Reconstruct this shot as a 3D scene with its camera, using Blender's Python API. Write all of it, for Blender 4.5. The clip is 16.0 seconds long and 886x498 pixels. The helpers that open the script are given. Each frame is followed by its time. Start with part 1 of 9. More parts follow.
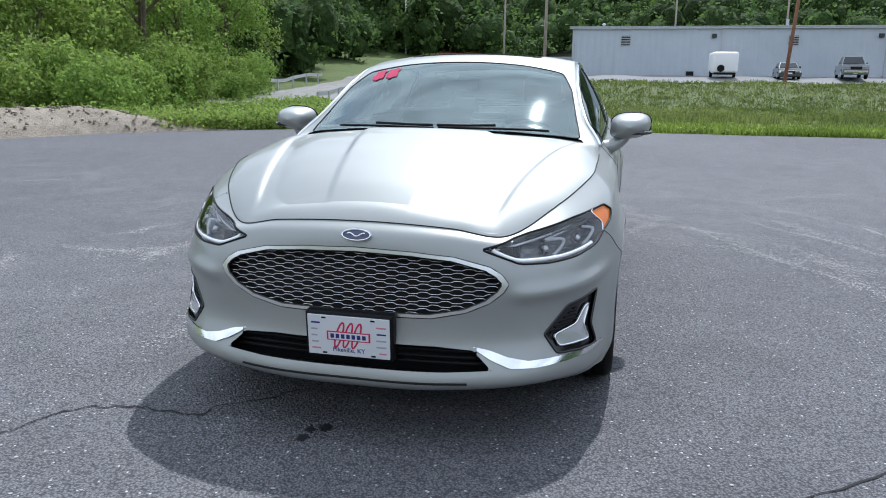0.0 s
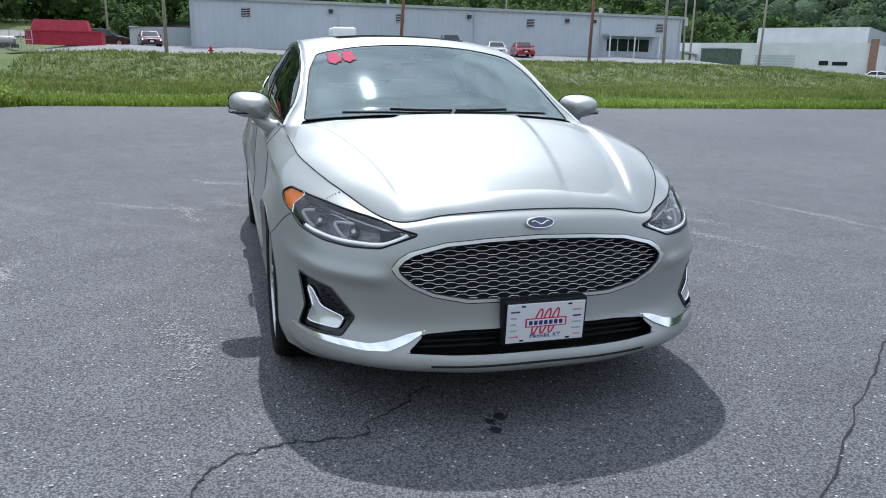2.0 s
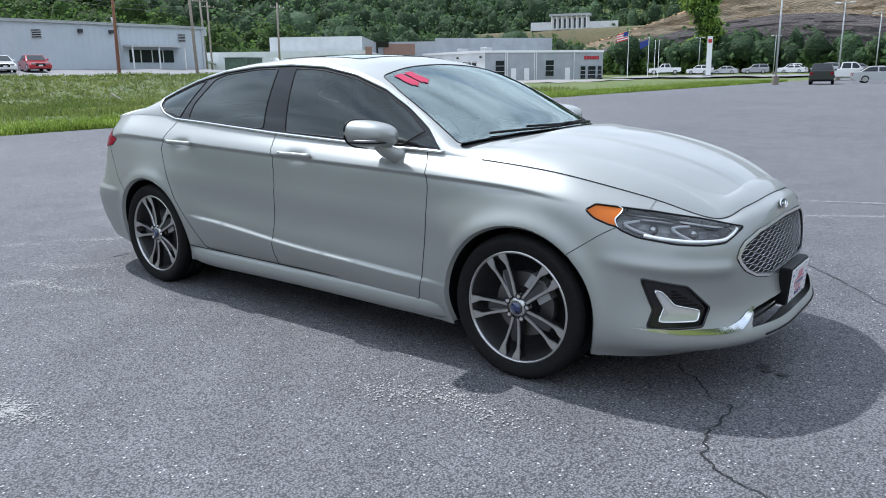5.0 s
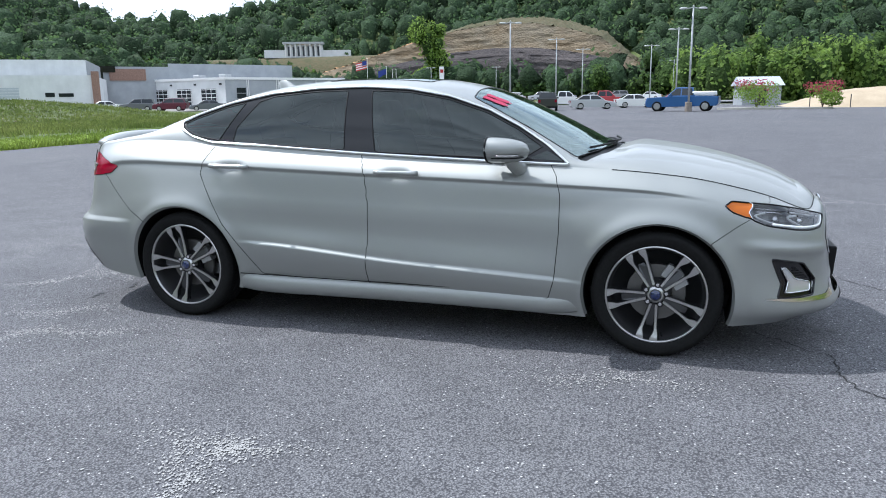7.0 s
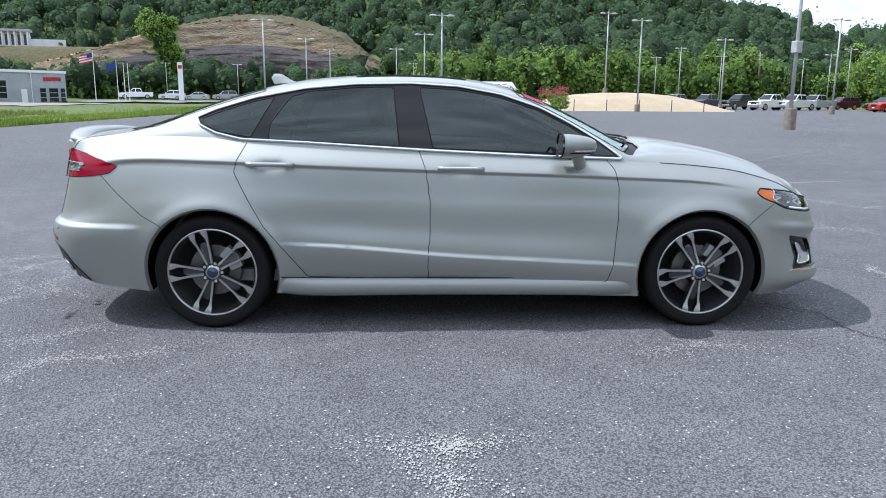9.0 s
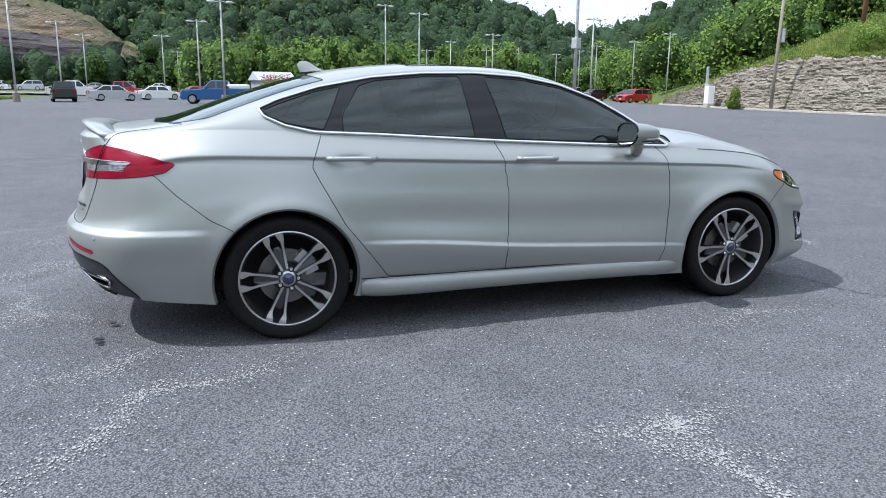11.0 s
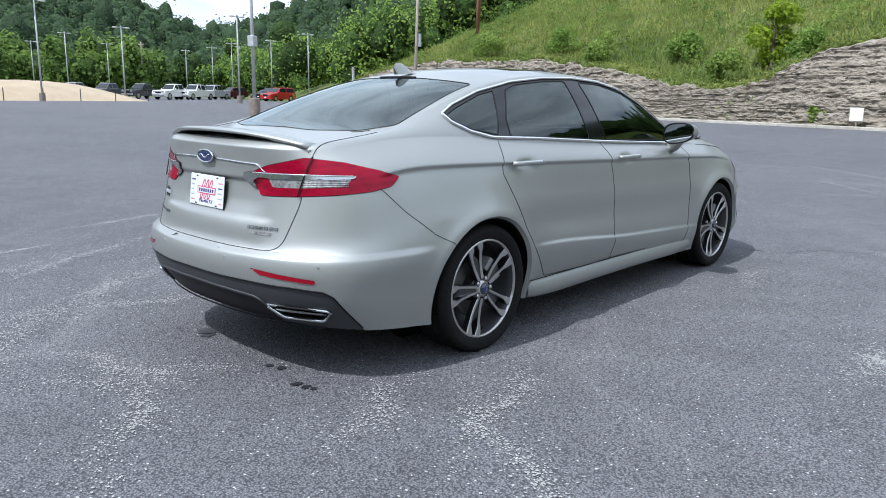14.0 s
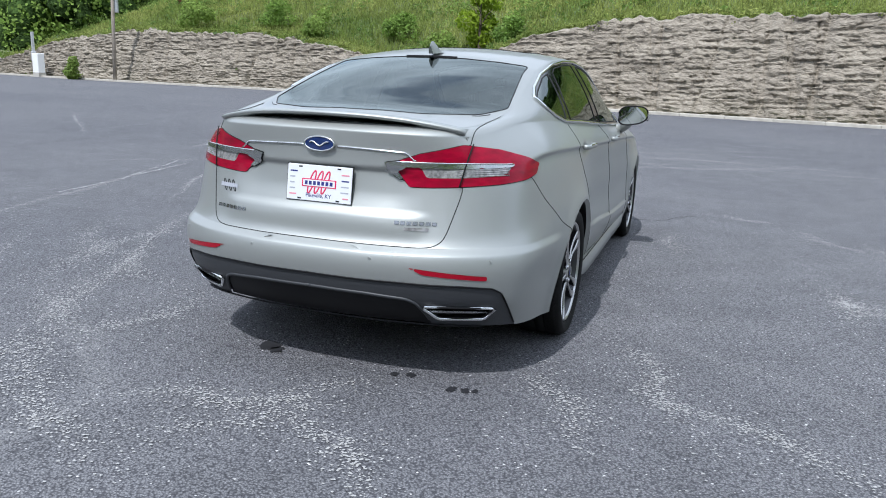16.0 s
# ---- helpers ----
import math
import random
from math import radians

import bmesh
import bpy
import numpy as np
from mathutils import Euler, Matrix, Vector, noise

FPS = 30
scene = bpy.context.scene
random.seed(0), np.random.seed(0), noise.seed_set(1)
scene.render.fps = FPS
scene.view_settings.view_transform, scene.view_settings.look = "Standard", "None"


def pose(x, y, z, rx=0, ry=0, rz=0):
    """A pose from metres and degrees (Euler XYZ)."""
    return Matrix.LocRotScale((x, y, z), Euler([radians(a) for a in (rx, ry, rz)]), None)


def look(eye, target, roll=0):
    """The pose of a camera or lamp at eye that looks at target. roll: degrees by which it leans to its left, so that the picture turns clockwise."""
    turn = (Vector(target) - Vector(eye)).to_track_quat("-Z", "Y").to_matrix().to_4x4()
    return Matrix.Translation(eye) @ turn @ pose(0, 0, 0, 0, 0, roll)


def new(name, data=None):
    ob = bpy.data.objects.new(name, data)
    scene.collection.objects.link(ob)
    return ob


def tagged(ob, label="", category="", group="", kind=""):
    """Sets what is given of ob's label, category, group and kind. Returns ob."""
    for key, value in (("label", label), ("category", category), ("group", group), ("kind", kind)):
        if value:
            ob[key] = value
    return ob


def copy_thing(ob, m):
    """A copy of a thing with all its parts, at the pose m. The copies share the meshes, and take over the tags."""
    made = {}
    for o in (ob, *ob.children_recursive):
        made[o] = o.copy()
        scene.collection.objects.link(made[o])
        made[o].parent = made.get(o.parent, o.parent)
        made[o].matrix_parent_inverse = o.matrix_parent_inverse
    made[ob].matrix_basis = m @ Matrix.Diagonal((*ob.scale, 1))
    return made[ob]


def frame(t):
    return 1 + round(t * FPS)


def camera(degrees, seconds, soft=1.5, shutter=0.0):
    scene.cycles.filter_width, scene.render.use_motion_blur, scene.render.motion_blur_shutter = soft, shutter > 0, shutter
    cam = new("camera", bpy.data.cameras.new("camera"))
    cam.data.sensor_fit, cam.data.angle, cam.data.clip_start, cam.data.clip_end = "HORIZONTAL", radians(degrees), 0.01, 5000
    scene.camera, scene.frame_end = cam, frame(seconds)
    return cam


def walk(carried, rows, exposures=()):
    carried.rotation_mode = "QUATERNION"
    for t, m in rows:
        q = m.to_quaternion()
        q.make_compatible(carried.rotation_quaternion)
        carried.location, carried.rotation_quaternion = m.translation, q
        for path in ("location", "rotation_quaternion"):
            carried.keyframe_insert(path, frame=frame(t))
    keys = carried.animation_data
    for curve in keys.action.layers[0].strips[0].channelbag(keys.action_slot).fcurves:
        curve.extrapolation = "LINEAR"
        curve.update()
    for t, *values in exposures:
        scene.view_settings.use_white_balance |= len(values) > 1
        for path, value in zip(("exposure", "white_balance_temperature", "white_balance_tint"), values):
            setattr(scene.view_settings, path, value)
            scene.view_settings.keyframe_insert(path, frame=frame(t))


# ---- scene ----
cam = camera(61.6, 16.0, soft=1.0)
PATH = [
    (0, (4.721, 0.866, 1.273), (2.817, 0.435, 0.84), 0.7),
    (0.5, (4.738, 0.388, 1.274), (2.797, 0.211, 0.827), 0.6),
    (1, (4.808, -0.115, 1.292), (2.863, -0.033, 0.833), 0.7),
    (1.5, (4.762, -0.588, 1.294), (2.848, -0.26, 0.818), 1.0),
    (2, (4.711, -1.081, 1.303), (2.85, -0.532, 0.818), 1.2),
    (2.5, (4.544, -1.513, 1.297), (2.754, -0.766, 0.809), 0.9),
    (3, (4.343, -1.95, 1.305), (2.643, -1.017, 0.815), 0.2),
    (3.5, (4.076, -2.384, 1.309), (2.487, -1.272, 0.822), -0.2),
    (4, (3.761, -2.801, 1.325), (2.295, -1.531, 0.839), -0.6),
    (4.5, (3.461, -3.218, 1.34), (2.126, -1.806, 0.865), -0.7),
    (5, (3.107, -3.577, 1.346), (1.91, -2.041, 0.887), -0.9),
    (7.5, (1.091, -4.947, 1.339), (0.657, -3.034, 0.952), -0.4),
    (8, (0.644, -5.065, 1.33), (0.387, -3.119, 0.948), -0.0),
    (8.5, (0.198, -5.091, 1.334), (0.111, -3.131, 0.943), 0.3),
    (9, (-0.241, -5.115, 1.333), (-0.173, -3.156, 0.932), 0.4),
    (9.5, (-0.63, -5.042, 1.313), (-0.422, -3.095, 0.905), 0.2),
    (12, (-2.826, -4.415, 1.311), (-1.872, -2.706, 0.899), 1.1),
    (12.5, (-3.248, -4.176, 1.312), (-2.155, -2.552, 0.905), 1.1),
    (13, (-3.626, -3.908, 1.3), (-2.414, -2.369, 0.897), 0.9),
    (13.5, (-3.971, -3.587, 1.307), (-2.644, -2.148, 0.9), 0.7),
    (14, (-4.293, -3.23, 1.305), (-2.848, -1.909, 0.896), 1.0),
    (14.5, (-4.539, -2.822, 1.296), (-2.972, -1.652, 0.878), 1.3),
    (15, (-4.798, -2.421, 1.301), (-3.119, -1.423, 0.871), 2.0),
    (15.5, (-4.977, -1.963, 1.287), (-3.207, -1.142, 0.847), 2.5),
    (16, (-5.17, -1.515, 1.279), (-3.331, -0.869, 0.832), 2.4),
]
walk(cam, [(t, look(eye, target, roll)) for t, eye, target, roll in PATH], exposures=[(0, 0.55, 5750, 10), (2, 0.52, 5750, 10), (4, 0.67, 5750, 10), (8.5, 0.75, 5750, 10), (12.5, 0.74, 5750, 10), (16, 0.62, 5750, 10)])

# ---- world and sun ----
SUN_AZ = math.atan2(0.08, -0.66)
SUN_EL = math.atan2(1.0, 0.665)
world = bpy.data.worlds.new("sky")
scene.world = world
world.use_nodes = True
wn = world.node_tree.nodes
wl = world.node_tree.links
sky = wn.new("ShaderNodeTexSky")
sky.sky_type = 'NISHITA'
sky.sun_disc = False
sky.sun_elevation = SUN_EL
sky.sun_rotation = math.pi / 2 - SUN_AZ
sky.air_density, sky.dust_density, sky.ozone_density = 1.0, 0.8, 1.0
# broken white cloud over the blue, thick near the horizon
tc = wn.new("ShaderNodeTexCoord")
mp = wn.new("ShaderNodeMapping")
mp.inputs["Scale"].default_value = (1.6, 1.6, 4.2)
cl = wn.new("ShaderNodeTexNoise")
cl.inputs["Scale"].default_value = 1.7
cl.inputs["Detail"].default_value = 9
cl.inputs["Roughness"].default_value = 0.58
cr = wn.new("ShaderNodeValToRGB")
cr.color_ramp.elements[0].position, cr.color_ramp.elements[0].color = 0.25, (0, 0, 0, 1)
cr.color_ramp.elements[1].position, cr.color_ramp.elements[1].color = 0.45, (1, 1, 1, 1)
cm = wn.new("ShaderNodeMixRGB")
c2 = wn.new("ShaderNodeTexNoise")
c2.inputs["Scale"].default_value = 3.1
c2.inputs["Detail"].default_value = 6
c2r = wn.new("ShaderNodeValToRGB")
c2r.color_ramp.elements[0].position, c2r.color_ramp.elements[0].color = 0.3, (4.7, 5.1, 5.6, 1)
c2r.color_ramp.elements[1].position, c2r.color_ramp.elements[1].color = 0.7, (9.4, 9.9, 10.6, 1)
wl.new(tc.outputs["Generated"], mp.inputs["Vector"])
wl.new(mp.outputs["Vector"], cl.inputs["Vector"])
wl.new(mp.outputs["Vector"], c2.inputs["Vector"])
wl.new(cl.outputs["Fac"], cr.inputs["Fac"])
wl.new(c2.outputs["Fac"], c2r.inputs["Fac"])
wl.new(cr.outputs["Color"], cm.inputs["Fac"])
wl.new(sky.outputs["Color"], cm.inputs["Color1"])
wl.new(c2r.outputs["Color"], cm.inputs["Color2"])
bg = wn["Background"]
bg.inputs["Strength"].default_value = 0.105
wl.new(cm.outputs["Color"], bg.inputs["Color"])

sun = new("sun", bpy.data.lights.new("sun", 'SUN'))
sun.data.energy = 2.9
sun.data.angle = radians(0.6)
sun.data.color = (1.0, 0.95, 0.88)
sun.matrix_world = look((math.cos(SUN_AZ) * math.cos(SUN_EL) * 60, math.sin(SUN_AZ) * math.cos(SUN_EL) * 60, math.sin(SUN_EL) * 60), (0, 0, 0))


# ---- materials ----
def mat(name, color=(0.5, 0.5, 0.5), rough=0.5, metal=0.0, **kw):
    m = bpy.data.materials.new(name)
    m.use_nodes = True
    b = m.node_tree.nodes["Principled BSDF"]
    b.inputs["Base Color"].default_value = (*color, 1)
    b.inputs["Roughness"].default_value = rough
    b.inputs["Metallic"].default_value = metal
    for k, v in kw.items():
        b.inputs[k.replace("_", " ")].default_value = v
    return m


def bsdf(m):
    return m.node_tree.nodes["Principled BSDF"]


def mottled(m, scale, lo, hi, scale2=None, lo2=None, hi2=None, bump=0.0, bscale=None, dist=0.01, coords="Object", stretch=(1, 1, 1), per_object=0.0, per_island=0.0):
    """Colour noise at one or two scales and fine relief on a material."""
    nt = m.node_tree
    N, L = nt.nodes, nt.links
    t = N.new("ShaderNodeTexCoord")
    mpg = N.new("ShaderNodeMapping")
    mpg.inputs["Scale"].default_value = stretch
    L.new(t.outputs[coords], mpg.inputs["Vector"])

    def ramp(sc, a, b, det=6):
        n = N.new("ShaderNodeTexNoise")
        n.inputs["Scale"].default_value = sc
        n.inputs["Detail"].default_value = det
        n.inputs["Roughness"].default_value = 0.6
        L.new(mpg.outputs["Vector"], n.inputs["Vector"])
        r = N.new("ShaderNodeValToRGB")
        r.color_ramp.elements[0].position, r.color_ramp.elements[0].color = 0.33, (*a, 1)
        r.color_ramp.elements[1].position, r.color_ramp.elements[1].color = 0.67, (*b, 1)
        L.new(n.outputs["Fac"], r.inputs["Fac"])
        return n, r
    n1, r1 = ramp(scale, lo, hi)
    col = r1.outputs["Color"]
    if scale2:
        n2, r2 = ramp(scale2, lo2, hi2)
        mx = N.new("ShaderNodeMixRGB")
        mx.inputs["Fac"].default_value = 0.5
        L.new(col, mx.inputs["Color1"])
        L.new(r2.outputs["Color"], mx.inputs["Color2"])
        col = mx.outputs["Color"]
    if per_object or per_island:
        src = N.new("ShaderNodeObjectInfo").outputs["Random"] if per_object else N.new("ShaderNodeNewGeometry").outputs["Random Per Island"]
        amount = per_object or per_island
        mr = N.new("ShaderNodeMapRange")
        mr.inputs["To Min"].default_value, mr.inputs["To Max"].default_value = 1 - amount, 1 + amount
        L.new(src, mr.inputs["Value"])
        vm = N.new("ShaderNodeVectorMath")
        vm.operation = 'SCALE'
        L.new(col, vm.inputs[0])
        L.new(mr.outputs["Result"], vm.inputs["Scale"])
        col = vm.outputs["Vector"]
    L.new(col, bsdf(m).inputs["Base Color"])
    if bump:
        nb = N.new("ShaderNodeTexNoise")
        nb.inputs["Scale"].default_value = bscale or scale * 4
        nb.inputs["Detail"].default_value = 5
        L.new(mpg.outputs["Vector"], nb.inputs["Vector"])
        bp = N.new("ShaderNodeBump")
        bp.inputs["Strength"].default_value = bump
        bp.inputs["Distance"].default_value = dist
        L.new(nb.outputs["Fac"], bp.inputs["Height"])
        L.new(bp.outputs["Normal"], bsdf(m).inputs["Normal"])
    return m


def glass(name, tint, f0=0.05, rough=0.0, see=1.0, sheen=(1, 1, 1)):
    """Thin sheet: tinted see-through body with a mirror-like face."""
    m = bpy.data.materials.new(name)
    m.use_nodes = True
    N, L = m.node_tree.nodes, m.node_tree.links
    N.remove(N["Principled BSDF"])
    tr = N.new("ShaderNodeBsdfTransparent")
    tr.inputs["Color"].default_value = (*[c * see for c in tint], 1)
    gl = N.new("ShaderNodeBsdfGlossy")
    gl.inputs["Roughness"].default_value = rough
    gl.inputs["Color"].default_value = (*sheen, 1)
    fr = N.new("ShaderNodeFresnel")
    fr.inputs["IOR"].default_value = 1.0 + 2 * math.sqrt(f0) / (1 - math.sqrt(f0))
    mx = N.new("ShaderNodeMixShader")
    L.new(fr.outputs["Fac"], mx.inputs["Fac"])
    L.new(tr.outputs["BSDF"], mx.inputs[1])
    L.new(gl.outputs["BSDF"], mx.inputs[2])
    L.new(mx.outputs["Shader"], N["Material Output"].inputs["Surface"])
    return m


M_PAINT = mat("silver_paint", (0.36, 0.37, 0.356), 0.52, 0.72, Coat_Weight=0.5, Specular_IOR_Level=0.2, Coat_Roughness=0.04)
mottled(M_PAINT, 900, (0.328, 0.338, 0.325), (0.385, 0.398, 0.383))
M_BLACK = mat("black_plastic", (0.006, 0.006, 0.007), 0.5, Specular_IOR_Level=0.2)
M_SATIN = mat("satin_black", (0.010, 0.010, 0.012), 0.14)
M_GREYPL = mottled(mat("grey_valance", (0.03, 0.032, 0.036), 0.5), 300, (0.024, 0.026, 0.030), (0.038, 0.040, 0.044), bump=0.2, bscale=900, dist=0.001)
M_PIANO = mat("piano_black", (0.006, 0.006, 0.007), 0.10, Specular_IOR_Level=0.42)
M_SEAM = mat("shut_line", (0.004, 0.004, 0.004), 0.9)
M_GRILLEBAR = mat("grille_bar_chrome", (0.52, 0.52, 0.53), 0.25, 1.0)
# Greyer than the other chrome: reflected asphalt is put into its colour.
M_TAILCHROME = mat("tail_chrome_grey", (0.50, 0.51, 0.51), 0.22, 1.0)
M_FOG = mat("fog_lens_clear", (0.60, 0.61, 0.62), 0.12, 0.5, Coat_Weight=1.0)
M_CHROME = mat("chrome", (0.80, 0.81, 0.82), 0.13, 1.0)
M_DARKCHROME = mat("smoked_chrome", (0.42, 0.42, 0.43), 0.22, 1.0)
M_SATINCHROME = mat("satin_chrome", (0.78, 0.78, 0.78), 0.32, 1.0)
M_RUBBER = mottled(mat("tyre_rubber", (0.02, 0.02, 0.02), 0.75, Specular_IOR_Level=0.2), 60, (0.005, 0.005, 0.005), (0.010, 0.010, 0.010), bump=0.2, bscale=400, dist=0.001)
M_RIM = mottled(mat("machined_alloy", (0.5, 0.5, 0.49), 0.30, 0.95), 160, (0.45, 0.445, 0.44), (0.55, 0.545, 0.54))
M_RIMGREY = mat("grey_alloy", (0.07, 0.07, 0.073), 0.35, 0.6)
M_RIMDARK = mat("dark_alloy", (0.014, 0.014, 0.016), 0.4, 0.3)
M_DISC = mat("brake_disc", (0.16, 0.155, 0.15), 0.45, 0.8)
M_CALIPER = mat("caliper", (0.33, 0.33, 0.33), 0.5, 0.5)
M_GLASS = glass("windscreen_glass", (0.70, 0.82, 0.79), 0.26, 0.03, sheen=(0.86, 1.0, 0.97))
M_TINT = glass("tinted_glass", (0.13, 0.15, 0.145), 0.065, sheen=(0.92, 1.0, 0.97))
M_LENS = glass("lamp_lens", (0.93, 0.94, 0.95), 0.05)
M_REDLENS = mottled(mat("red_lens", (0.2, 0.001, 0.008), 0.25, Coat_Weight=0.1, Coat_Roughness=0.02, Specular_IOR_Level=0.18), 9, (0.16, 0.0004, 0.012), (0.30, 0.0008, 0.022), stretch=(1, 1, 3))
M_AMBER = mat("amber_lens", (0.62, 0.15, 0.008), 0.3, Coat_Weight=0.3, Specular_IOR_Level=0.2)
M_CLEARTAIL = mottled(mat("clear_tail_lens", (0.5, 0.5, 0.5), 0.25, 0.4, Coat_Weight=1.0), 60, (0.16, 0.155, 0.155), (0.46, 0.45, 0.45))
# Trim colour lightened to stand in for glare and haze in the windscreen.
M_INTERIOR = mottled(mat("lightened_trim", (0.22, 0.22, 0.22), 0.7), 40, (0.19, 0.193, 0.194), (0.26, 0.263, 0.263))
M_SEAT = mottled(mat("seat_leather", (0.035, 0.035, 0.037), 0.5), 30, (0.03, 0.03, 0.032), (0.045, 0.045, 0.047))
M_BLUEBADGE = mat("blue_badge", (0.008, 0.02, 0.09), 0.15, Coat_Weight=1.0)
M_PLATE = mat("plate_white", (0.66, 0.67, 0.69), 0.35)
M_PRED = mat("print_red", (0.55, 0.01, 0.08), 0.4)
M_PBLUE = mat("print_blue", (0.02, 0.025, 0.16), 0.4)
M_PGREY = mat("print_grey", (0.35, 0.36, 0.4), 0.4)
M_STICKER = mat("red_window_paint", (0.42, 0.05, 0.10), 0.7, Specular_IOR_Level=0.1)
M_REFLECT = mat("reflector_strip", (0.26, 0.001, 0.012), 0.2, Coat_Weight=0.2, Specular_IOR_Level=0.2)


# ---- builders ----
def link_mesh(name, verts, faces, material=None, smooth=True):
    me = bpy.data.meshes.new(name)
    me.from_pydata([tuple(v) for v in verts], [], [tuple(f) for f in faces])
    if material:
        me.materials.append(material)
    if smooth:
        me.shade_smooth()
    me.update()
    return new(name, me)


def part(name, geo, material, parent=None, label="", smooth=False):
    """Links a bmesh, or (vertices, faces), as one mesh object under a thing or a part."""
    if isinstance(geo, bmesh.types.BMesh):
        me = bpy.data.meshes.new(name)
        geo.to_mesh(me)
        geo.free()
        if smooth:
            me.shade_smooth()
        ob = new(name, me)
        me.materials.append(material)
    else:
        ob = link_mesh(name, geo[0], geo[1], material, smooth)
    if parent:
        ob.parent = parent
    if label:
        tagged(ob, label)
    return ob


def thing(name, label, category, at=(0, 0, 0), rz=0.0, group="", kind=""):
    ob = new(name)
    ob.matrix_world = pose(*at, 0, 0, rz)
    return tagged(ob, label, category, group, kind)


def box_bm(x0, x1, y0, y1, z0, z1, bevel=0.0, seg=1, bm=None):
    bm = bm or bmesh.new()
    r = bmesh.ops.create_cube(bm, size=1.0, matrix=Matrix.LocRotScale(((x0 + x1) / 2, (y0 + y1) / 2, (z0 + z1) / 2), None, (x1 - x0, y1 - y0, z1 - z0)))
    if bevel:
        vs = set(r["verts"])
        es = [e for e in bm.edges if e.verts[0] in vs and e.verts[1] in vs]
        bmesh.ops.bevel(bm, geom=es, offset=bevel, segments=seg, affect='EDGES', profile=0.5)
    return bm


def lathe(profile, seg, axis="z", closed=False):
    """Turns (radius, height) pairs about an axis; returns vertices and faces."""
    V, F = [], []
    n = len(profile)
    for k in range(seg):
        a = 2 * math.pi * k / seg
        c, s = math.cos(a), math.sin(a)
        for r, h in profile:
            V.append({"z": (r * c, r * s, h), "y": (r * c, h, r * s), "x": (h, r * c, r * s)}[axis])
    for k in range(seg):
        k2 = (k + 1) % seg
        for i in range(n if closed else n - 1):
            j = (i + 1) % n
            q = (k * n + i, k * n + j, k2 * n + j, k2 * n + i)
            F.append(q[::-1] if axis == "y" else q)
    return V, F


def tube(points, r, sides=6, closed=False, taper=None, flat=None):
    """A round bar along points; flat=(normal scale) squashes it."""
    P = np.array(points, float)
    n = len(P)
    if closed:
        T = np.roll(P, -1, 0) - np.roll(P, 1, 0)
    else:
        T = np.gradient(P, axis=0)
    T /= np.linalg.norm(T, axis=1)[:, None] + 1e-12
    ref = np.array([0.0, 0.0, 1.0]) if abs(T[:, 2]).mean() < 0.8 else np.array([1.0, 0.0, 0.0])
    A = np.cross(T, ref)
    A /= np.linalg.norm(A, axis=1)[:, None] + 1e-12
    B = np.cross(A, T)
    rr = np.full(n, r) if taper is None else np.linspace(r, taper, n)
    V = []
    for i in range(n):
        for k in range(sides):
            a = 2 * math.pi * k / sides
            V.append(P[i] + rr[i] * (math.cos(a) * A[i] + math.sin(a) * B[i]))
    F = []
    for i in range(n if closed else n - 1):
        j = (i + 1) % n
        for k in range(sides):
            k2 = (k + 1) % sides
            F.append((i * sides + k, i * sides + k2, j * sides + k2, j * sides + k))
    if not closed:
        F.append(tuple(range(sides))[::-1])
        F.append(tuple((n - 1) * sides + k for k in range(sides)))
    return V, F


def merge(*geos):
    V, F = [], []
    for v, f in geos:
        o = len(V)
        V.extend([tuple(p) for p in v])
        F.extend([tuple(i + o for i in q) for q in f])
    return V, F


def prism(outline, z0, z1):
    """A plate with a given outline in x and y, from z0 to z1."""
    n = len(outline)
    V = [(x, y, z0) for x, y in outline] + [(x, y, z1) for x, y in outline]
    F = [tuple(range(n))[::-1], tuple(range(n, 2 * n))]
    F += [(i, (i + 1) % n, n + (i + 1) % n, n + i) for i in range(n)]
    return V, F


def moved(geo, m):
    return [tuple(m @ Vector(v)) for v in geo[0]], geo[1]


# ---- the setting: land, car park, rock, woods ----
def sstep(a, b, x):
    u = np.clip((np.asarray(x, float) - a) / (b - a), 0, 1)
    return u * u * (3 - 2 * u)


def lumps(x, y, f=1.0, seed=0.0):
    """Cheap smooth noise in the plan, about -1 to 1."""
    return (np.sin(x * .11 * f + 1.3 + seed) * np.cos(y * .13 * f - .7 + seed) + .6 * np.sin(x * .27 * f - y * .19 * f + 2.1 * seed)
            + .4 * np.cos(x * .05 * f + y * .61 * f + seed) + .3 * np.sin(x * .83 * f + y * .47 * f + 3 * seed)) / 1.7


CURB_Y = [-80, -40, -8, 1.5, 28.7, 39, 49, 60, 110, 200]
CURB_X = [14, 20.8, 29.9, 32.8, 40.3, 41.2, 43, 46.4, 62, 90]
curb_x = lambda y: np.interp(y, CURB_Y, CURB_X)
ROCK_Y = [-80, -30, -8, 4, 9, 13, 18, 24, 30, 43, 52, 60, 72]
ROCK_H = [5, 5, 5.0, 4.9, 3.8, 2.0, 2.2, 3.4, 4.0, 4.2, 3.3, 1.9, 0.2]
rock_h = lambda y: np.interp(y, ROCK_Y, ROCK_H)
RING_AZ = [-180, -150, -120, -60, -20, 20, 45, 55, 60, 64, 70, 80, 100, 116, 125, 131, 138, 150, 165, 180]
RING_H = [85, 80, 30, 22, 30, 70, 64, 38, 25, 38, 54, 82, 86, 66, 50, 43, 47, 78, 88, 85]
RING_R = [105, 80, 60, 60, 60, 120, 150, 170, 180, 180, 170, 160, 190, 210, 220, 200, 150, 120, 108, 105]


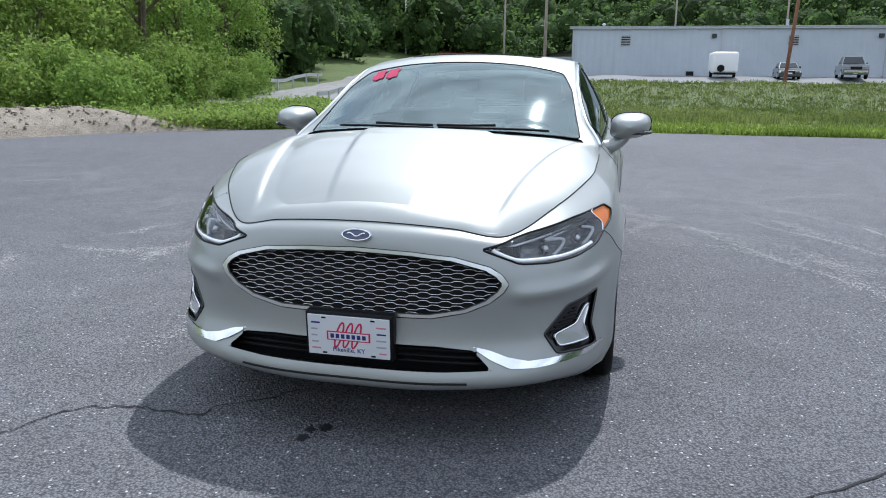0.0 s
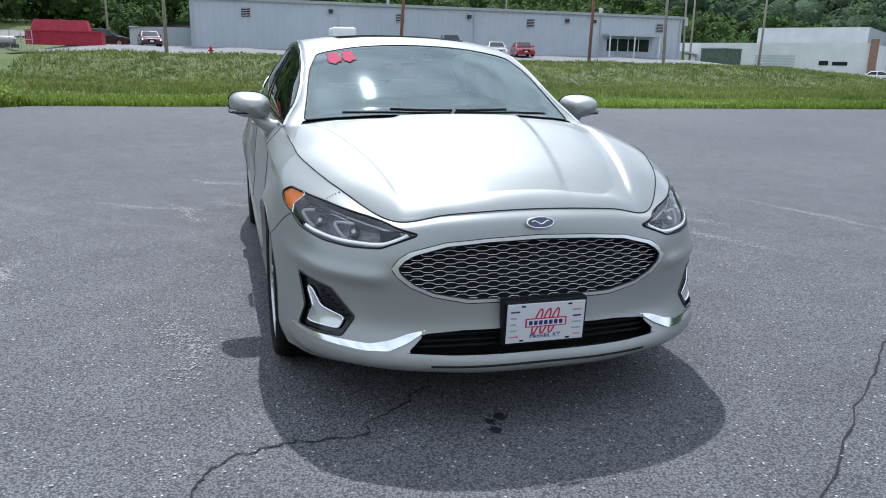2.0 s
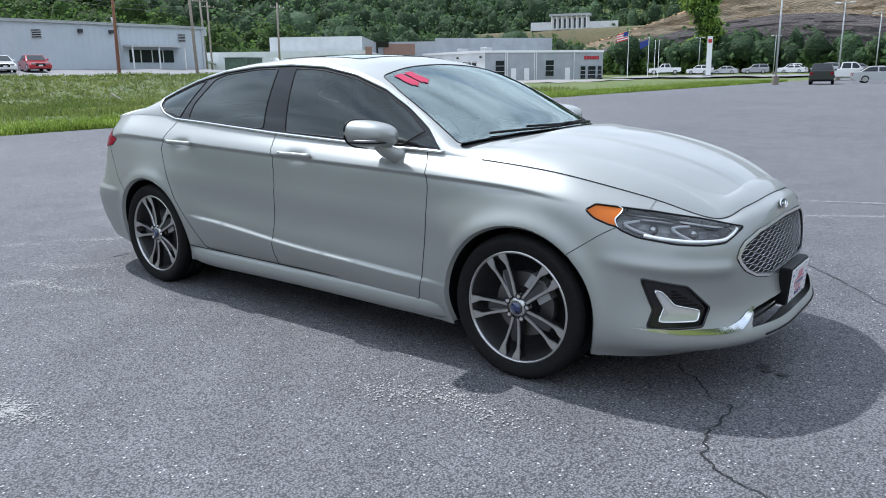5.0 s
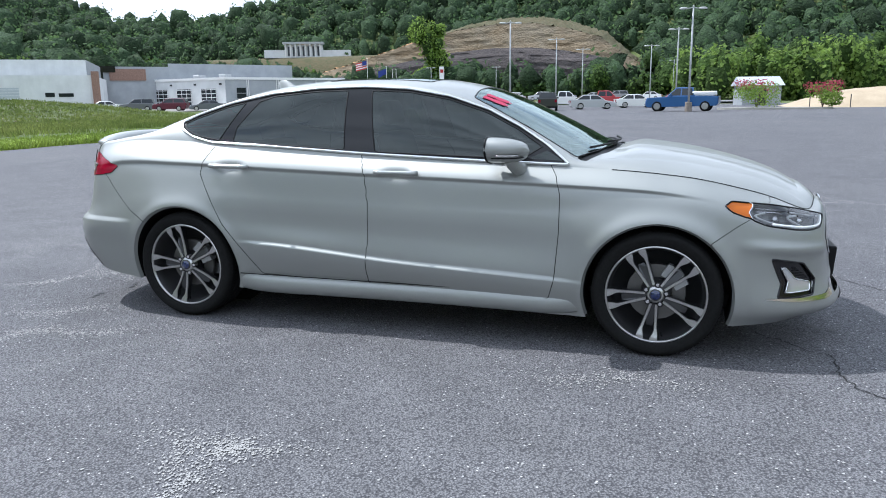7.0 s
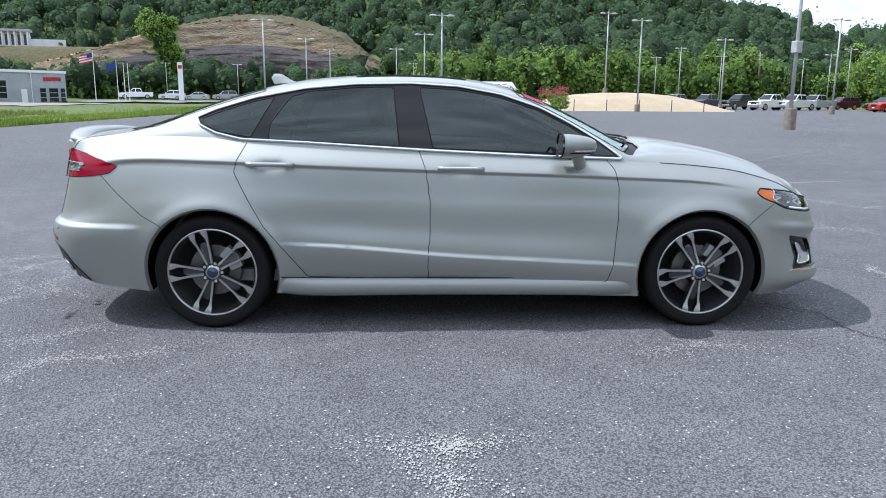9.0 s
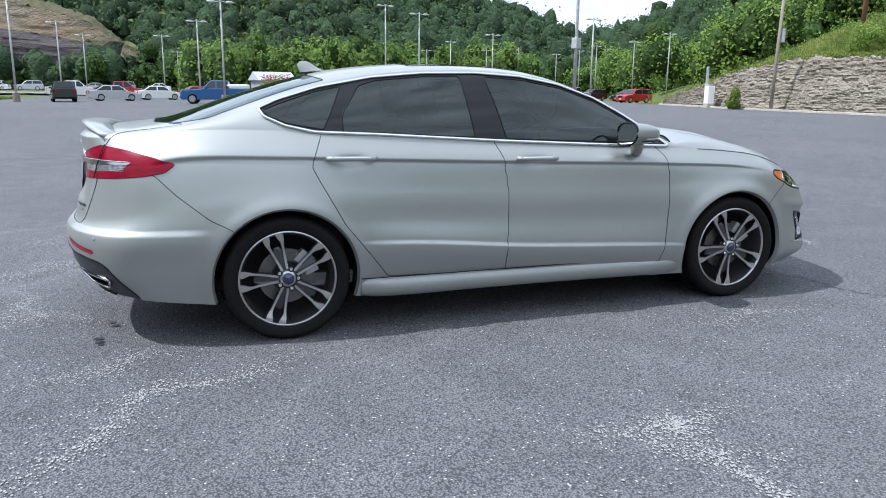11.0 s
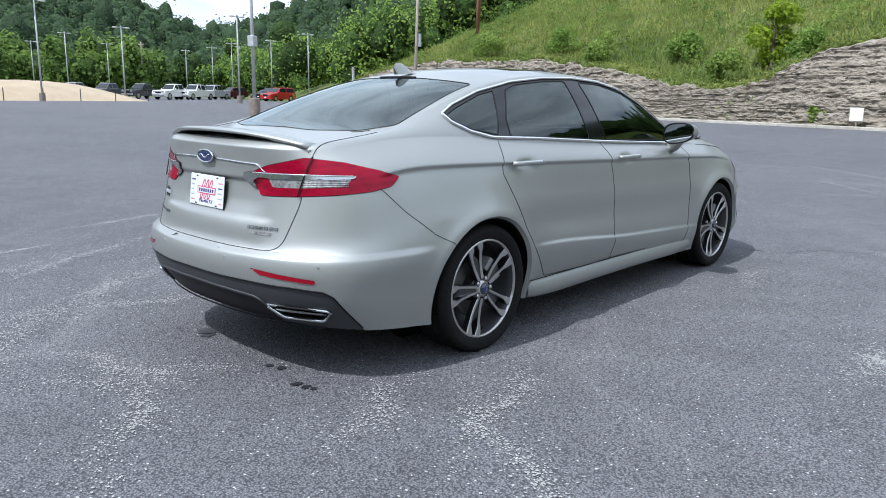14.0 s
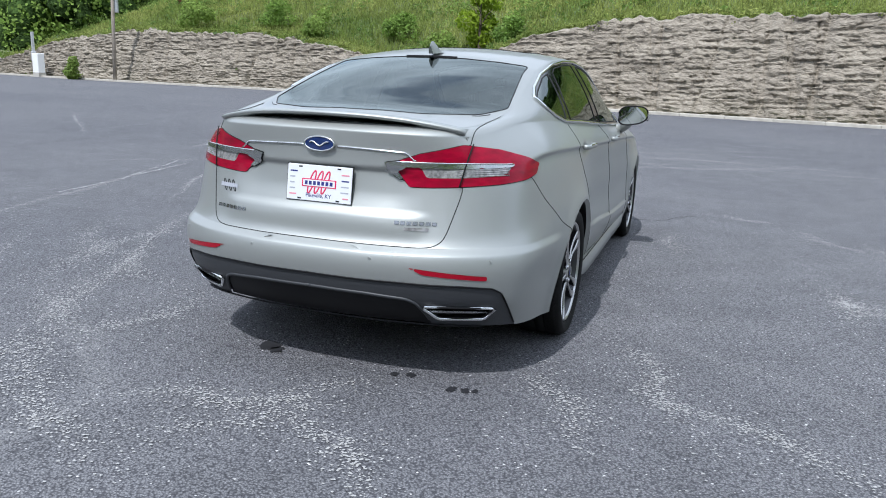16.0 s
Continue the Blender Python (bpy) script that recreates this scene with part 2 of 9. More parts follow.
def land(x, y):
    x, y = np.asarray(x, float), np.asarray(y, float)
    r = np.hypot(x, y)
    az = np.degrees(np.arctan2(y, x))
    # bank up to the warehouse yard
    yard = sstep(-45, -56, x) * 1.55 + sstep(-58, -72, x) * .7
    yard = yard * (1 - sstep(44, 74, y)) * sstep(-26, -12, y)
    dip = -.25 * sstep(-18, -26, x) * (1 - sstep(-40, -50, x)) * (1 - sstep(55, 75, y)) * sstep(-16, -8, y)
    lane = np.interp(x, [-120, -100, -85, -67, -55, -45, -32, -20], [6.5, 5.0, 3.3, 2.0, 1.3, .8, .2, -.05]) * (1 - sstep(-22, -10, y)) * (x < -10)
    h = np.maximum(yard, np.where(y < -8, lane, 0)) + dip
    # wooded shoulder to the south west
    h = h + 6 * sstep(-24, -55, y) * sstep(5, -40, x)
    # slope over the rock
    d = x - curb_x(y)
    up = rock_h(y) * sstep(2.6, 4.6, d) + np.clip(d - 3.4, 0, 70) * (.34 + .05 * sstep(10, -30, y)) * sstep(3.4, 9, d)
    up = up * (1 - sstep(62, 120, y) * .8)
    h = h + np.where(d > 0, up, 0)
    # hills all round
    start = np.interp(az, RING_AZ, RING_R)
    ring = np.interp(az, RING_AZ, RING_H)
    hill = ring * sstep(start, start + 300, r) * (1 + .10 * lumps(x * .25, y * .25))
    h = np.where(d > 0, np.maximum(h, hill), h + hill)
    rough = sstep(0, 6, -17.5 - x) + sstep(3, 10, d)
    return h + .10 * rough * lumps(x, y, 5.0) - .06


M_GRASS = mottled(mat("rough_grass", (0.09, 0.14, 0.03), 0.95), 1.3, (0.055, 0.095, 0.02), (0.13, 0.175, 0.042), 0.12, (0.07, 0.115, 0.025), (0.155, 0.155, 0.062), bump=0.9, bscale=9, dist=0.15)
M_ROCK = mottled(mat("layered_rock", (0.3, 0.27, 0.23), 0.92), 0.35, (0.215, 0.185, 0.145), (0.385, 0.34, 0.27), 5.0, (0.13, 0.11, 0.088), (0.43, 0.38, 0.31), bump=1.0, bscale=7, dist=0.10, stretch=(1, 1, 3.0))
M_ROCKPIECE = mottled(mat("rock_slab", (0.25, 0.22, 0.18), 0.92), 2.5, (0.16, 0.14, 0.115), (0.34, 0.30, 0.24), bump=0.8, bscale=14, dist=0.03, per_object=0.3)
M_CONCRETE = mottled(mat("pale_concrete", (0.42, 0.40, 0.36), 0.9), 3, (0.34, 0.32, 0.29), (0.48, 0.46, 0.41), 40, (0.38, 0.36, 0.33), (0.46, 0.44, 0.40), bump=0.3, bscale=60)
M_SAND = mottled(mat("sandy_gravel", (0.42, 0.33, 0.22), 0.95), 0.6, (0.34, 0.27, 0.18), (0.48, 0.39, 0.27), 8, (0.36, 0.29, 0.2), (0.46, 0.37, 0.26), bump=0.5, bscale=10, dist=0.05)


def asphalt():
    m = mat("worn_asphalt", (0.1, 0.1, 0.105), 0.8, Specular_IOR_Level=0.3)
    N, L = m.node_tree.nodes, m.node_tree.links
    t = N.new("ShaderNodeTexCoord").outputs["Object"]

    def noise_(scale, detail=4, rough=.6, vec=t):
        n = N.new("ShaderNodeTexNoise")
        n.inputs["Scale"].default_value, n.inputs["Detail"].default_value, n.inputs["Roughness"].default_value = scale, detail, rough
        L.new(vec, n.inputs["Vector"])
        return n.outputs["Fac"]

    def ramp_(fac, a, b, ca=(0, 0, 0, 1), cb=(1, 1, 1, 1)):
        r = N.new("ShaderNodeValToRGB")
        r.color_ramp.elements[0].position, r.color_ramp.elements[0].color = a, ca
        r.color_ramp.elements[1].position, r.color_ramp.elements[1].color = b, cb
        L.new(fac, r.inputs["Fac"])
        return r.outputs["Color"]

    def mix_(kind, fac, a, b):
        x = N.new("ShaderNodeMixRGB")
        x.blend_type = kind
        if isinstance(fac, float):
            x.inputs["Fac"].default_value = fac
        else:
            L.new(fac, x.inputs["Fac"])
        for k, v in (("Color1", a), ("Color2", b)):
            if isinstance(v, tuple):
                x.inputs[k].default_value = v
            else:
                L.new(v, x.inputs[k])
        return x.outputs["Color"]
    vor = N.new("ShaderNodeTexVoronoi")
    vor.inputs["Scale"].default_value = 105
    L.new(t, vor.inputs["Vector"])
    stones = ramp_(vor.outputs["Distance"], .15, .75, (.212, .212, .222, 1), (.062, .062, .069, 1))
    grain = ramp_(noise_(190, 4), .35, .7, (.55, .55, .55, 1), (1.45, 1.45, 1.45, 1))
    col = mix_('MULTIPLY', 1.0, stones, grain)
    big = ramp_(noise_(.16, 5), .3, .7, (.86, .86, .88, 1), (1.16, 1.15, 1.13, 1))
    col = mix_('MULTIPLY', 1.0, col, big)
    mid = ramp_(noise_(2.3, 5), .3, .7, (.88, .88, .88, 1), (1.12, 1.12, 1.12, 1))
    col = mix_('MULTIPLY', 1.0, col, mid)
    # pale chips of aggregate
    v2 = N.new("ShaderNodeTexVoronoi")
    v2.inputs["Scale"].default_value = 30
    L.new(t, v2.inputs["Vector"])
    sep = N.new("ShaderNodeSeparateColor")
    L.new(v2.outputs["Color"], sep.inputs["Color"])
    rare = ramp_(sep.outputs["Red"], .60, .62)
    dot = ramp_(v2.outputs["Distance"], .10, .16, (1, 1, 1, 1), (0, 0, 0, 1))
    chips = mix_('MULTIPLY', 1.0, rare, dot)
    col = mix_('MIX', chips, col, (.55, .54, .53, 1))
    # chalky bloom along old joints and drying puddle rims
    warp = N.new("ShaderNodeMixRGB")
    warp.blend_type = 'ADD'
    warp.inputs["Fac"].default_value = 1.0
    nz = N.new("ShaderNodeTexNoise")
    nz.inputs["Scale"].default_value = .5
    nz.inputs["Detail"].default_value = 3
    L.new(t, nz.inputs["Vector"])
    L.new(t, warp.inputs["Color1"])
    L.new(nz.outputs["Color"], warp.inputs["Color2"])
    v3 = N.new("ShaderNodeTexVoronoi")
    v3.feature = 'DISTANCE_TO_EDGE'
    v3.inputs["Scale"].default_value = .52
    L.new(warp.outputs["Color"], v3.inputs["Vector"])
    line = ramp_(v3.outputs["Distance"], .008, .055, (1, 1, 1, 1), (0, 0, 0, 1))
    area = ramp_(noise_(.27, 4), .44, .60)
    fleck = ramp_(noise_(46, 4, .8), .49, .60)
    bloom = mix_('MULTIPLY', 1.0, mix_('MULTIPLY', 1.0, line, area), fleck)
    patch = mix_('MULTIPLY', 1.0, ramp_(noise_(1.1, 6, .7), .60, .72), ramp_(noise_(55, 3, .7), .54, .64))
    both = mix_('ADD', 1.0, bloom, patch)
    # most of it on the bays behind the car
    sx3 = N.new("ShaderNodeSeparateXYZ")
    L.new(t, sx3.inputs[0])
    bands = []
    for a_, b_, lo_, hi_ in ((-6.2, -5.0, .08, .50), (-.4, -2.2, .12, .60)):
        mr3 = N.new("ShaderNodeMapRange")
        mr3.inputs["From Min"].default_value, mr3.inputs["From Max"].default_value = a_, b_
        mr3.inputs["To Min"].default_value, mr3.inputs["To Max"].default_value = lo_, hi_
        L.new(sx3.outputs["X"], mr3.inputs["Value"])
        bands.append(mr3.outputs["Result"])
    soft_ = mix_('MULTIPLY', 1.0, mix_('MULTIPLY', 1.0, both, bands[0]), bands[1])
    col = mix_('MIX', soft_, col, (.46, .45, .43, 1))
    L.new(col, bsdf(m).inputs["Base Color"])
    bp = N.new("ShaderNodeBump")
    bp.inputs["Strength"].default_value, bp.inputs["Distance"].default_value = 1.0, .006
    L.new(vor.outputs["Distance"], bp.inputs["Height"])
    bp.invert = True
    L.new(bp.outputs["Normal"], bsdf(m).inputs["Normal"])
    return m


M_ASPHALT = asphalt()


def grid_mesh(name, X, Y, Z, material, smooth=True):
    n, m = X.shape
    V = np.column_stack([X.ravel(), Y.ravel(), Z.ravel()])
    i, j = np.meshgrid(np.arange(n - 1), np.arange(m - 1), indexing="ij")
    a = (i * m + j).ravel()
    return quads(name, V, np.column_stack([a, a + m, a + m + 1, a + 1]), material, smooth)


def quads(name, V, F, material, smooth=False):
    """A mesh of many four-sided faces, made at once."""
    me = bpy.data.meshes.new(name)
    me.vertices.add(len(V))
    me.vertices.foreach_set("co", np.asarray(V, np.float32).ravel())
    me.loops.add(F.size)
    me.loops.foreach_set("vertex_index", np.asarray(F, np.int32).ravel())
    me.polygons.add(len(F))
    me.polygons.foreach_set("loop_start", np.arange(0, F.size, 4, dtype=np.int32))
    me.update(calc_edges=True)
    me.validate()
    me.materials.append(material)
    if smooth:
        me.shade_smooth()
    return new(name, me)


near = np.arange(-130, 131, 1.6)
far = np.concatenate([[133, 138, 145, 155, 168, 184, 204, 228, 256, 290, 330, 380, 440, 520, 640, 820, 1100, 1600, 2600]])
gx = np.concatenate([-far[::-1], near, far])
GY, GX = np.meshgrid(gx, gx)
ground = grid_mesh("ground", GX, GY, land(GX, GY), M_GRASS)
tagged(ground, "rough grassland and wooded hills round the car park", "ground", kind="structure")

# the car park, one asphalt sheet between grass and rock
ys = np.concatenate([np.arange(-13.5, 20, .75), np.arange(20, 112, 2.0)])
west = np.where(ys > -6, -17.2, np.interp(ys, [-13.5, -12.1, -11.4, -10.1, -8, -6], [-5, -9.1, -11, -12.8, -14.6, -17.2]))
west = west + .12 * np.sin(ys * 1.7) + .08 * np.sin(ys * 4.1)
u = np.linspace(0, 1, 60)
PX = west[:, None] * (1 - u) + (curb_x(ys) - .1)[:, None] * u
PY = np.repeat(ys[:, None], 60, 1)
lot = grid_mesh("pavement", PX.T, PY.T, np.zeros_like(PX.T), M_ASPHALT)
tagged(lot, "dark grey worn asphalt car park with chalky streaks", "pavement", kind="structure")
# apron behind the camera, unseen, extended to keep green out of the chrome's reflections
ay = np.linspace(-78, -13.45, 24)
au = np.linspace(0, 1, 20)
ap = grid_mesh("pavement_2", np.interp(ay, [-78, -30, -13.45], [2, -4, -5])[None] * (1 - au[:, None]) + (curb_x(ay) - .1)[None] * au[:, None], np.repeat(ay[None], 20, 0), np.full((20, 24), -.004), M_ASPHALT)
tagged(ap, "unseen dark grey asphalt apron, added for reflections", "pavement", kind="structure")
# warehouse yard and garage forecourt
yx, yy = np.meshgrid(np.linspace(-72.5, -56.3, 14), np.linspace(-16, 52, 40), indexing="ij")
yard = grid_mesh("pavement_3", yx, yy, land(yx, yy) + .12, mottled(mat("grey_yard_asphalt", (0.2, 0.2, 0.2), 0.9), 2, (.16, .16, .165), (.24, .24, .235), 30, (.17, .17, .17), (.23, .23, .23)))
tagged(yard, "light grey asphalt yard beside the warehouse", "pavement", kind="structure")
fx, fy = np.meshgrid(np.linspace(-112, -45, 30), np.linspace(78, 112, 16), indexing="ij")
fore = grid_mesh("pavement_4", fx, fy, np.maximum(land(fx, fy) + .10, 0), mottled(mat("forecourt_concrete", (.25, .24, .22), .9), 2, (.19, .18, .165), (.29, .275, .25), 20, (.20, .19, .175), (.27, .26, .24)))
tagged(fore, "pale concrete garage forecourt", "pavement", kind="structure")
rx, ry = np.meshgrid(np.linspace(-60, 10, 40), np.linspace(118, 150, 10), indexing="ij")
road = grid_mesh("road", rx, ry, land(rx, ry) + .3, mottled(mat("grey_road", (0.2, 0.2, 0.2), 0.9), 1, (.16, .16, .165), (.24, .24, .235)))
tagged(road, "grey road past the dealer's lot", "road", kind="structure")


def ribbon(name, pts, width, material, lift):
    P = hermite_path(pts, 60)
    T = np.gradient(P, axis=0)
    N2 = np.column_stack([-T[:, 1], T[:, 0]])
    N2 /= np.linalg.norm(N2, axis=1)[:, None]
    c = np.linspace(-.5, .5, 5)
    X = P[:, None, 0] + N2[:, None, 0] * c * width
    Y = P[:, None, 1] + N2[:, None, 1] * c * width
    return grid_mesh(name, X, Y, land(X, Y) + lift, material)


def hermite_path(pts, n):
    P = np.array(pts, float)
    k = np.concatenate([[0], np.cumsum(np.linalg.norm(np.diff(P, axis=0), axis=1))])
    s = np.linspace(0, k[-1], n)
    out = np.column_stack([np.interp(s, k, P[:, i]) for i in range(P.shape[1])])
    for _ in range(6):
        out[1:-1] = (out[:-2] + 2 * out[1:-1] + out[2:]) / 4
    return out


lane = ribbon("road_2", [(-30, -17.5), (-40, -18.2), (-55, -19.5), (-70, -22.5), (-84, -24), (-92, -18), (-94, 0), (-94, 20)], 5.0, mottled(mat("lane_gravel", (.22, .21, .2), .95), 1.5, (.17, .165, .155), (.26, .25, .235)), .13)
tagged(lane, "pale grey lane climbing past the trees", "road", kind="structure")

# kerb below the rock, laid in lengths
M_KERB = mottled(mat("kerb_concrete", (0.46, 0.43, 0.37), 0.9), 4, (0.38, 0.35, 0.30), (0.52, 0.49, 0.43), bump=.2, bscale=50, per_object=.08)
kerb = tagged(new("kerb"), "pale concrete kerb along the foot of the rock", "kerb", kind="structure")
kerb_me = None
yk = -34.0
while yk < 66:
    x0, x1 = float(curb_x(yk)), float(curb_x(yk + 2.0))
    L_ = math.hypot(2.0, x1 - x0)
    if kerb_me is None:
        k = part("kerb_stone", box_bm(-.16, .16, -1.0, 1.0, -.10, .14, .025, 2), M_KERB, kerb)
        kerb_me = k.data
    else:
        k = new("kerb_stone", kerb_me)
        k.parent = kerb
    k.matrix_local = pose((x0 + x1) / 2, yk + 1.0, 0, 0, 0, -math.degrees(math.atan2(x1 - x0, 2.0))) @ Matrix.Diagonal((1, L_ / 2.01, 1, 1))
    yk += 2.0

# rock face in thin beds
rng = np.random.default_rng(5)
ny_, nz_ = 1250, 116
yy_ = np.linspace(-38, 68, ny_)
layer_edges = np.cumsum(rng.choice([.04, .05, .06, .08, .11, .17], 62))
hh = rock_h(yy_) + .16 * lumps(yy_ * 9, yy_ * 3, 1, 1.0) + .05 * np.sin(yy_ * 3.1) + .04 * np.sin(yy_ * 9.7)
hh = np.maximum(hh, .15)
v = np.linspace(0, 1, nz_)
ZZ = hh[:, None] * v[None] - .1
base_x = curb_x(yy_)[:, None] + 1.0 + ZZ * .34 + .22 * lumps(yy_ * 5, yy_ * 2, 1, 2.0)[:, None]
k = np.clip(np.searchsorted(layer_edges, ZZ + .10 * lumps(yy_, yy_ * .5, 1, .4)[:, None] + .02 * yy_[:, None] % .3), 0, 61)
tab = rng.uniform(-.10, .10, (64, 240))
blk = (yy_[:, None] * .9 + k * 7.3) % 240
b0 = np.floor(blk).astype(int) % 240
tab2 = rng.uniform(-.09, .09, (64, 900))
off = tab[k, b0] + tab2[k, (np.floor(yy_[:, None] * (1.2 + (k * 37 % 11) * .28) + k * 3.7).astype(int)) % 900]
# broken, uneven relief at several sizes
rel = np.zeros_like(off)
for cell, amp in ((2.4, .10), (1.0, .075), (.42, .06), (.2, .035)):
    tg = rng.uniform(-1, 1, (int(110 / cell) + 3, int(8 / (cell * .45)) + 3))
    fy, fz = (yy_[:, None] + 38.5) / cell + 0 * ZZ, (ZZ + .6) / (cell * .45)
    iy, iz = fy.astype(int), fz.astype(int)
    ay_, az_ = fy - iy, fz - iz
    rel += amp * ((tg[iy, iz] * (1 - ay_) + tg[iy + 1, iz] * ay_) * (1 - az_) + (tg[iy, iz + 1] * (1 - ay_) + tg[iy + 1, iz + 1] * ay_) * az_)
XX = base_x + rel * np.clip(hh[:, None] / 2.5, .2, 1) + .62 * off * np.clip(hh[:, None] / 2.5, .2, 1) + rng.normal(0, .022, off.shape)
# upright joints, leaning a little
for yj in rng.uniform(-36, 62, 30):
    XX += rng.uniform(.10, .28) * np.exp(-((yy_[:, None] - yj - ZZ * rng.uniform(-.25, .25)) / rng.uniform(.05, .14))**2) * np.clip(hh[:, None] / 2.5, .2, 1)
YY = np.repeat(yy_[:, None], nz_, 1)
# turn the head of the face back into the slope
XX[:, -3:] += np.array([.12, 1.5, 4.2])
ZZ[:, -3:] += np.array([.02, .16, .10])
brow = grid_mesh("rock_brow", XX[:, -3:], YY[:, -3:], ZZ[:, -3:], M_GRASS)
tagged(brow, "grassy brow along the head of the rock", "ground", kind="structure")
rockface = grid_mesh("rock_face", XX[:, :-2], YY[:, :-2], ZZ[:, :-2], M_ROCK, smooth=False)
tagged(rockface, "grey-brown layered rock cutting beside the car park", "rock face", kind="structure")
slab_me = []
for q in range(5):
    bm = bmesh.new()
    bmesh.ops.create_cube(bm, size=1.0)
    for vv in bm.verts:
        vv.co.x *= rng.uniform(.75, 1.15)
        vv.co.y *= rng.uniform(.6, 1.1)
        vv.co.z *= rng.uniform(.7, 1.1)
    bmesh.ops.bevel(bm, geom=bm.edges[:], offset=.07, segments=1, affect='EDGES')
    me = bpy.data.meshes.new("rock_slab")
    bm.to_mesh(me)
    bm.free()
    me.materials.append(M_ROCKPIECE)
    slab_me.append(me)
for q in range(200):
    i = int(rng.integers(80, ny_ - 160))
    j = int(rng.integers(2, nz_ - 6))
    if hh[i] < 1.2:
        continue
    ob = new("rock_slab", slab_me[q % 5])
    ob.parent = rockface
    ob.matrix_local = pose(XX[i, j] + .12, YY[i, j], ZZ[i, j], rng.normal(0, 4), rng.normal(0, 6), rng.normal(-15, 12)) @ Matrix.Diagonal((rng.uniform(.15, .3), rng.uniform(.2, .55), rng.uniform(.03, .09), 1))
for q in range(70):
    yq = rng.uniform(-25, 60)
    ob = new("rock_slab", slab_me[q % 5])
    ob.parent = rockface
    ob.matrix_local = pose(float(curb_x(yq)) + rng.uniform(.35, 1.0), yq, .04, rng.normal(0, 10), rng.normal(0, 10), rng.uniform(0, 360)) @ Matrix.Diagonal((rng.uniform(.1, .4), rng.uniform(.1, .4), rng.uniform(.06, .2), 1))


# ---- leaves ----
def leaf_mat(name, lo, hi, var=.4):
    m = mottled(mat(name, lo, 0.7), .25, lo, hi, scale2=.06, lo2=tuple(c * .8 for c in lo), hi2=tuple(c * 1.1 for c in hi), per_island=var * .5)
    bsdf(m).inputs["Specular IOR Level"].default_value = .25
    # light that passes through the thin leaf
    N, L = m.node_tree.nodes, m.node_tree.links
    tl = N.new("ShaderNodeBsdfTranslucent")
    L.new(bsdf(m).inputs["Base Color"].links[0].from_socket, tl.inputs["Color"])
    mx = N.new("ShaderNodeMixShader")
    mx.inputs["Fac"].default_value = .52
    L.new(bsdf(m).outputs["BSDF"], mx.inputs[1])
    L.new(tl.outputs["BSDF"], mx.inputs[2])
    L.new(mx.outputs["Shader"], N["Material Output"].inputs["Surface"])
    return m


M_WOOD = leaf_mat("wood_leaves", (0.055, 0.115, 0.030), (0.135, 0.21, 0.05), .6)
# Bluer leaves for the distant hills, aerial haze mixed into the colour.
M_HAZEWOOD = leaf_mat("far_wood_leaves", (0.048, 0.095, 0.048), (0.115, 0.18, 0.068), .6)
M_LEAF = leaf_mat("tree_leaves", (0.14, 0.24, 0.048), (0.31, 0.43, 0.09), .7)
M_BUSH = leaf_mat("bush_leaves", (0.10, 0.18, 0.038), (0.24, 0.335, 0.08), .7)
M_LIME = leaf_mat("lime_leaves", (0.22, 0.32, 0.02), (0.34, 0.44, 0.04), .3)
M_SHRUB = leaf_mat("shrub_leaves", (0.165, 0.26, 0.052), (0.34, 0.43, 0.105), .7)
M_BLADE = leaf_mat("grass_blades", (0.10, 0.165, 0.022), (0.23, 0.305, 0.055), .7)
M_BANKBLADE = leaf_mat("bank_blades", (0.085, 0.135, 0.028), (0.21, 0.24, 0.07), .7)
M_DRYBLADE = leaf_mat("slope_grass", (0.15, 0.225, 0.042), (0.385, 0.40, 0.125), .8)
M_FLOWER = leaf_mat("pink_flowers", (0.36, 0.05, 0.09), (0.50, 0.10, 0.15), .3)
M_BARK = mottled(mat("bark", (.12, .09, .065), .95), 6, (.08, .06, .045), (.17, .13, .10), bump=.6, bscale=20, dist=.03)


def leaf_cards(centres, radii, count, size, seed, jitter=.55, flat=1.0):
    """Leaf sprays, four-sided, over lumpy crowns: vertices and faces."""
    g = np.random.default_rng(seed)
    C = np.repeat(np.asarray(centres, float), count, 0)
    R = np.repeat(np.asarray(radii, float), count, 0)
    n = len(C)
    d = g.normal(size=(n, 3))
    d /= np.linalg.norm(d, axis=1)[:, None]
    shell = g.uniform(.6, 1.0, (n, 1))**.5
    lump = 1 + .22 * np.sin(d[:, :1] * 5 + C[:, :1] * 3) * np.cos(d[:, 1:2] * 6 + C[:, 1:2] * 2) + .12 * np.sin(d[:, 2:] * 9 + C[:, 1:2])
    P = C + d * R * shell * lump
    nrm = d + g.normal(size=(n, 3)) * jitter
    nrm[:, 2] += .25
    nrm /= np.linalg.norm(nrm, axis=1)[:, None]
    a = np.cross(nrm, g.normal(size=(n, 3)))
    a /= np.linalg.norm(a, axis=1)[:, None] + 1e-9
    b = np.cross(nrm, a)
    s = np.repeat(np.atleast_1d(np.asarray(size, float)), count)[:, None] if np.ndim(size) else float(size)
    s = s * g.uniform(.6, 1.3, (n, 1))
    V = np.stack([P - a * s - b * s * .5, P + a * s * .2 - b * s * .8, P + a * s + b * s * .5, P - a * s * .2 + b * s * .8], 1).reshape(-1, 3)
    return V, np.arange(4 * n).reshape(-1, 4)


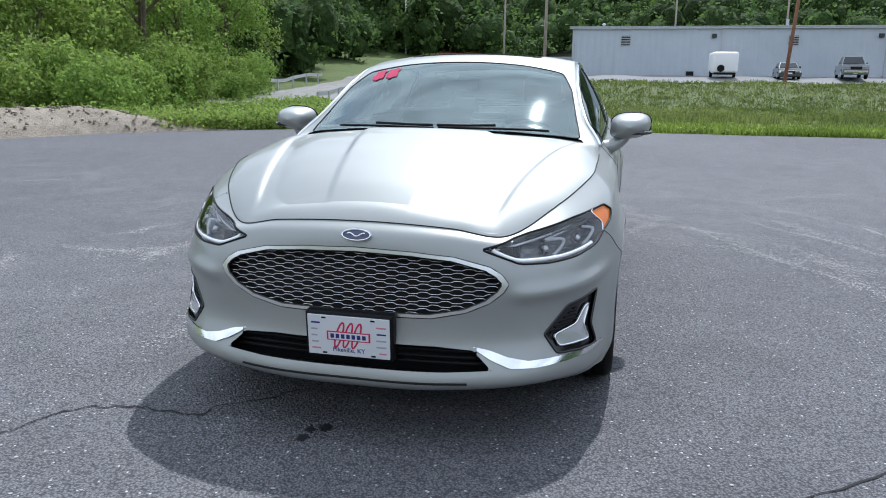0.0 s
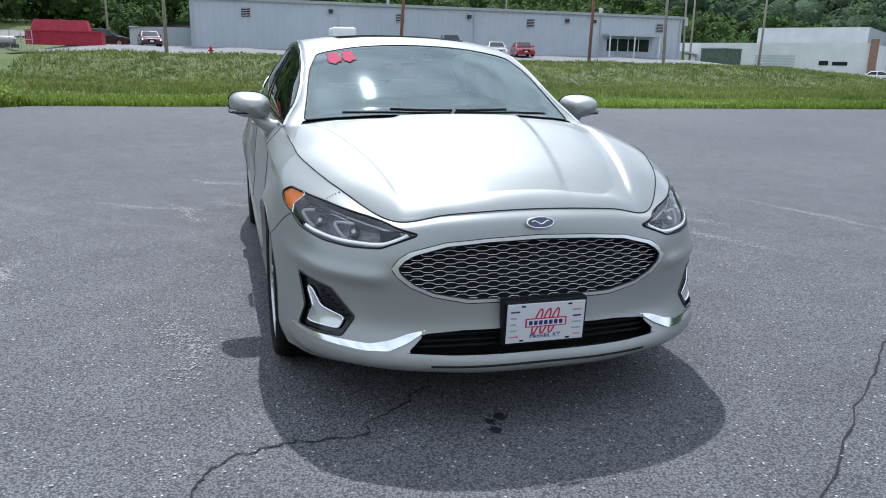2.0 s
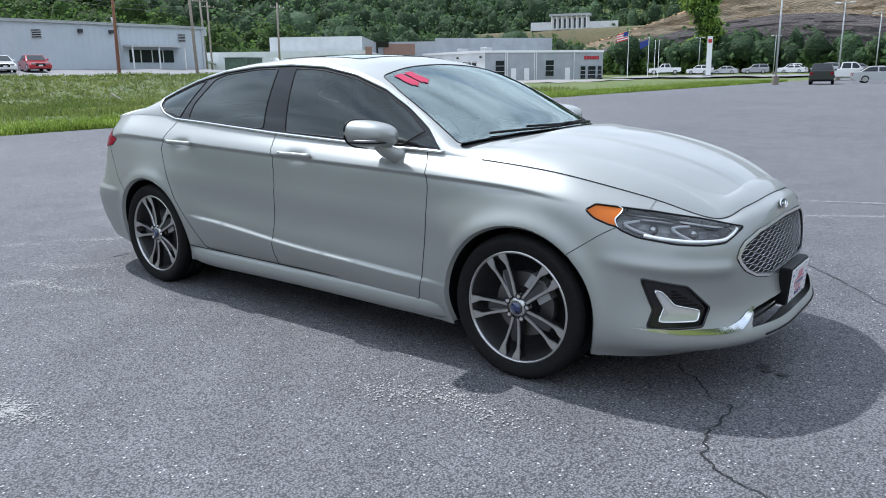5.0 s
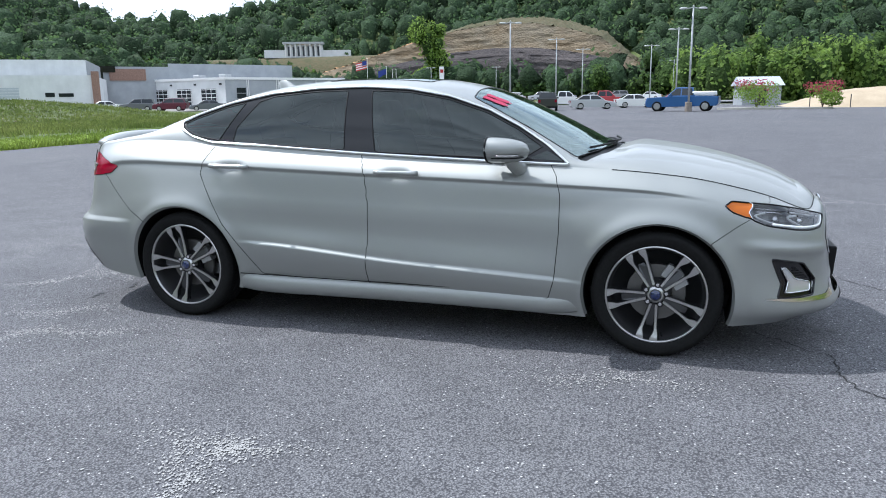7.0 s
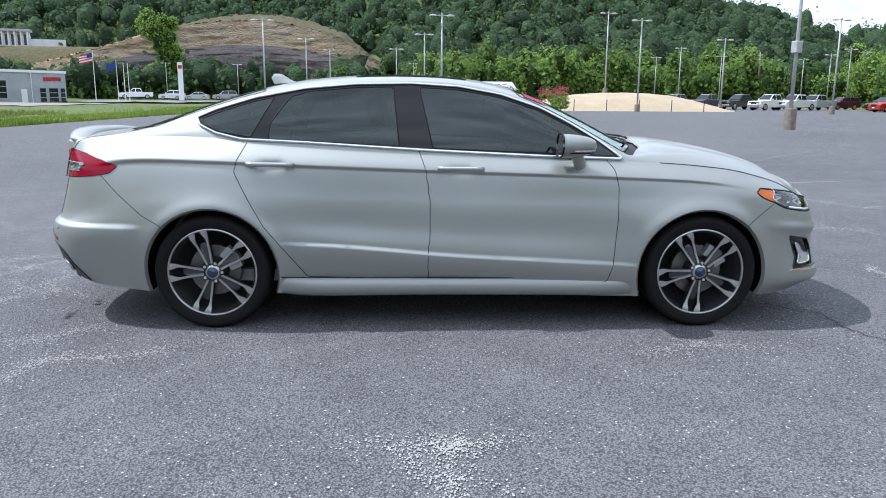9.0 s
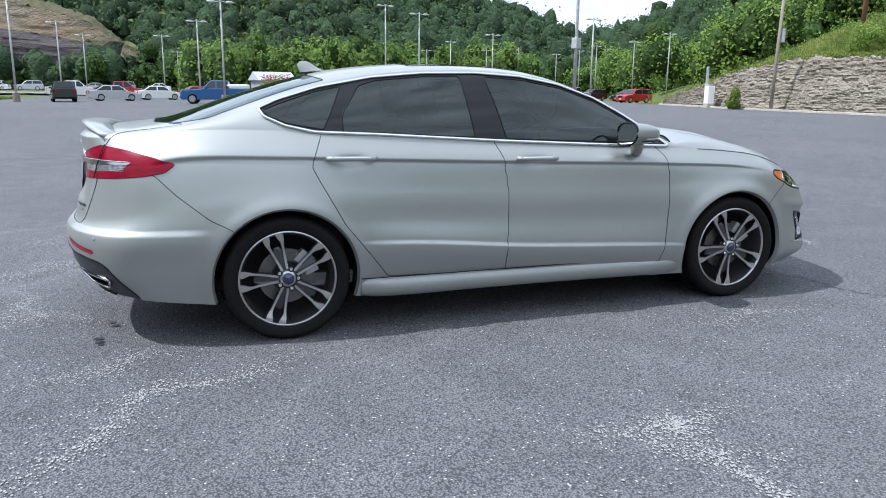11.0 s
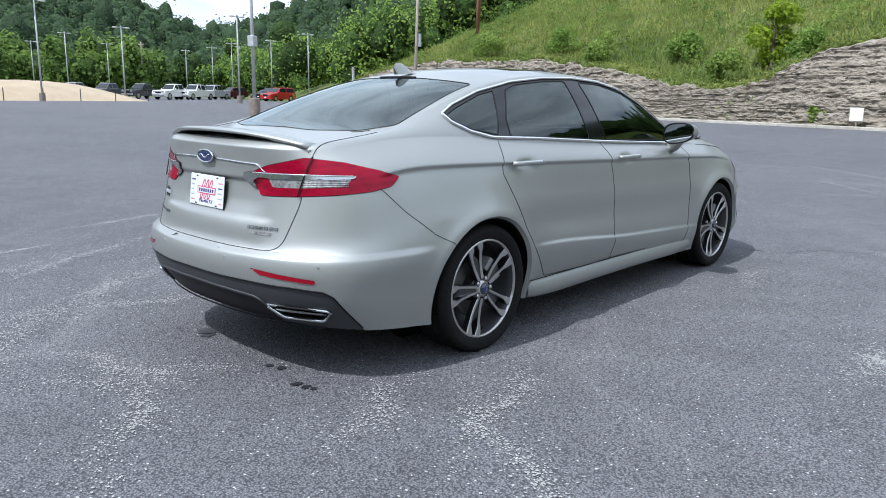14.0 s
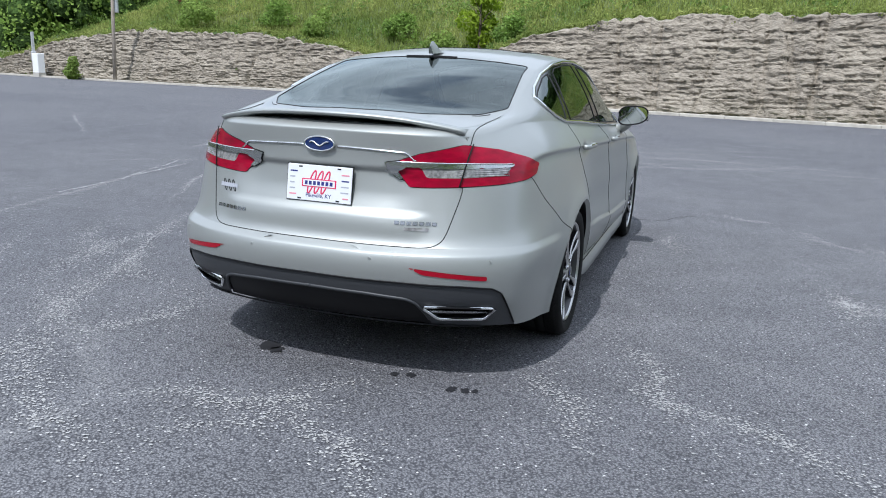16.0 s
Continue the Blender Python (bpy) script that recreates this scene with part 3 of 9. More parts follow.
# woods on the hills: lumpy crowns with loose sprays at their edges
def ball(nu=9, nv=6):
    V = [(0, 0, 1.0)]
    for i in range(1, nv):
        for k_ in range(nu):
            a, b = 2 * math.pi * (k_ + .5 * (i % 2)) / nu, math.pi * i / nv
            V.append((math.cos(a) * math.sin(b), math.sin(a) * math.sin(b), math.cos(b)))
    F = [(0, 1 + k_, 1 + (k_ + 1) % nu, 1 + (k_ + 1) % nu) for k_ in range(nu)]
    for i in range(nv - 2):
        o = 1 + i * nu
        F += [(o + k_, o + nu + k_, o + nu + (k_ + 1) % nu, o + (k_ + 1) % nu) for k_ in range(nu)]
    return np.array(V), np.array(F[nu:]), np.array([f[:3] for f in F[:nu]])


def crowns(name, centres, radii, material, seed, label, nu=9, nv=6, rough=.34):
    """Many closed crowns in one mesh, each lumpy in its own way."""
    g2 = np.random.default_rng(seed)
    B, Q, T = ball(nu, nv)
    n = len(centres)
    d = np.repeat(B[None], n, 0) + 0.0
    ph = g2.uniform(0, 6.28, (n, 1, 3))
    lump = 1 + rough * (np.sin(d * 3.6 + ph).sum(2, keepdims=True) * .4 + g2.normal(0, .42, (n, len(B), 1)))
    P = (centres[:, None] + d * radii[:, None] * lump).reshape(-1, 3)
    o = (np.arange(n) * len(B))[:, None, None]
    quad = (Q[None] + o).reshape(-1, 4)
    tri = (T[None] + o).reshape(-1, 3)
    me = bpy.data.meshes.new(name)
    me.vertices.add(len(P))
    me.vertices.foreach_set("co", P.astype(np.float32).ravel())
    idx = np.concatenate([quad.ravel(), tri.ravel()]).astype(np.int32)
    me.loops.add(len(idx))
    me.loops.foreach_set("vertex_index", idx)
    me.polygons.add(len(quad) + len(tri))
    me.polygons.foreach_set("loop_start", np.concatenate([np.arange(len(quad)) * 4, 4 * len(quad) + np.arange(len(tri)) * 3]).astype(np.int32))
    me.update(calc_edges=True)
    me.validate()
    me.materials.append(material)
    me.shade_smooth()
    return tagged(new(name, me), label, "woods", kind="stuff")


def clumps(cen, rad, seed, n=3):
    """Each crown as a few overlapping masses."""
    g2 = np.random.default_rng(seed)
    c = np.repeat(cen, n, 0)
    r = np.repeat(rad, n, 0)
    c = c + g2.normal(0, .42, c.shape) * r
    r = r * g2.uniform(.45, .78, (len(r), 1))
    return np.vstack([cen, c]), np.vstack([rad * .72, r])


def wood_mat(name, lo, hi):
    """Crown surface: leaf masses at two scales, shade of the hollows between them put into the colour, one tint a tree.
    """
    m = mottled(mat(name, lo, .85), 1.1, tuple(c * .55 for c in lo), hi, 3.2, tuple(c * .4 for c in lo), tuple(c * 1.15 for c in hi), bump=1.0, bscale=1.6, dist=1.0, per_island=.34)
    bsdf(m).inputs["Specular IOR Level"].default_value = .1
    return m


# Darker than the leaf sprays: shade inside the crowns is put into the colour.
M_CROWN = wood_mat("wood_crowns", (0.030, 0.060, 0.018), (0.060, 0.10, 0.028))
# Bluish copy of the crowns: haze over the far woods is painted in.
M_HAZECROWN = wood_mat("hazed_wood_crowns", (0.030, 0.056, 0.032), (0.060, 0.096, 0.047))
g = np.random.default_rng(11)
pts = []
for lo, hi, n in ((100, 190, 7000), (190, 430, 34000)):
    az = g.uniform(30, 245, n)
    r = np.sqrt(g.uniform(lo * lo, hi * hi, n))
    x, y = r * np.cos(np.radians(az)), r * np.sin(np.radians(az))
    st = np.interp(np.where(az <= 180, az, az - 360), RING_AZ, RING_R)
    bad = (r < st + 4) | ((x > -125) & (x < -10) & (y > 205) & (y < 262)) | ((x > -118) & (x < -40) & (y > -8) & (y < 150)) | ((x > -190) & (x < -100) & (y > 225) & (y < 268))
    pts.append(np.column_stack([x, y, r])[~bad])
pts = np.vstack(pts)
keep, cells = [], set()
for i, (x, y, r) in enumerate(pts):
    s_ = 5.0 if r < 190 else 6.6
    key = (int(x // s_), int(y // s_), r < 190)
    if key not in cells:
        cells.add(key)
        keep.append(i)
pts = pts[keep]
hz = land(pts[:, 0], pts[:, 1])
size = g.uniform(.6, 1.25, len(pts)) * np.where(g.random(len(pts)) < .08, 1.35, 1)
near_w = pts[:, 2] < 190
for sel, mt, leaf, cnt, seed in ((near_w, M_CROWN, .36, 46, 21), (~near_w, M_HAZECROWN, .62, 44, 22)):
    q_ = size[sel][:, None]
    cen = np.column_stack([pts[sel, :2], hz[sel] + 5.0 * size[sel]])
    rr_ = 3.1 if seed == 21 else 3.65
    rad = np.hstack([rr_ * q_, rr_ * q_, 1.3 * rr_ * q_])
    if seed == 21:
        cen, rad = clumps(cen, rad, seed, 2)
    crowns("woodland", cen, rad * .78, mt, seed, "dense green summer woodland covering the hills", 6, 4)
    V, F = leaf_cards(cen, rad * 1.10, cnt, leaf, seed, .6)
    tagged(quads("woodland_leaves", V, F, M_WOOD if seed == 21 else M_HAZEWOOD), "loose leaf sprays of the hillside woodland", "woods", kind="stuff")


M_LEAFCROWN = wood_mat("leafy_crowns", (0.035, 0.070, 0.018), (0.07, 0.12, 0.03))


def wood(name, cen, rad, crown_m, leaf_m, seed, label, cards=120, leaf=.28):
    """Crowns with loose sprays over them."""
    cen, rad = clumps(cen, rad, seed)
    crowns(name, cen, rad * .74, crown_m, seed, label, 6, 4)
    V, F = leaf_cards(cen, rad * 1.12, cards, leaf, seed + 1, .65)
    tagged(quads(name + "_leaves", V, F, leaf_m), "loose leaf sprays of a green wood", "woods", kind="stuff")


def make_tree(name, x, y, h, spread, material, label, seed, leaf=.16, cards=900, category="tree", trunk=True, lumps_n=9, low=.25):
    g2 = np.random.default_rng(seed)
    z0 = max(float(land(x, y)), 0.0) if x < 30 else float(land(x, y))
    t = thing(name, label, category, (x, y, z0))
    if trunk:
        pts_ = [(0, 0, -.3), (.04 * h * g2.normal() * .3, .02 * h, h * .3), (.03 * h * g2.normal(), .03 * h * g2.normal(), h * .8)]
        part("trunk", tube(hermite_path(pts_, 10), .022 * h + .03, 9, taper=.006 * h), M_BARK, t, smooth=True)
        for k_ in range(5):
            a_ = g2.uniform(0, 6.28)
            z_ = h * g2.uniform(.25, .6)
            tip = (spread * .75 * math.cos(a_), spread * .75 * math.sin(a_), z_ + h * .22)
            part("limb", tube([(0, 0, z_), (tip[0] * .5, tip[1] * .5, z_ + h * .13), tip], .009 * h + .01, 6, taper=.003 * h), M_BARK, t)
    cs, rs = [], []
    for k_ in range(lumps_n):
        a_ = g2.uniform(0, 6.28)
        z_ = h * g2.uniform(low, .92)
        rr_ = spread * (1 - .55 * abs(z_ / h - .5)) * g2.uniform(.35, .75)
        cs.append((rr_ * math.cos(a_), rr_ * math.sin(a_), z_))
        q_ = spread * g2.uniform(.38, .6) * (1 if lumps_n < 20 else .72)
        rs.append((q_, q_, min(q_ * .9, h * .25)))
    V, F = leaf_cards(cs, rs, cards // lumps_n, leaf, seed + 1, .7)
    V[:, 2] = np.maximum(V[:, 2], .02)
    cr_ = quads("crown", V, F, material)
    cr_.parent = t
    return t


# trees and shrubs at the south-west corner
gt = np.random.default_rng(3)
for k_, (x, y, h, sp) in enumerate([(-19.5, -20, 8.5, 3.0), (-24, -25, 10.5, 3.6), (-16, -24, 9.0, 3.2), (-28, -21.5, 9.5, 3.4), (-12, -25, 9, 3.4), (-21, -31, 12, 4.2), (-31, -27, 11, 4.0), (-36, -24.5, 9.5, 3.4), (-8, -28, 10, 3.6), (-40, -28, 11, 4), (-27, -34, 13, 4.5), (-46, -27, 10, 3.6), (-52, -29, 11, 4)]):
    make_tree("tree", x, y, h, sp, M_LEAF if k_ % 3 else M_SHRUB, "leafy green deciduous tree beside the car park", 100 + k_, .085, 10500, lumps_n=30, low=.10)
for k_ in range(26):
    x = -12 - 1.15 * k_ + gt.normal() * .8
    y = np.interp(x, [-42, -30, -20, -12], [-22.5, -20.0, -17.0, -16.2]) + gt.normal() * .6
    make_tree("shrub", x, y, gt.uniform(1.3, 2.9), gt.uniform(1.0, 1.7), M_SHRUB if k_ % 2 else M_LEAF, "dense green shrub at the edge of the trees", 200 + k_, .058, 3000, "shrub", False, 11, .15)
for k_, (x, y, h, sp, mt, lab) in enumerate([
        (43.5, 13.6, 4.2, 1.25, M_LIME, "bright lime-green young tree on the slope"), (42.0, 11.2, 2.2, 1.2, M_LEAF, "dark green bush over the rock"), (41.0, 15.5, 2.0, 1.0, M_SHRUB, "green bush on the slope"),
        (45, 20, 2.6, 1.3, M_LEAF, "dark green bush on the slope"), (42.0, 46.6, 1.7, .8, M_SHRUB, "green bush at the foot of the rock"), (36.2, 8.4, 1.0, .7, M_SHRUB, "small green bush on the rock"),
        (44, 26, 2.4, 1.3, M_SHRUB, "green bush on the slope"), (47, 31, 2.2, 1.5, M_LEAF, "dark green bush on the slope"), (46, 38, 2.4, 1.5, M_SHRUB, "green bush over the rock"), (50, 8, 3, 1.6, M_LEAF, "dark green bush on the slope")]):
    make_tree("tree" if h > 4 else "bush", x, y, h, sp, mt, lab, 300 + k_, .085 if h < 4 else .12, 2000, "tree" if h > 4 else "bush", h > 4, 8, .2)
# brush and tall grass on the slope over the rock
sl = []
for _ in range(7000):
    y = gt.uniform(-40, 75)
    d = gt.uniform(2.0, 46)
    sl.append((float(curb_x(y)) + d, y))
sl = np.array(sl)
zs = land(sl[:, 0], sl[:, 1])
big = gt.uniform(.25, .5, len(sl)) * np.where(gt.random(len(sl)) < .05, 2.2, 1)
V, F = leaf_cards(np.column_stack([sl, zs + .15 * big]), np.column_stack([big * 1.3, big * 1.3, big * .55]), 16, .085, 31, 1.0)
tagged(quads("slope_brush", V, F, M_DRYBLADE), "tall grass and brush on the slope", "brush", kind="stuff")
# low bushes scattered over the slope, and growth hanging over the brow of the rock
pk = gt.permutation(len(sl))[:1000]
br = gt.uniform(.35, 1.0, 1000) * np.where(gt.random(1000) < .12, 1.8, 1)
V, F = leaf_cards(np.column_stack([sl[pk], zs[pk] + .35 * br]), np.column_stack([br, br, br * .75]), 80, .09, 34, .8)
tagged(quads("slope_bushes", V, F, M_BUSH), "low dark green bushes dotted over the slope", "bushes", kind="stuff")
bi = gt.integers(0, ny_, 2600)
bu = gt.random(2600)
br = gt.uniform(.12, .34, 2600) * np.where(gt.random(2600) < .07, 2.2, 1)
ctr = np.column_stack([XX[bi, -3] + bu * 2.2 + .05, YY[bi, -3], ZZ[bi, -3] + .10])
ctr = ctr[hh[bi] > .6]
br = br[hh[bi] > .6]
V, F = leaf_cards(ctr, np.column_stack([br * 1.2, br * 1.2, br]), 34, .06, 36, 1.0)
tagged(quads("brow_growth", V, F, M_DRYBLADE), "grass and weeds hanging over the brow of the rock", "weeds", kind="stuff")
up = sl[(sl[:, 0] - curb_x(sl[:, 1])) > 22][:420]
ux, uy = up[:, 0] + 22, up[:, 1] * 1.5 + 12
k_ = gt.uniform(.7, 1.3, (len(up), 1))
wood("hillside_wood", np.column_stack([ux, uy, land(ux, uy) + 3.0]), np.array([2.6, 2.6, 3.6]) * k_, M_CROWN, M_WOOD, 33, "green wood above the grassy slope", 50, .26)
# wood between the lane and the hill
lw = np.column_stack([gt.uniform(-112, -50, 260), gt.uniform(-60, -27, 260)])
lw = lw[lw[:, 1] < np.interp(lw[:, 0], [-112, -92, -84, -60], [-24, -28, -31, -27])]
lw2 = np.column_stack([gt.uniform(-118, -101, 90), gt.uniform(-26, 60, 90)])
lw = np.vstack([lw, lw2])
k_ = gt.uniform(.6, 1.2, (len(lw), 1))
wood("lane_wood", np.column_stack([lw, land(lw[:, 0], lw[:, 1]) + 3.0 * k_[:, 0]]), np.array([2.6, 2.6, 3.8]) * k_, M_CROWN, M_WOOD, 37, "dark green wood beside the lane", 84, .22)
# wood beyond the end of the rock
nw = np.column_stack([gt.uniform(52, 120, 170), gt.uniform(60, 150, 170)])
nw = nw[nw[:, 0] > curb_x(nw[:, 1]) + 6]
k_ = gt.uniform(.7, 1.3, (len(nw), 1))
wood("hillside_wood", np.column_stack([nw, land(nw[:, 0], nw[:, 1]) + 3.6]), np.array([2.8, 2.8, 4.0]) * k_, M_LEAFCROWN, M_LEAF, 35, "green wood at the end of the rock cutting", 150, .20)


def blades(name, x, y, h, material, seed, label, w=.05):
    g2 = np.random.default_rng(seed)
    n = len(x)
    z = land(x, y)
    a = g2.uniform(0, 2 * np.pi, n)
    lean = g2.normal(0, .35, (n, 2)) * h[:, None]
    ca, sa = np.cos(a) * w, np.sin(a) * w
    V = np.stack([np.column_stack([x - ca, y - sa, z]), np.column_stack([x + ca, y + sa, z]), np.column_stack([x + ca * .3 + lean[:, 0], y + sa * .3 + lean[:, 1], z + h]), np.column_stack([x - ca * .3 + lean[:, 0], y - sa * .3 + lean[:, 1], z + h])], 1).reshape(-1, 3)
    return tagged(quads(name, V, np.arange(4 * n).reshape(-1, 4), material), label, "grass", kind="stuff")


n = 110000
y = gt.uniform(-36, 68, n)
x = curb_x(y) + 3.4 + 34 * gt.random(n)**1.3
blades("slope_grass", x, y, gt.uniform(.2, .62, n), M_DRYBLADE, 40, "tall uneven grass on the slope over the rock", .04)
n = 70000
y = -9.5 + 92 * gt.random(n)**1.4
x = -17.25 - gt.exponential(2.2, n) * (1 + .5 * np.sin(y * .7) * np.sin(y * .23))
ok = x > -30
blades("grass_verge", x[ok], y[ok], gt.uniform(.08, .34, ok.sum()), M_BLADE, 41, "bright green uncut grass along the asphalt", .02)
wy = -9 + 88 * gt.random(3000)**1.3
wx = -17.4 - gt.exponential(1.6, 3000)
wr = gt.uniform(.10, .26, 3000)
V, F = leaf_cards(np.column_stack([wx, wy, land(wx, wy) + .10]), np.column_stack([wr, wr, wr * .8]), 26, .035, 46, 1.0)
tagged(quads("verge_weeds", V, F, M_SHRUB), "leafy weeds along the edge of the asphalt", "weeds", kind="stuff")
M_BANK = mottled(mat("weedy_bank", (.15, .15, .07), .95), .35, (.065, .105, .026), (.12, .145, .05), 2.2, (.07, .105, .03), (.145, .15, .07), bump=.8, bscale=7, dist=.1)
bx_, by_ = np.meshgrid(np.linspace(-57, -38, 26), np.linspace(-12, 58, 90), indexing="ij")
bank = grid_mesh("bank", bx_, by_, land(bx_, by_) + .06, M_BANK)
tagged(bank, "weedy stony bank below the warehouse yard", "bank", kind="structure")
n = 48000
y = gt.uniform(-14, 60, n)
x = gt.uniform(-57, -30, n)
blades("bank_grass", x, y, gt.uniform(.10, .36, n), M_BANKBLADE, 42, "rough grass and weeds on the bank", .035)
# stony soil heap at the corner of the asphalt, weeds behind and beside it
edge_y = lambda x: np.interp(x, [-42, -30, -17.2, -14.6, -12.8, -11, -9.1, -5], [-16, -13, -6, -8, -10.1, -11.4, -12.1, -13.5])
M_HEAP = mottled(mat("stony_soil", (.3, .26, .2), .95), 3.0, (.17, .135, .10), (.36, .31, .24), 26, (.15, .12, .09), (.46, .41, .34), bump=1.0, bscale=30, dist=.05)
hu, hv = np.meshgrid(np.linspace(-14.4, -4, 90), np.linspace(0, 1, 26), indexing="ij")
hpy = edge_y(hu) + .15 - 3.4 * hv
hpz = (.62 * np.sin(np.clip(hv * 1.25, 0, 1) * math.pi)**.8 * sstep(-14.4, -11.5, hu) + .05 * lumps(hu * 22, hpy * 22) * sstep(0, .15, hv)) - .03
heap = grid_mesh("soil_heap", hu, hpy, hpz, M_HEAP)
tagged(heap, "heap of pale stony soil at the edge of the asphalt", "soil heap", kind="structure")
n = 9000
x = gt.uniform(-34, -12.3, n)
y = edge_y(x) - .1 - gt.exponential(1.5, n)
blades("corner_grass", x, y, gt.uniform(.10, .4, n), M_BLADE, 43, "bright green grass at the corner of the car park", .02)
x = np.concatenate([gt.uniform(-30, -12.6, 900), gt.uniform(-14, -5, 260)])
y = np.concatenate([edge_y(x[:900]) - .3 - gt.exponential(1.3, 900), edge_y(x[900:]) - 2.6 - gt.exponential(.8, 260)])
wr = gt.uniform(.2, .5, len(x))
V, F = leaf_cards(np.column_stack([x, y, np.maximum(land(x, y), 0) + .25 * wr + .1]), np.column_stack([wr, wr, wr * .9]), 60, .045, 48, 1.0)
tagged(quads("corner_weeds", V, F, M_SHRUB), "lush weeds behind the stony heap", "weeds", kind="stuff")
st_ = np.column_stack([gt.uniform(-57, -34, 3800), gt.uniform(-12, 56, 3800)])
bg_ = gt.uniform(.2, .5, len(st_))
V, F = leaf_cards(np.column_stack([st_, land(st_[:, 0], st_[:, 1]) + .08]), np.column_stack([bg_, bg_, bg_ * .5]), 18, .07, 45, 1.0)
tagged(quads("bank_weeds", V, F, M_BANKBLADE), "low green weeds on the bank", "weeds", kind="stuff")
# clods and stones at the corner and on the bank
V, F = [], []
cube = np.array([(-1, -1, -1), (1, -1, -1), (1, 1, -1), (-1, 1, -1), (-1, -1, 1), (1, -1, 1), (1, 1, 1), (-1, 1, 1)], float)
cf = np.array([(0, 3, 2, 1), (4, 5, 6, 7), (0, 1, 5, 4), (1, 2, 6, 5), (2, 3, 7, 6), (3, 0, 4, 7)])
for q in range(1500):
    if q < 700:
        x = gt.uniform(-14, -5)
        hv_ = gt.uniform(.02, .8)
        y = float(edge_y(x)) + .15 - 3.4 * hv_
        s_ = gt.uniform(.010, .032)
    else:
        x, y, hv_ = gt.uniform(-54, -42), gt.uniform(-5, 50), 0
        s_ = gt.uniform(.04, .10)
    c = cube * gt.uniform(.5, 1.2, (8, 3)) * s_ + [x, y, (.62 * math.sin(min(hv_ * 1.25, 1) * math.pi)**.8 * float(sstep(-14.4, -11.5, x)) if hv_ else float(land(x, y))) + s_ * .3]
    F.append(cf + 8 * len(V))
    V.append(c)
tagged(quads("loose_stones", np.vstack(V), np.vstack(F), M_HEAP), "loose stones and clods on the bank", "stones", kind="stuff")

# cracks and drips on the asphalt
M_CRACK = mat("crack_tar", (.012, .012, .013), .9)
M_OIL = mat("oil_spot", (.022, .022, .025), .5)


def crack(pts, seed, w=.006):
    g2 = np.random.default_rng(seed)
    P = hermite_path(pts, 90)
    T = np.gradient(P, axis=0)
    T /= np.linalg.norm(T, axis=1)[:, None]
    N2 = np.column_stack([-T[:, 1], T[:, 0]])
    wob = np.cumsum(g2.normal(0, .012, 90))
    wob -= np.linspace(wob[0], wob[-1], 90)
    P = P + N2 * wob[:, None]
    ww = w * g2.uniform(.3, 1.2, 90)[:, None]
    A, B = P - N2 * ww, P + N2 * ww
    V = np.column_stack([np.vstack([A, B]), np.full(180, .004)])
    F = np.array([(i, i + 1, 91 + i, 90 + i) for i in range(89)])
    ob = quads("crack", V, F, M_CRACK)
    ob.parent = lot

# ---- the silver saloon ----
def hermite(knots, P, s):
    """Smooth curve through the control points P at the knots, at the values s."""
    k, P = np.asarray(knots, float), np.asarray(P, float)
    h = np.diff(k)
    d = np.diff(P, axis=0) / h[(...,) + (None,) * (P.ndim - 1)]
    m = np.empty_like(P)
    w = h[(...,) + (None,) * (P.ndim - 1)]
    m[1:-1] = (d[:-1] * w[1:] + d[1:] * w[:-1]) / (w[1:] + w[:-1])
    m[0], m[-1] = d[0], d[-1]
    s = np.clip(np.asarray(s, float), k[0], k[-1])
    i = np.clip(np.searchsorted(k, s, side="right") - 1, 0, len(k) - 2)
    ex = (...,) + (None,) * (P.ndim - 1)
    u = ((s - k[i]) / h[i])[ex]
    hh = h[i][ex]
    return (P[i] * (2 * u**3 - 3 * u**2 + 1) + m[i] * hh * (u**3 - 2 * u**2 + u)
            + P[i + 1] * (3 * u**2 - 2 * u**3) + m[i + 1] * hh * (u**3 - u**2))


# style lines of one half of the body, from the middle of the nose round the side to the middle of the tail
SILL = [(2.27, 0, .20), (2.25, .35, .205), (2.18, .58, .21), (2.05, .76, .205), (1.85, .85, .19), (1.425, .875, .19), (.95, .868, .18), (0, .862, .205),
        (-.9, .865, .20), (-1.425, .875, .21), (-1.85, .86, .22), (-2.16, .79, .25), (-2.33, .60, .265), (-2.41, .32, .27), (-2.43, 0, .27)]
LIP = [(2.40, 0, .255), (2.375, .35, .26), (2.29, .60, .27), (2.12, .795, .285), (1.87, .885, .30), (1.425, .905, .345), (.9, .914, .385), (0, .922, .435),
       (-.9, .920, .50), (-1.425, .925, .50), (-1.9, .890, .43), (-2.26, .805, .42), (-2.43, .60, .42), (-2.51, .32, .42), (-2.53, 0, .42)]
WAIST = [(2.34, 0, .40), (2.315, .35, .40), (2.235, .60, .41), (2.09, .775, .43), (1.88, .872, .46), (1.425, .935, .60), (.9, .905, .57), (0, .908, .59),
         (-.9, .906, .63), (-1.425, .942, .66), (-1.9, .897, .585), (-2.25, .81, .565), (-2.42, .60, .565), (-2.505, .32, .565), (-2.525, 0, .565)]
FLANK = [(2.31, 0, .60), (2.295, .35, .60), (2.24, .565, .60), (2.10, .755, .625), (1.87, .862, .66), (1.425, .918, .76), (.9, .902, .74), (0, .906, .75),
         (-.9, .902, .78), (-1.425, .92, .81), (-1.9, .872, .74), (-2.21, .785, .67), (-2.385, .58, .66), (-2.46, .32, .655), (-2.48, 0, .655)]
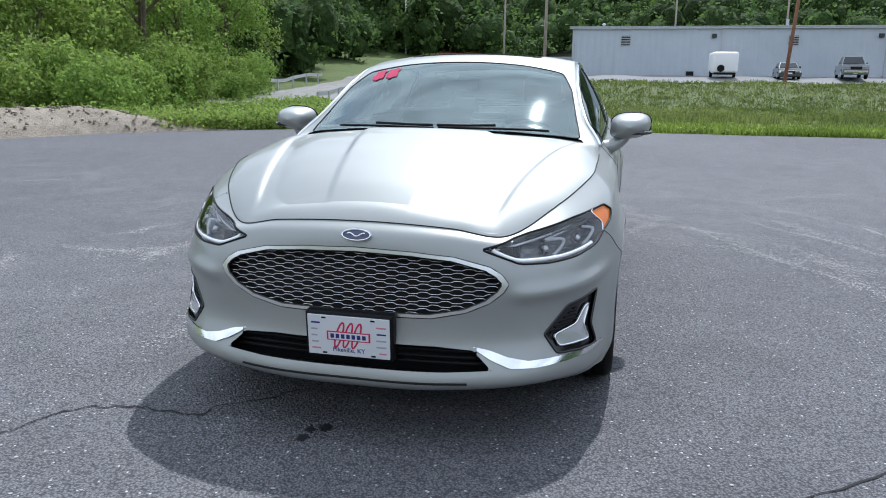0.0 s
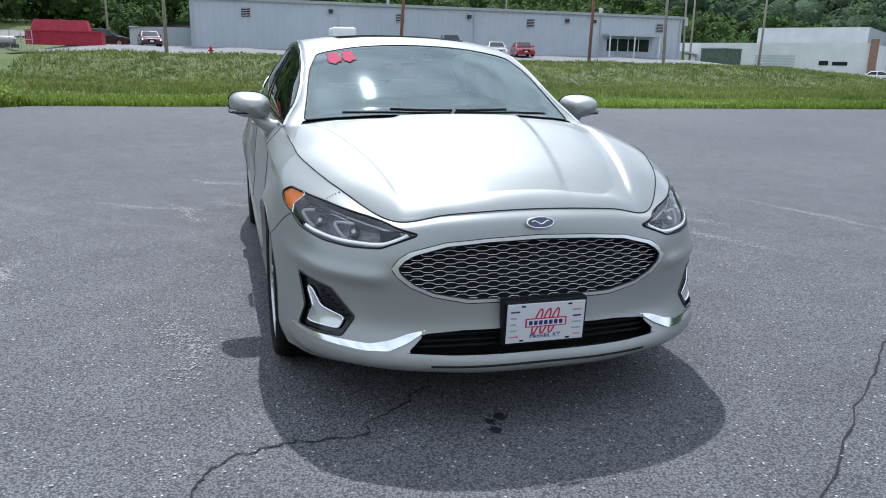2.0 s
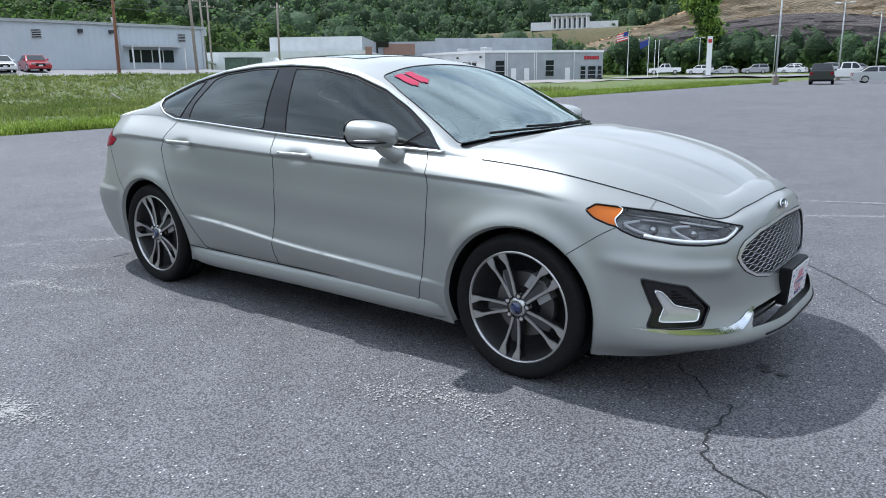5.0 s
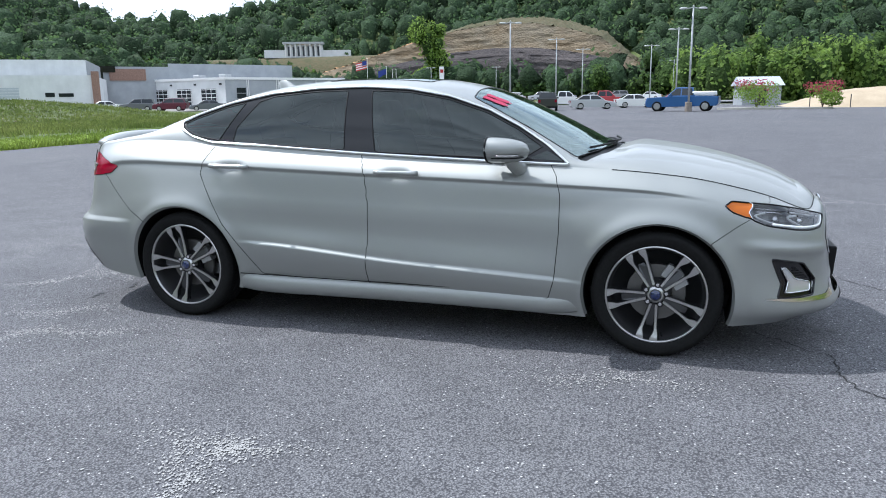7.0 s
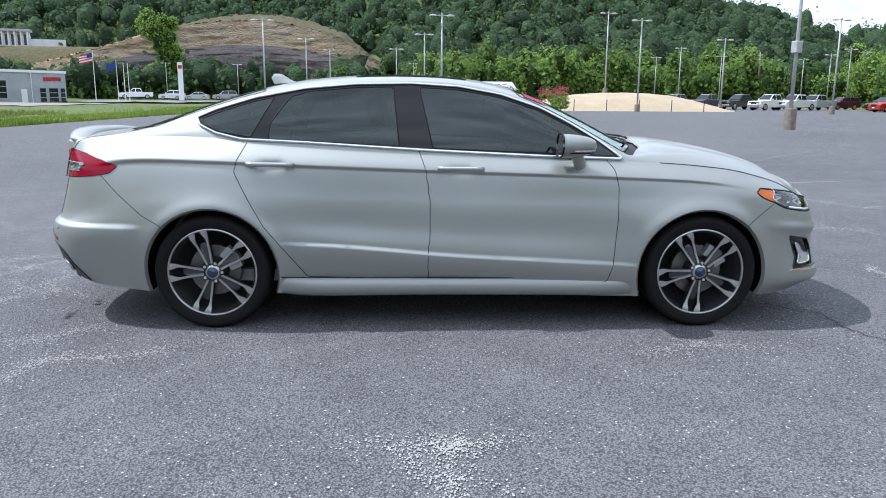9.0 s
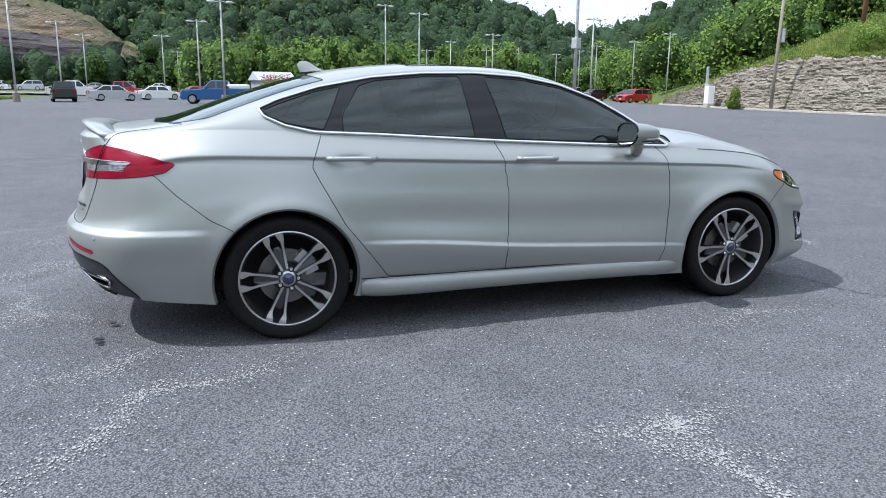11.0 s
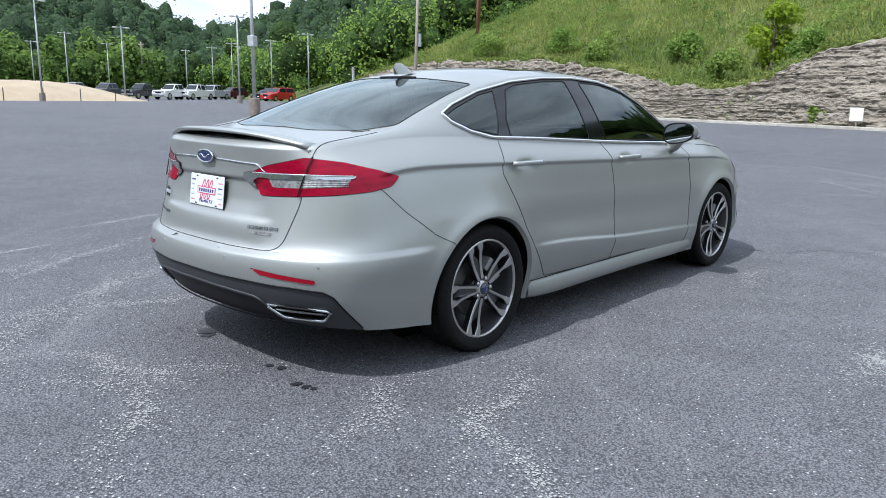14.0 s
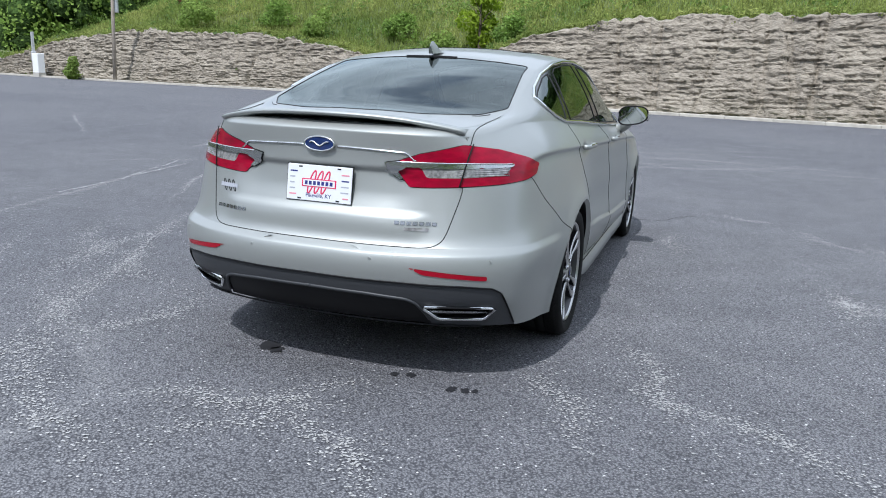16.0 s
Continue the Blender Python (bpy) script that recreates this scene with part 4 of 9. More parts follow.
CREASE = [(2.275, 0, .745), (2.255, .35, .735), (2.19, .55, .72), (2.04, .72, .75), (1.79, .842, .805), (1.425, .885, .86), (.9, .886, .885), (0, .892, .915),
          (-.9, .884, .945), (-1.425, .876, .965), (-1.9, .828, .965), (-2.19, .735, .92), (-2.34, .55, .90), (-2.415, .30, .90), (-2.435, 0, .90)]
BELT = [(2.225, 0, .79), (2.21, .33, .776), (2.15, .515, .748), (1.94, .675, .835), (1.71, .768, .90), (1.425, .80, .945), (.97, .80, .975), (0, .815, 1.012),
        (-.9, .802, 1.055), (-1.425, .765, 1.095), (-1.9, .70, 1.095), (-2.2, .63, 1.06), (-2.35, .50, 1.055), (-2.42, .30, 1.058), (-2.435, 0, 1.06)]
# middle of each cross line over the top, its place along the car
SPINE_X = [2.07, 2.065, 2.045, 1.96, 1.76, 1.47, .97, 0, -.9, -1.425, -1.88, -2.09, -2.22, -2.27, -2.28]
# heights along the middle of bonnet, windscreen, roof, rear window and boot lid: (x, z)
SPINE_Z = [(2.225, .79), (2.15, .838), (2.06, .885), (1.84, .963), (1.64, 1.012), (1.43, 1.046), (1.26, 1.060), (1.17, 1.046), (1.08, 1.066), (.93, 1.143), (.75, 1.232), (.57, 1.314),
           (.38, 1.386), (.22, 1.428), (.04, 1.456), (-.32, 1.474), (-.68, 1.464), (-1.0, 1.430), (-1.41, 1.333), (-1.7, 1.236), (-1.86, 1.178), (-1.95, 1.148), (-2.12, 1.118), (-2.3, 1.098),
           (-2.37, 1.086), (-2.435, 1.06)]
# the shoulder rail: bonnet edge, windscreen pillar, roof rail, rear pillar: (x, y, z)
RAIL = [(2.225, .0, .79), (2.20, .18, .796), (2.12, .34, .82), (1.9, .46, .912), (1.64, .53, .978), (1.36, .60, 1.018), (1.14, .68, 1.012), (1.0, .722, 1.005), (.9, .708, 1.058), (.7, .672, 1.172), (.5, .645, 1.272),
        (.25, .622, 1.362), (0, .608, 1.408), (-.28, .602, 1.424), (-.6, .600, 1.418), (-.9, .598, 1.392), (-1.2, .602, 1.335), (-1.45, .615, 1.262), (-1.62, .626, 1.205), (-1.8, .625, 1.145),
        (-2.0, .59, 1.105), (-2.2, .53, 1.082), (-2.36, .36, 1.075), (-2.42, .18, 1.064), (-2.435, 0, 1.06)]

NU, NS, NT1, NT2 = 620, 120, 44, 52
ROWS = [np.array(r, float) for r in (SILL, LIP, WAIST, FLANK, CREASE, BELT)]
KU = np.concatenate([[0], np.cumsum(np.linalg.norm(np.diff(ROWS[3], axis=0), axis=1))])
SU = np.linspace(0, KU[-1], NU)


def along(row):
    P = np.asarray(row, float)
    # mirror a station beyond each end so that nose and tail stay smooth across the middle
    k = np.concatenate([[-KU[1]], KU, [2 * KU[-1] - KU[-2]]])
    flip = np.array([1, -1, 1])
    Q = np.vstack([P[1] * flip, P, P[-2] * flip])
    return hermite(k, Q, SU)


lines = np.stack([along(r) for r in ROWS])                       # 6 x NU x 3
KV = np.array([0, .19, .33, .47, .62, .76])
side = hermite(KV, lines, np.linspace(0, KV[-1], NS))            # NS x NU x 3
belt = side[-1]
sx = hermite(KU, np.array(SPINE_X)[:, None], SU)[:, 0]
sz_k = np.array(SPINE_Z)[::-1]
spine_z = lambda x: hermite(sz_k[:, 0], sz_k[:, 1:2], x)[:, 0]
rl = np.array(RAIL)[::-1]
rail_x = 0.55 * sx + 0.45 * belt[:, 0]
rail_yz = hermite(rl[:, 0], rl[:, 1:], rail_x)
rail_y = np.minimum(rail_yz[:, 0], belt[:, 1] * 0.93)
mid_z = spine_z(rail_x)
rail = np.column_stack([rail_x, rail_y, mid_z + (rail_yz[:, 1] - mid_z) * (rail_y / (rail_yz[:, 0] + 1e-6))**2])
spine = np.column_stack([sx, np.zeros(NU), spine_z(sx)])
t1 = np.linspace(0, 1, NT1)[1:, None, None]
lower = belt[None] * (1 - t1) + rail[None] * t1
bulge = 4 * t1[..., 0] * (1 - t1[..., 0])
cabin = np.clip((rail[:, 2] - belt[:, 2] - .06) / .2, 0, 1)[None]
lower[..., 1] += bulge * (0.012 + 0.012 * cabin)
lower[..., 2] += bulge * 0.012 * (1 - cabin)
t2 = np.linspace(0, 1, NT2)[1:, None]
ty = (1 - t2)
upper = np.empty((NT2 - 1, NU, 3))
upper[..., 0] = spine[None, :, 0] + (rail[:, 0] - spine[:, 0])[None] * ty**2
upper[..., 1] = rail[None, :, 1] * ty
base_z = spine_z(upper[..., 0].ravel()).reshape(upper.shape[:2])
edge = (rail[:, 2] - spine_z(rail[:, 0]))[None]
upper[..., 2] = base_z + edge * ty**2.3
body = np.concatenate([side, lower, upper])                      # rows x NU x 3
NV = body.shape[0]


def step(a, b, x):
    u = np.clip((x - a) / (b - a), 0, 1)
    return u * u * (3 - 2 * u)


# pressed lines: bonnet dome, flank crease, door scallop, bumper steps
X, Y, Z = body[..., 0], body[..., 1], body[..., 2]
top = np.zeros(NV, bool)
top[NS + 4:] = True
on_hood = top[:, None] * step(1.12, 1.3, X) * step(2.21, 2.02, X)
dome = .165 + .15 * np.clip((2.12 - X) / .95, 0, 1)
body[..., 2] += on_hood * .010 * step(dome + .016, dome - .016, Y)
outer = .46 + .21 * np.clip((2.08 - X) / .9, 0, 1)
body[..., 2] -= on_hood * .012 * np.exp(-(np.clip(outer - Y, 0, None) / .07)**2 - (np.clip(Y - outer, 0, None) / .022)**2)
zc = lines[4][None, :, 2]
flank = (~top)[:, None] * step(-2.15, -1.9, X) * step(1.75, 1.3, X)
body[..., 1] -= flank * .017 * np.clip((zc + .004 - Z) / .016, 0, 1) * step(zc - .26, zc - .03, Z)
zl = lines[1][None, :, 2]
door = (~top)[:, None] * step(-1.08, -.84, X) * step(1.2, .7, X)
body[..., 1] += door * .016 * np.clip((zl + .010 - Z) / .014, 0, 1) * step(zl - .22, zl - .03, Z)
# cups behind the door handles
for hx, hz_ in ((.005, .926), (-1.07, .946)):
    body[..., 1] -= (~top)[:, None] * .017 * np.exp(-((X - hx) / .075)**4 - ((Z - hz_) / .026)**2)
tail_zone = (~top)[:, None] * step(-1.75, -1.95, X)
shelf = np.clip((.612 - Z) / .026, 0, 1) * step(.40, .56, Z)
body[..., 0] -= tail_zone * .020 * shelf * step(.86, .62, Y)
body[..., 1] += tail_zone * .013 * shelf * step(.60, .80, Y)
body[..., 0] += (~top)[:, None] * step(-2.2, -2.3, X) * .016 * np.clip((.918 - Z) / .02, 0, 1) * step(.70, .82, Z) * step(.46, .30, Y)
boot = (~top)[:, None] * step(-2.2, -2.3, X) * step(.50, .40, Y)
body[..., 0] -= boot * .010 * np.clip((.742 - Z) / .014, 0, 1) * step(.61, .70, Z)
arch = (~top)[:, None]
for ax in (1.425, -1.425):
    rr = np.hypot(X - ax, Z - .325)
    body[..., 1] += arch * .011 * np.exp(-((rr - .392) / .045)**2)
nose = (~top)[:, None] * step(1.75, 2.0, X)
body[..., 1] += nose * .012 * np.exp(-((Z - .555 - .1 * (2.3 - X)) / .03)**2) * step(.5, .62, Y)
body[..., 0] += nose * .010 * np.exp(-((Z - .555 - .1 * (2.3 - X)) / .03)**2) * step(.5, .62, Y)
body[:, 0, 1] = 0
body[:, -1, 1] = 0
body[-1, :, 1] = 0

VERT = body.reshape(-1, 3).copy()
ii, jj = np.meshgrid(np.arange(NV - 1), np.arange(NU - 1), indexing="ij")
a = (ii * NU + jj).ravel()
FACE = np.column_stack([a, a + 1, a + NU + 1, a + NU])           # outward on the +y half
FROW = ii.ravel()


def face_mid():
    return VERT[FACE].mean(1)


def vert_normals():
    p = VERT[FACE]
    n = np.cross(p[:, 2] - p[:, 0], p[:, 3] - p[:, 1])
    out = np.zeros_like(VERT)
    for k in range(4):
        np.add.at(out, FACE[:, k], n)
    return out / (np.linalg.norm(out, axis=1)[:, None] + 1e-12)


def inside(poly, p):
    x, y = p[:, 0], p[:, 1]
    r = np.zeros(len(p), bool)
    n = len(poly)
    for i in range(n):
        (x0, y0), (x1, y1) = poly[i], poly[(i + 1) % n]
        if y0 == y1:
            continue
        r ^= ((y0 > y) != (y1 > y)) & (x < (x1 - x0) * (y - y0) / (y1 - y0) + x0)
    return r


def rounded(poly, n=6):
    """The outline of a polygon as a closed smooth curve that keeps near its corners."""
    P = np.array(poly, float)
    m = len(P)
    out = []
    for i in range(m):
        p, c, q = P[i - 1], P[i], P[(i + 1) % m]
        a1, b1 = c + (p - c) * min(.3, .03 / (np.linalg.norm(p - c) + 1e-9)), c + (q - c) * min(.3, .03 / (np.linalg.norm(q - c) + 1e-9))
        for k in range(n + 1):
            u = k / n
            out.append(a1 * (1 - u)**2 + 2 * c * u * (1 - u) + b1 * u * u)
    return np.array(out)


REGION = np.zeros(len(FACE), int)
NAMES = ["none"]


def region(name, poly, e1, e2, rows=(0, 10000), keep=None, snap=True, only=None):
    """Marks the faces that lie within an outline seen along e1 x e2, and draws their edge onto the outline."""
    e1, e2 = np.array(e1, float), np.array(e2, float)
    view = np.cross(e1, e2)
    nrm = vert_normals()
    mid = face_mid()
    p = np.column_stack([mid @ e1, mid @ e2])
    hit = inside([tuple(q) for q in poly], p) & (FROW >= rows[0]) & (FROW < rows[1])
    fn = nrm[FACE].mean(1)
    hit &= np.abs(fn @ view) > .05
    if keep is not None:
        hit &= keep(mid)
    if only is not None:
        hit &= np.isin(REGION, [NAMES.index(o) for o in only])
    NAMES.append(name)
    REGION[hit] = len(NAMES) - 1
    if snap:
        inn = np.zeros(len(VERT), bool)
        inn[FACE[hit].ravel()] = True
        out = np.zeros(len(VERT), bool)
        out[FACE[~hit].ravel()] = True
        idx = np.where(inn & out)[0]
        q = np.column_stack([VERT[idx] @ e1, VERT[idx] @ e2])
        best, bd = q.copy(), np.full(len(q), 9e9)
        m = len(poly)
        for i in range(m):
            s0, s1 = np.array(poly[i], float), np.array(poly[(i + 1) % m], float)
            d = s1 - s0
            u = np.clip(((q - s0) @ d) / (d @ d + 1e-12), 0, 1)
            c = s0 + u[:, None] * d
            dist = np.linalg.norm(q - c, axis=1)
            w = dist < bd
            best[w], bd[w] = c[w], dist[w]
        ok = bd < .014
        mv = (best - q)[:, :1] * e1 + (best - q)[:, 1:] * e2
        den = nrm[idx] @ view
        den = np.where(np.abs(den) < .25, np.sign(den) * .25, den)
        mv = mv - ((np.sum(nrm[idx] * mv, axis=1)) / den)[:, None] * view
        fixed = (np.abs(VERT[idx, 1]) < 1e-6)
        mv[fixed, 1] = 0
        VERT[idx[ok]] += mv[ok]
    return hit


def boundary(names):
    """Edge loops, as ordered point lists, round the faces of the named regions."""
    ids = [i for i, n in enumerate(NAMES) if n in names]
    sel = FACE[np.isin(REGION, ids)]
    e = np.concatenate([sel[:, [0, 1]], sel[:, [1, 2]], sel[:, [2, 3]], sel[:, [3, 0]]])
    key = np.sort(e, axis=1)
    _, inv, cnt = np.unique(key, axis=0, return_inverse=True, return_counts=True)
    b = e[cnt[inv.ravel()] == 1]
    nxt = {}
    for p, q in b:
        nxt.setdefault(int(p), []).append(int(q))
    loops = []
    while nxt:
        s = next(iter(nxt))
        loop = [s]
        c = s
        while c in nxt:
            q = nxt[c].pop()
            if not nxt[c]:
                del nxt[c]
            if q == s:
                break
            loop.append(q)
            c = q
        loops.append(loop)
    return loops
XZ = ((1, 0, 0), (0, 0, 1))
YZ = ((0, 1, 0), (0, 0, 1))
XY = ((1, 0, 0), (0, 1, 0))
DF = ((-.6, .8, 0), (0, 0, 1))       # seen from ahead and aside
DR = ((.6, .8, 0), (0, 0, 1))        # seen from behind and aside


def circle(cx, cz, r, n=72):
    return [(cx + r * math.cos(2 * math.pi * k / n), cz + r * math.sin(2 * math.pi * k / n)) for k in range(n)]


# panels by their shut lines, seen from the side: (x, z)
region("front_bumper", [(1.66, -1), (1.66, .60), (1.80, .70), (1.95, .79), (1.97, 2.0), (3, 2.0), (3, -1)], *XZ, rows=(0, NS - 1))
region("rear_bumper", [(-1.68, -1), (-1.68, .60), (-1.80, .66), (-1.95, .78), (-2.05, .88), (-2.3, .88), (-2.3, .61), (-3, .61), (-3, -1)], *XZ, rows=(0, NS - 1))
region("front_door", [(.87, .275), (.90, .38), (.92, .64), (.92, .83), (.895, .93), (.845, 1.0), (-.235, 1.04), (-.19, .92), (-.17, .76), (-.17, .56), (-.18, .29)], *XZ, rows=(0, NS + 2))
region("rear_door", [(-.185, .29), (-.175, .56), (-.175, .76), (-.195, .92), (-.24, 1.04), (-1.21, 1.085), (-1.265, .97), (-1.28, .91), (-1.24, .83), (-1.12, .61), (-.96, .41), (-.88, .305)], *XZ, rows=(0, NS + 2))
region("hood", [(2.3, -1), (2.3, .9), (1.16, .9), (1.16, -1)], *XY, rows=(NS - 1, NV), snap=False)
region("windscreen", rounded([(1.135, -.3), (1.13, .0), (1.115, .25), (1.07, .5), (.985, .705), (.78, .665), (.56, .628), (.37, .565), (.345, .35), (.335, 0), (.335, -.3)]), *XY, rows=(NS + 6, NV))
region("screen_clear", rounded([(1.085, -.3), (1.08, .0), (1.065, .25), (1.02, .48), (.945, .655), (.78, .628), (.58, .594), (.412, .535), (.385, .33), (.37, .10), (.37, -.3)]), *XY, rows=(NS + 6, NV), only=["windscreen"])
region("cowl", [(1.17, -.3), (1.165, .25), (1.13, .5), (1.03, .73), (.98, .71), (1.07, .5), (1.115, .25), (1.13, .0), (1.13, -.3)], *XY, rows=(NS + 6, NV), only=["none", "hood"])
region("sunroof", rounded([(.06, -.3), (.06, .40), (-.62, .40), (-.62, -.3)]), *XY, rows=(NS + 6, NV))
region("rear_window", rounded([(-1.185, -.3), (-1.185, .30), (-1.165, .46), (-1.145, .545), (-1.3, .553), (-1.55, .585), (-1.78, .612), (-1.94, .52), (-2.045, .30), (-2.075, .0), (-2.075, -.3)]), *XY, rows=(NS + 6, NV))
region("boot_lid", [(-2.09, -.3), (-2.09, .0), (-2.06, .30), (-1.955, .53), (-1.82, .625), (-2.0, .605), (-2.18, .59), (-2.6, .58), (-2.6, -.3)], *XY, rows=(NS - 1, NV), only=["none"])
region("boot_lid", [(-.1, .61), (.46, .61), (.50, .614), (.525, .625), (.542, .643), (.553, .67), (.585, .8), (.60, .9), (.60, 1.3), (-.1, 1.3)], *YZ, rows=(0, NV), keep=lambda m: m[:, 0] < -2.05)
# side glass: (x, z)
region("window_band", [(.955, .985), (.82, 1.085), (.66, 1.182), (.48, 1.272), (.25, 1.348), (0, 1.392), (-.28, 1.408), (-.6, 1.402), (-.9, 1.375), (-1.2, 1.318), (-1.42, 1.25), (-1.525, 1.205), (-1.5, 1.165), (-1.40, 1.12), (-1.25, 1.087), (-.9, 1.072), (-.2, 1.032), (.5, 1.0)], *XZ, rows=(NS - 10, NV))
region("front_glass", [(.70, 1.012), (.80, 1.075), (.66, 1.165), (.48, 1.255), (.25, 1.331), (0, 1.375), (-.232, 1.388), (-.153, 1.043)], *XZ, rows=(NS - 10, NV), only=["window_band"])
region("sail_glass", [(.92, 1.005), (.83, 1.058), (.735, 1.016)], *XZ, rows=(NS - 10, NV), only=["window_band"])
region("rear_glass", [(-.345, 1.053), (-.385, 1.39), (-.6, 1.385), (-.88, 1.36), (-.98, 1.33), (-1.09, 1.18), (-1.10, 1.088), (-.9, 1.082)], *XZ, rows=(NS - 10, NV), only=["window_band"])
region("quarter_glass", [(-1.2, 1.10), (-1.08, 1.325), (-1.2, 1.302), (-1.41, 1.235), (-1.50, 1.20), (-1.475, 1.168), (-1.38, 1.13)], *XZ, rows=(NS - 10, NV), only=["window_band"])
# wheel openings
region("cut", circle(1.425, .325, .382), *XZ, rows=(0, NS))
region("cut", circle(-1.425, .325, .385), *XZ, rows=(0, NS))
GRILLE_RIM = [(-.2, .474), (0, .474), (.28, .477), (.40, .500), (.48, .535), (.525, .572), (.541, .600), (.515, .632), (.475, .656), (.35, .688), (.2, .700), (0, .706), (-.2, .706)]
GRILLE = [(-.2, .492), (0, .492), (.27, .495), (.39, .516), (.455, .545), (.495, .577), (.508, .600), (.485, .622), (.45, .640), (.34, .669), (.2, .681), (0, .686), (-.2, .686)]
GRILLE = [(a1 + .6 * (b1 - a1), a2 + .6 * (b2 - a2)) for (a1, a2), (b1, b2) in zip(GRILLE_RIM, GRILLE)]
ahead = lambda m: m[:, 0] > 2.0
region("grille_frame", GRILLE_RIM, *YZ, rows=(0, NS), keep=ahead)
region("cut", GRILLE, *YZ, rows=(0, NS), keep=ahead)
region("cut", [(-.1, .298), (.35, .300), (.50, .305), (.43, .368), (.30, .380), (-.1, .383)], *YZ, rows=(0, NS), keep=ahead)
# lamps that wrap the corners, seen along a diagonal
HEADLIGHT = [(-.345, .80), (-.387, .822), (-.595, .795), (-.785, .76), (-.993, .714), (-.868, .665), (-.76, .664), (-.641, .675), (-.505, .70), (-.366, .77)]
region("headlight", HEADLIGHT, *DF, keep=lambda m: m[:, 0] > 1.6)
region("amber_lens", [(-.30, .85), (-.48, .83), (-.48, .80), (-.437, .765), (-.449, .72), (-.45, .68), (-.30, .76)], *DF, keep=lambda m: m[:, 0] > 1.6, only=["headlight"])
region("fog_surround", [(-.512, .537), (-.684, .506), (-.785, .413), (-.742, .343), (-.528, .338), (-.556, .413)], *DF, rows=(0, NS), keep=lambda m: m[:, 0] > 1.8)
region("fog_lens", [(-.559, .492), (-.589, .485), (-.636, .43), (-.745, .405), (-.725, .365), (-.571, .365), (-.596, .42)], *DF, rows=(0, NS), keep=lambda m: m[:, 0] > 1.8, only=["fog_surround"])
region("chrome_blade", [(-.46, .335), (-.53, .338), (-.75, .333), (-.86, .330), (-.93, .345), (-.985, .368), (-1.045, .382), (-1.02, .360), (-.985, .335), (-.93, .309), (-.84, .306), (-.6, .320)], *DF, rows=(0, NS), keep=lambda m: m[:, 0] > 1.8)
behind = lambda m: m[:, 0] < -1.9
region("tail_light", [(-1.222, .930), (-1.092, .980), (-.918, 1.019), (-.748, 1.0), (-.60, .965), (-.52, .935), (-.549, .894), (-.62, .878), (-.754, .865), (-.955, .852), (-1.128, .845), (-1.194, .895)], *DR, keep=behind)
region("tail_chrome", [(-1.24, .935), (-1.18, .948), (-.918, .948), (-.69, .941), (-.70, .931), (-.93, .927), (-1.14, .925), (-1.172, .910), (-1.132, .85), (-1.14, .835), (-1.23, .89)], *DR, keep=behind, only=["tail_light"])
region("tail_clear", [(-1.085, .922), (-.93, .924), (-.705, .929), (-.735, .905), (-.78, .897), (-.93, .888), (-1.065, .885)], *DR, keep=behind, only=["tail_light"])
region("valance", [(-1.6, .2), (-1.6, .474), (-1.2, .472), (-.95, .464), (-.81, .450), (-.765, .425), (-.67, .28), (-.62, .2)], *DR, rows=(0, NS), keep=lambda m: m[:, 0] < -1.8)
region("diffuser", [(-.1, .1), (-.1, .412), (.25, .408), (.42, .395), (.455, .378), (.485, .325), (.53, .1)], *YZ, rows=(0, NS), keep=lambda m: m[:, 0] < -1.8, only=["valance"])
EXHAUST = [(.49, .372), (.735, .362), (.745, .352), (.705, .310), (.69, .305), (.54, .308), (.525, .314), (.485, .36)]
region("cut", [(.612 + (p - .612) * .94, .338 + (q - .338) * .9) for p, q in EXHAUST], *YZ, rows=(0, NS), keep=lambda m: m[:, 0] < -1.8)
region("reflector", [(-1.155, .536), (-.838, .503), (-.845, .486), (-1.10, .510)], *DR, rows=(0, NS), keep=behind)
NORM = vert_normals()
car = thing("car", "silver metallic four-door saloon parked on the asphalt", "car")


def panel(name, names, material, parent, label="", shift=0.0, mirror=True, thick=0.0, sides=(1, -1), smooth=True):
    """The faces of some regions as one mesh; sides: +1, -1 or both halves in one mesh."""
    ids = [NAMES.index(n) if n in NAMES else -1 for n in names]
    allids = [i for i, n in enumerate(NAMES) if n in names]
    f = FACE[np.isin(REGION, allids)]
    used, inv = np.unique(f, return_inverse=True)
    f = inv.reshape(f.shape)
    v = VERT[used] + NORM[used] * shift
    VV, FF = [], []
    for s in sides:
        o = sum(len(x) for x in VV)
        VV.append(v * [1, s, 1])
        FF.append((f if s == 1 else f[:, ::-1]) + o)
        if thick:
            o = sum(len(x) for x in VV)
            VV.append((v - NORM[used] * thick) * [1, s, 1])
            FF.append((f if s == -1 else f[:, ::-1]) + o)
    V2, F2 = np.vstack(VV), np.vstack(FF)
    if len(sides) == 2:
        V2, F2 = weld(V2, F2)
    me = bpy.data.meshes.new(name)
    me.from_pydata(V2.tolist(), [], F2.tolist())
    me.materials.append(material)
    me.shade_smooth()
    me.update()
    ob = new(name, me)
    ob.parent = parent
    if label:
        tagged(ob, label)
    return ob


def weld(V, F):
    key = np.round(V * 1e5).astype(np.int64)
    _, first, inv = np.unique(key, axis=0, return_index=True, return_inverse=True)
    inv = inv.ravel()
    F = inv[F]
    ok = (F[:, 0] != F[:, 2]) & (F[:, 1] != F[:, 3])
    return V[first], F[ok]


def is_grid_edge(p):
    return abs(p[1]) < 1e-5


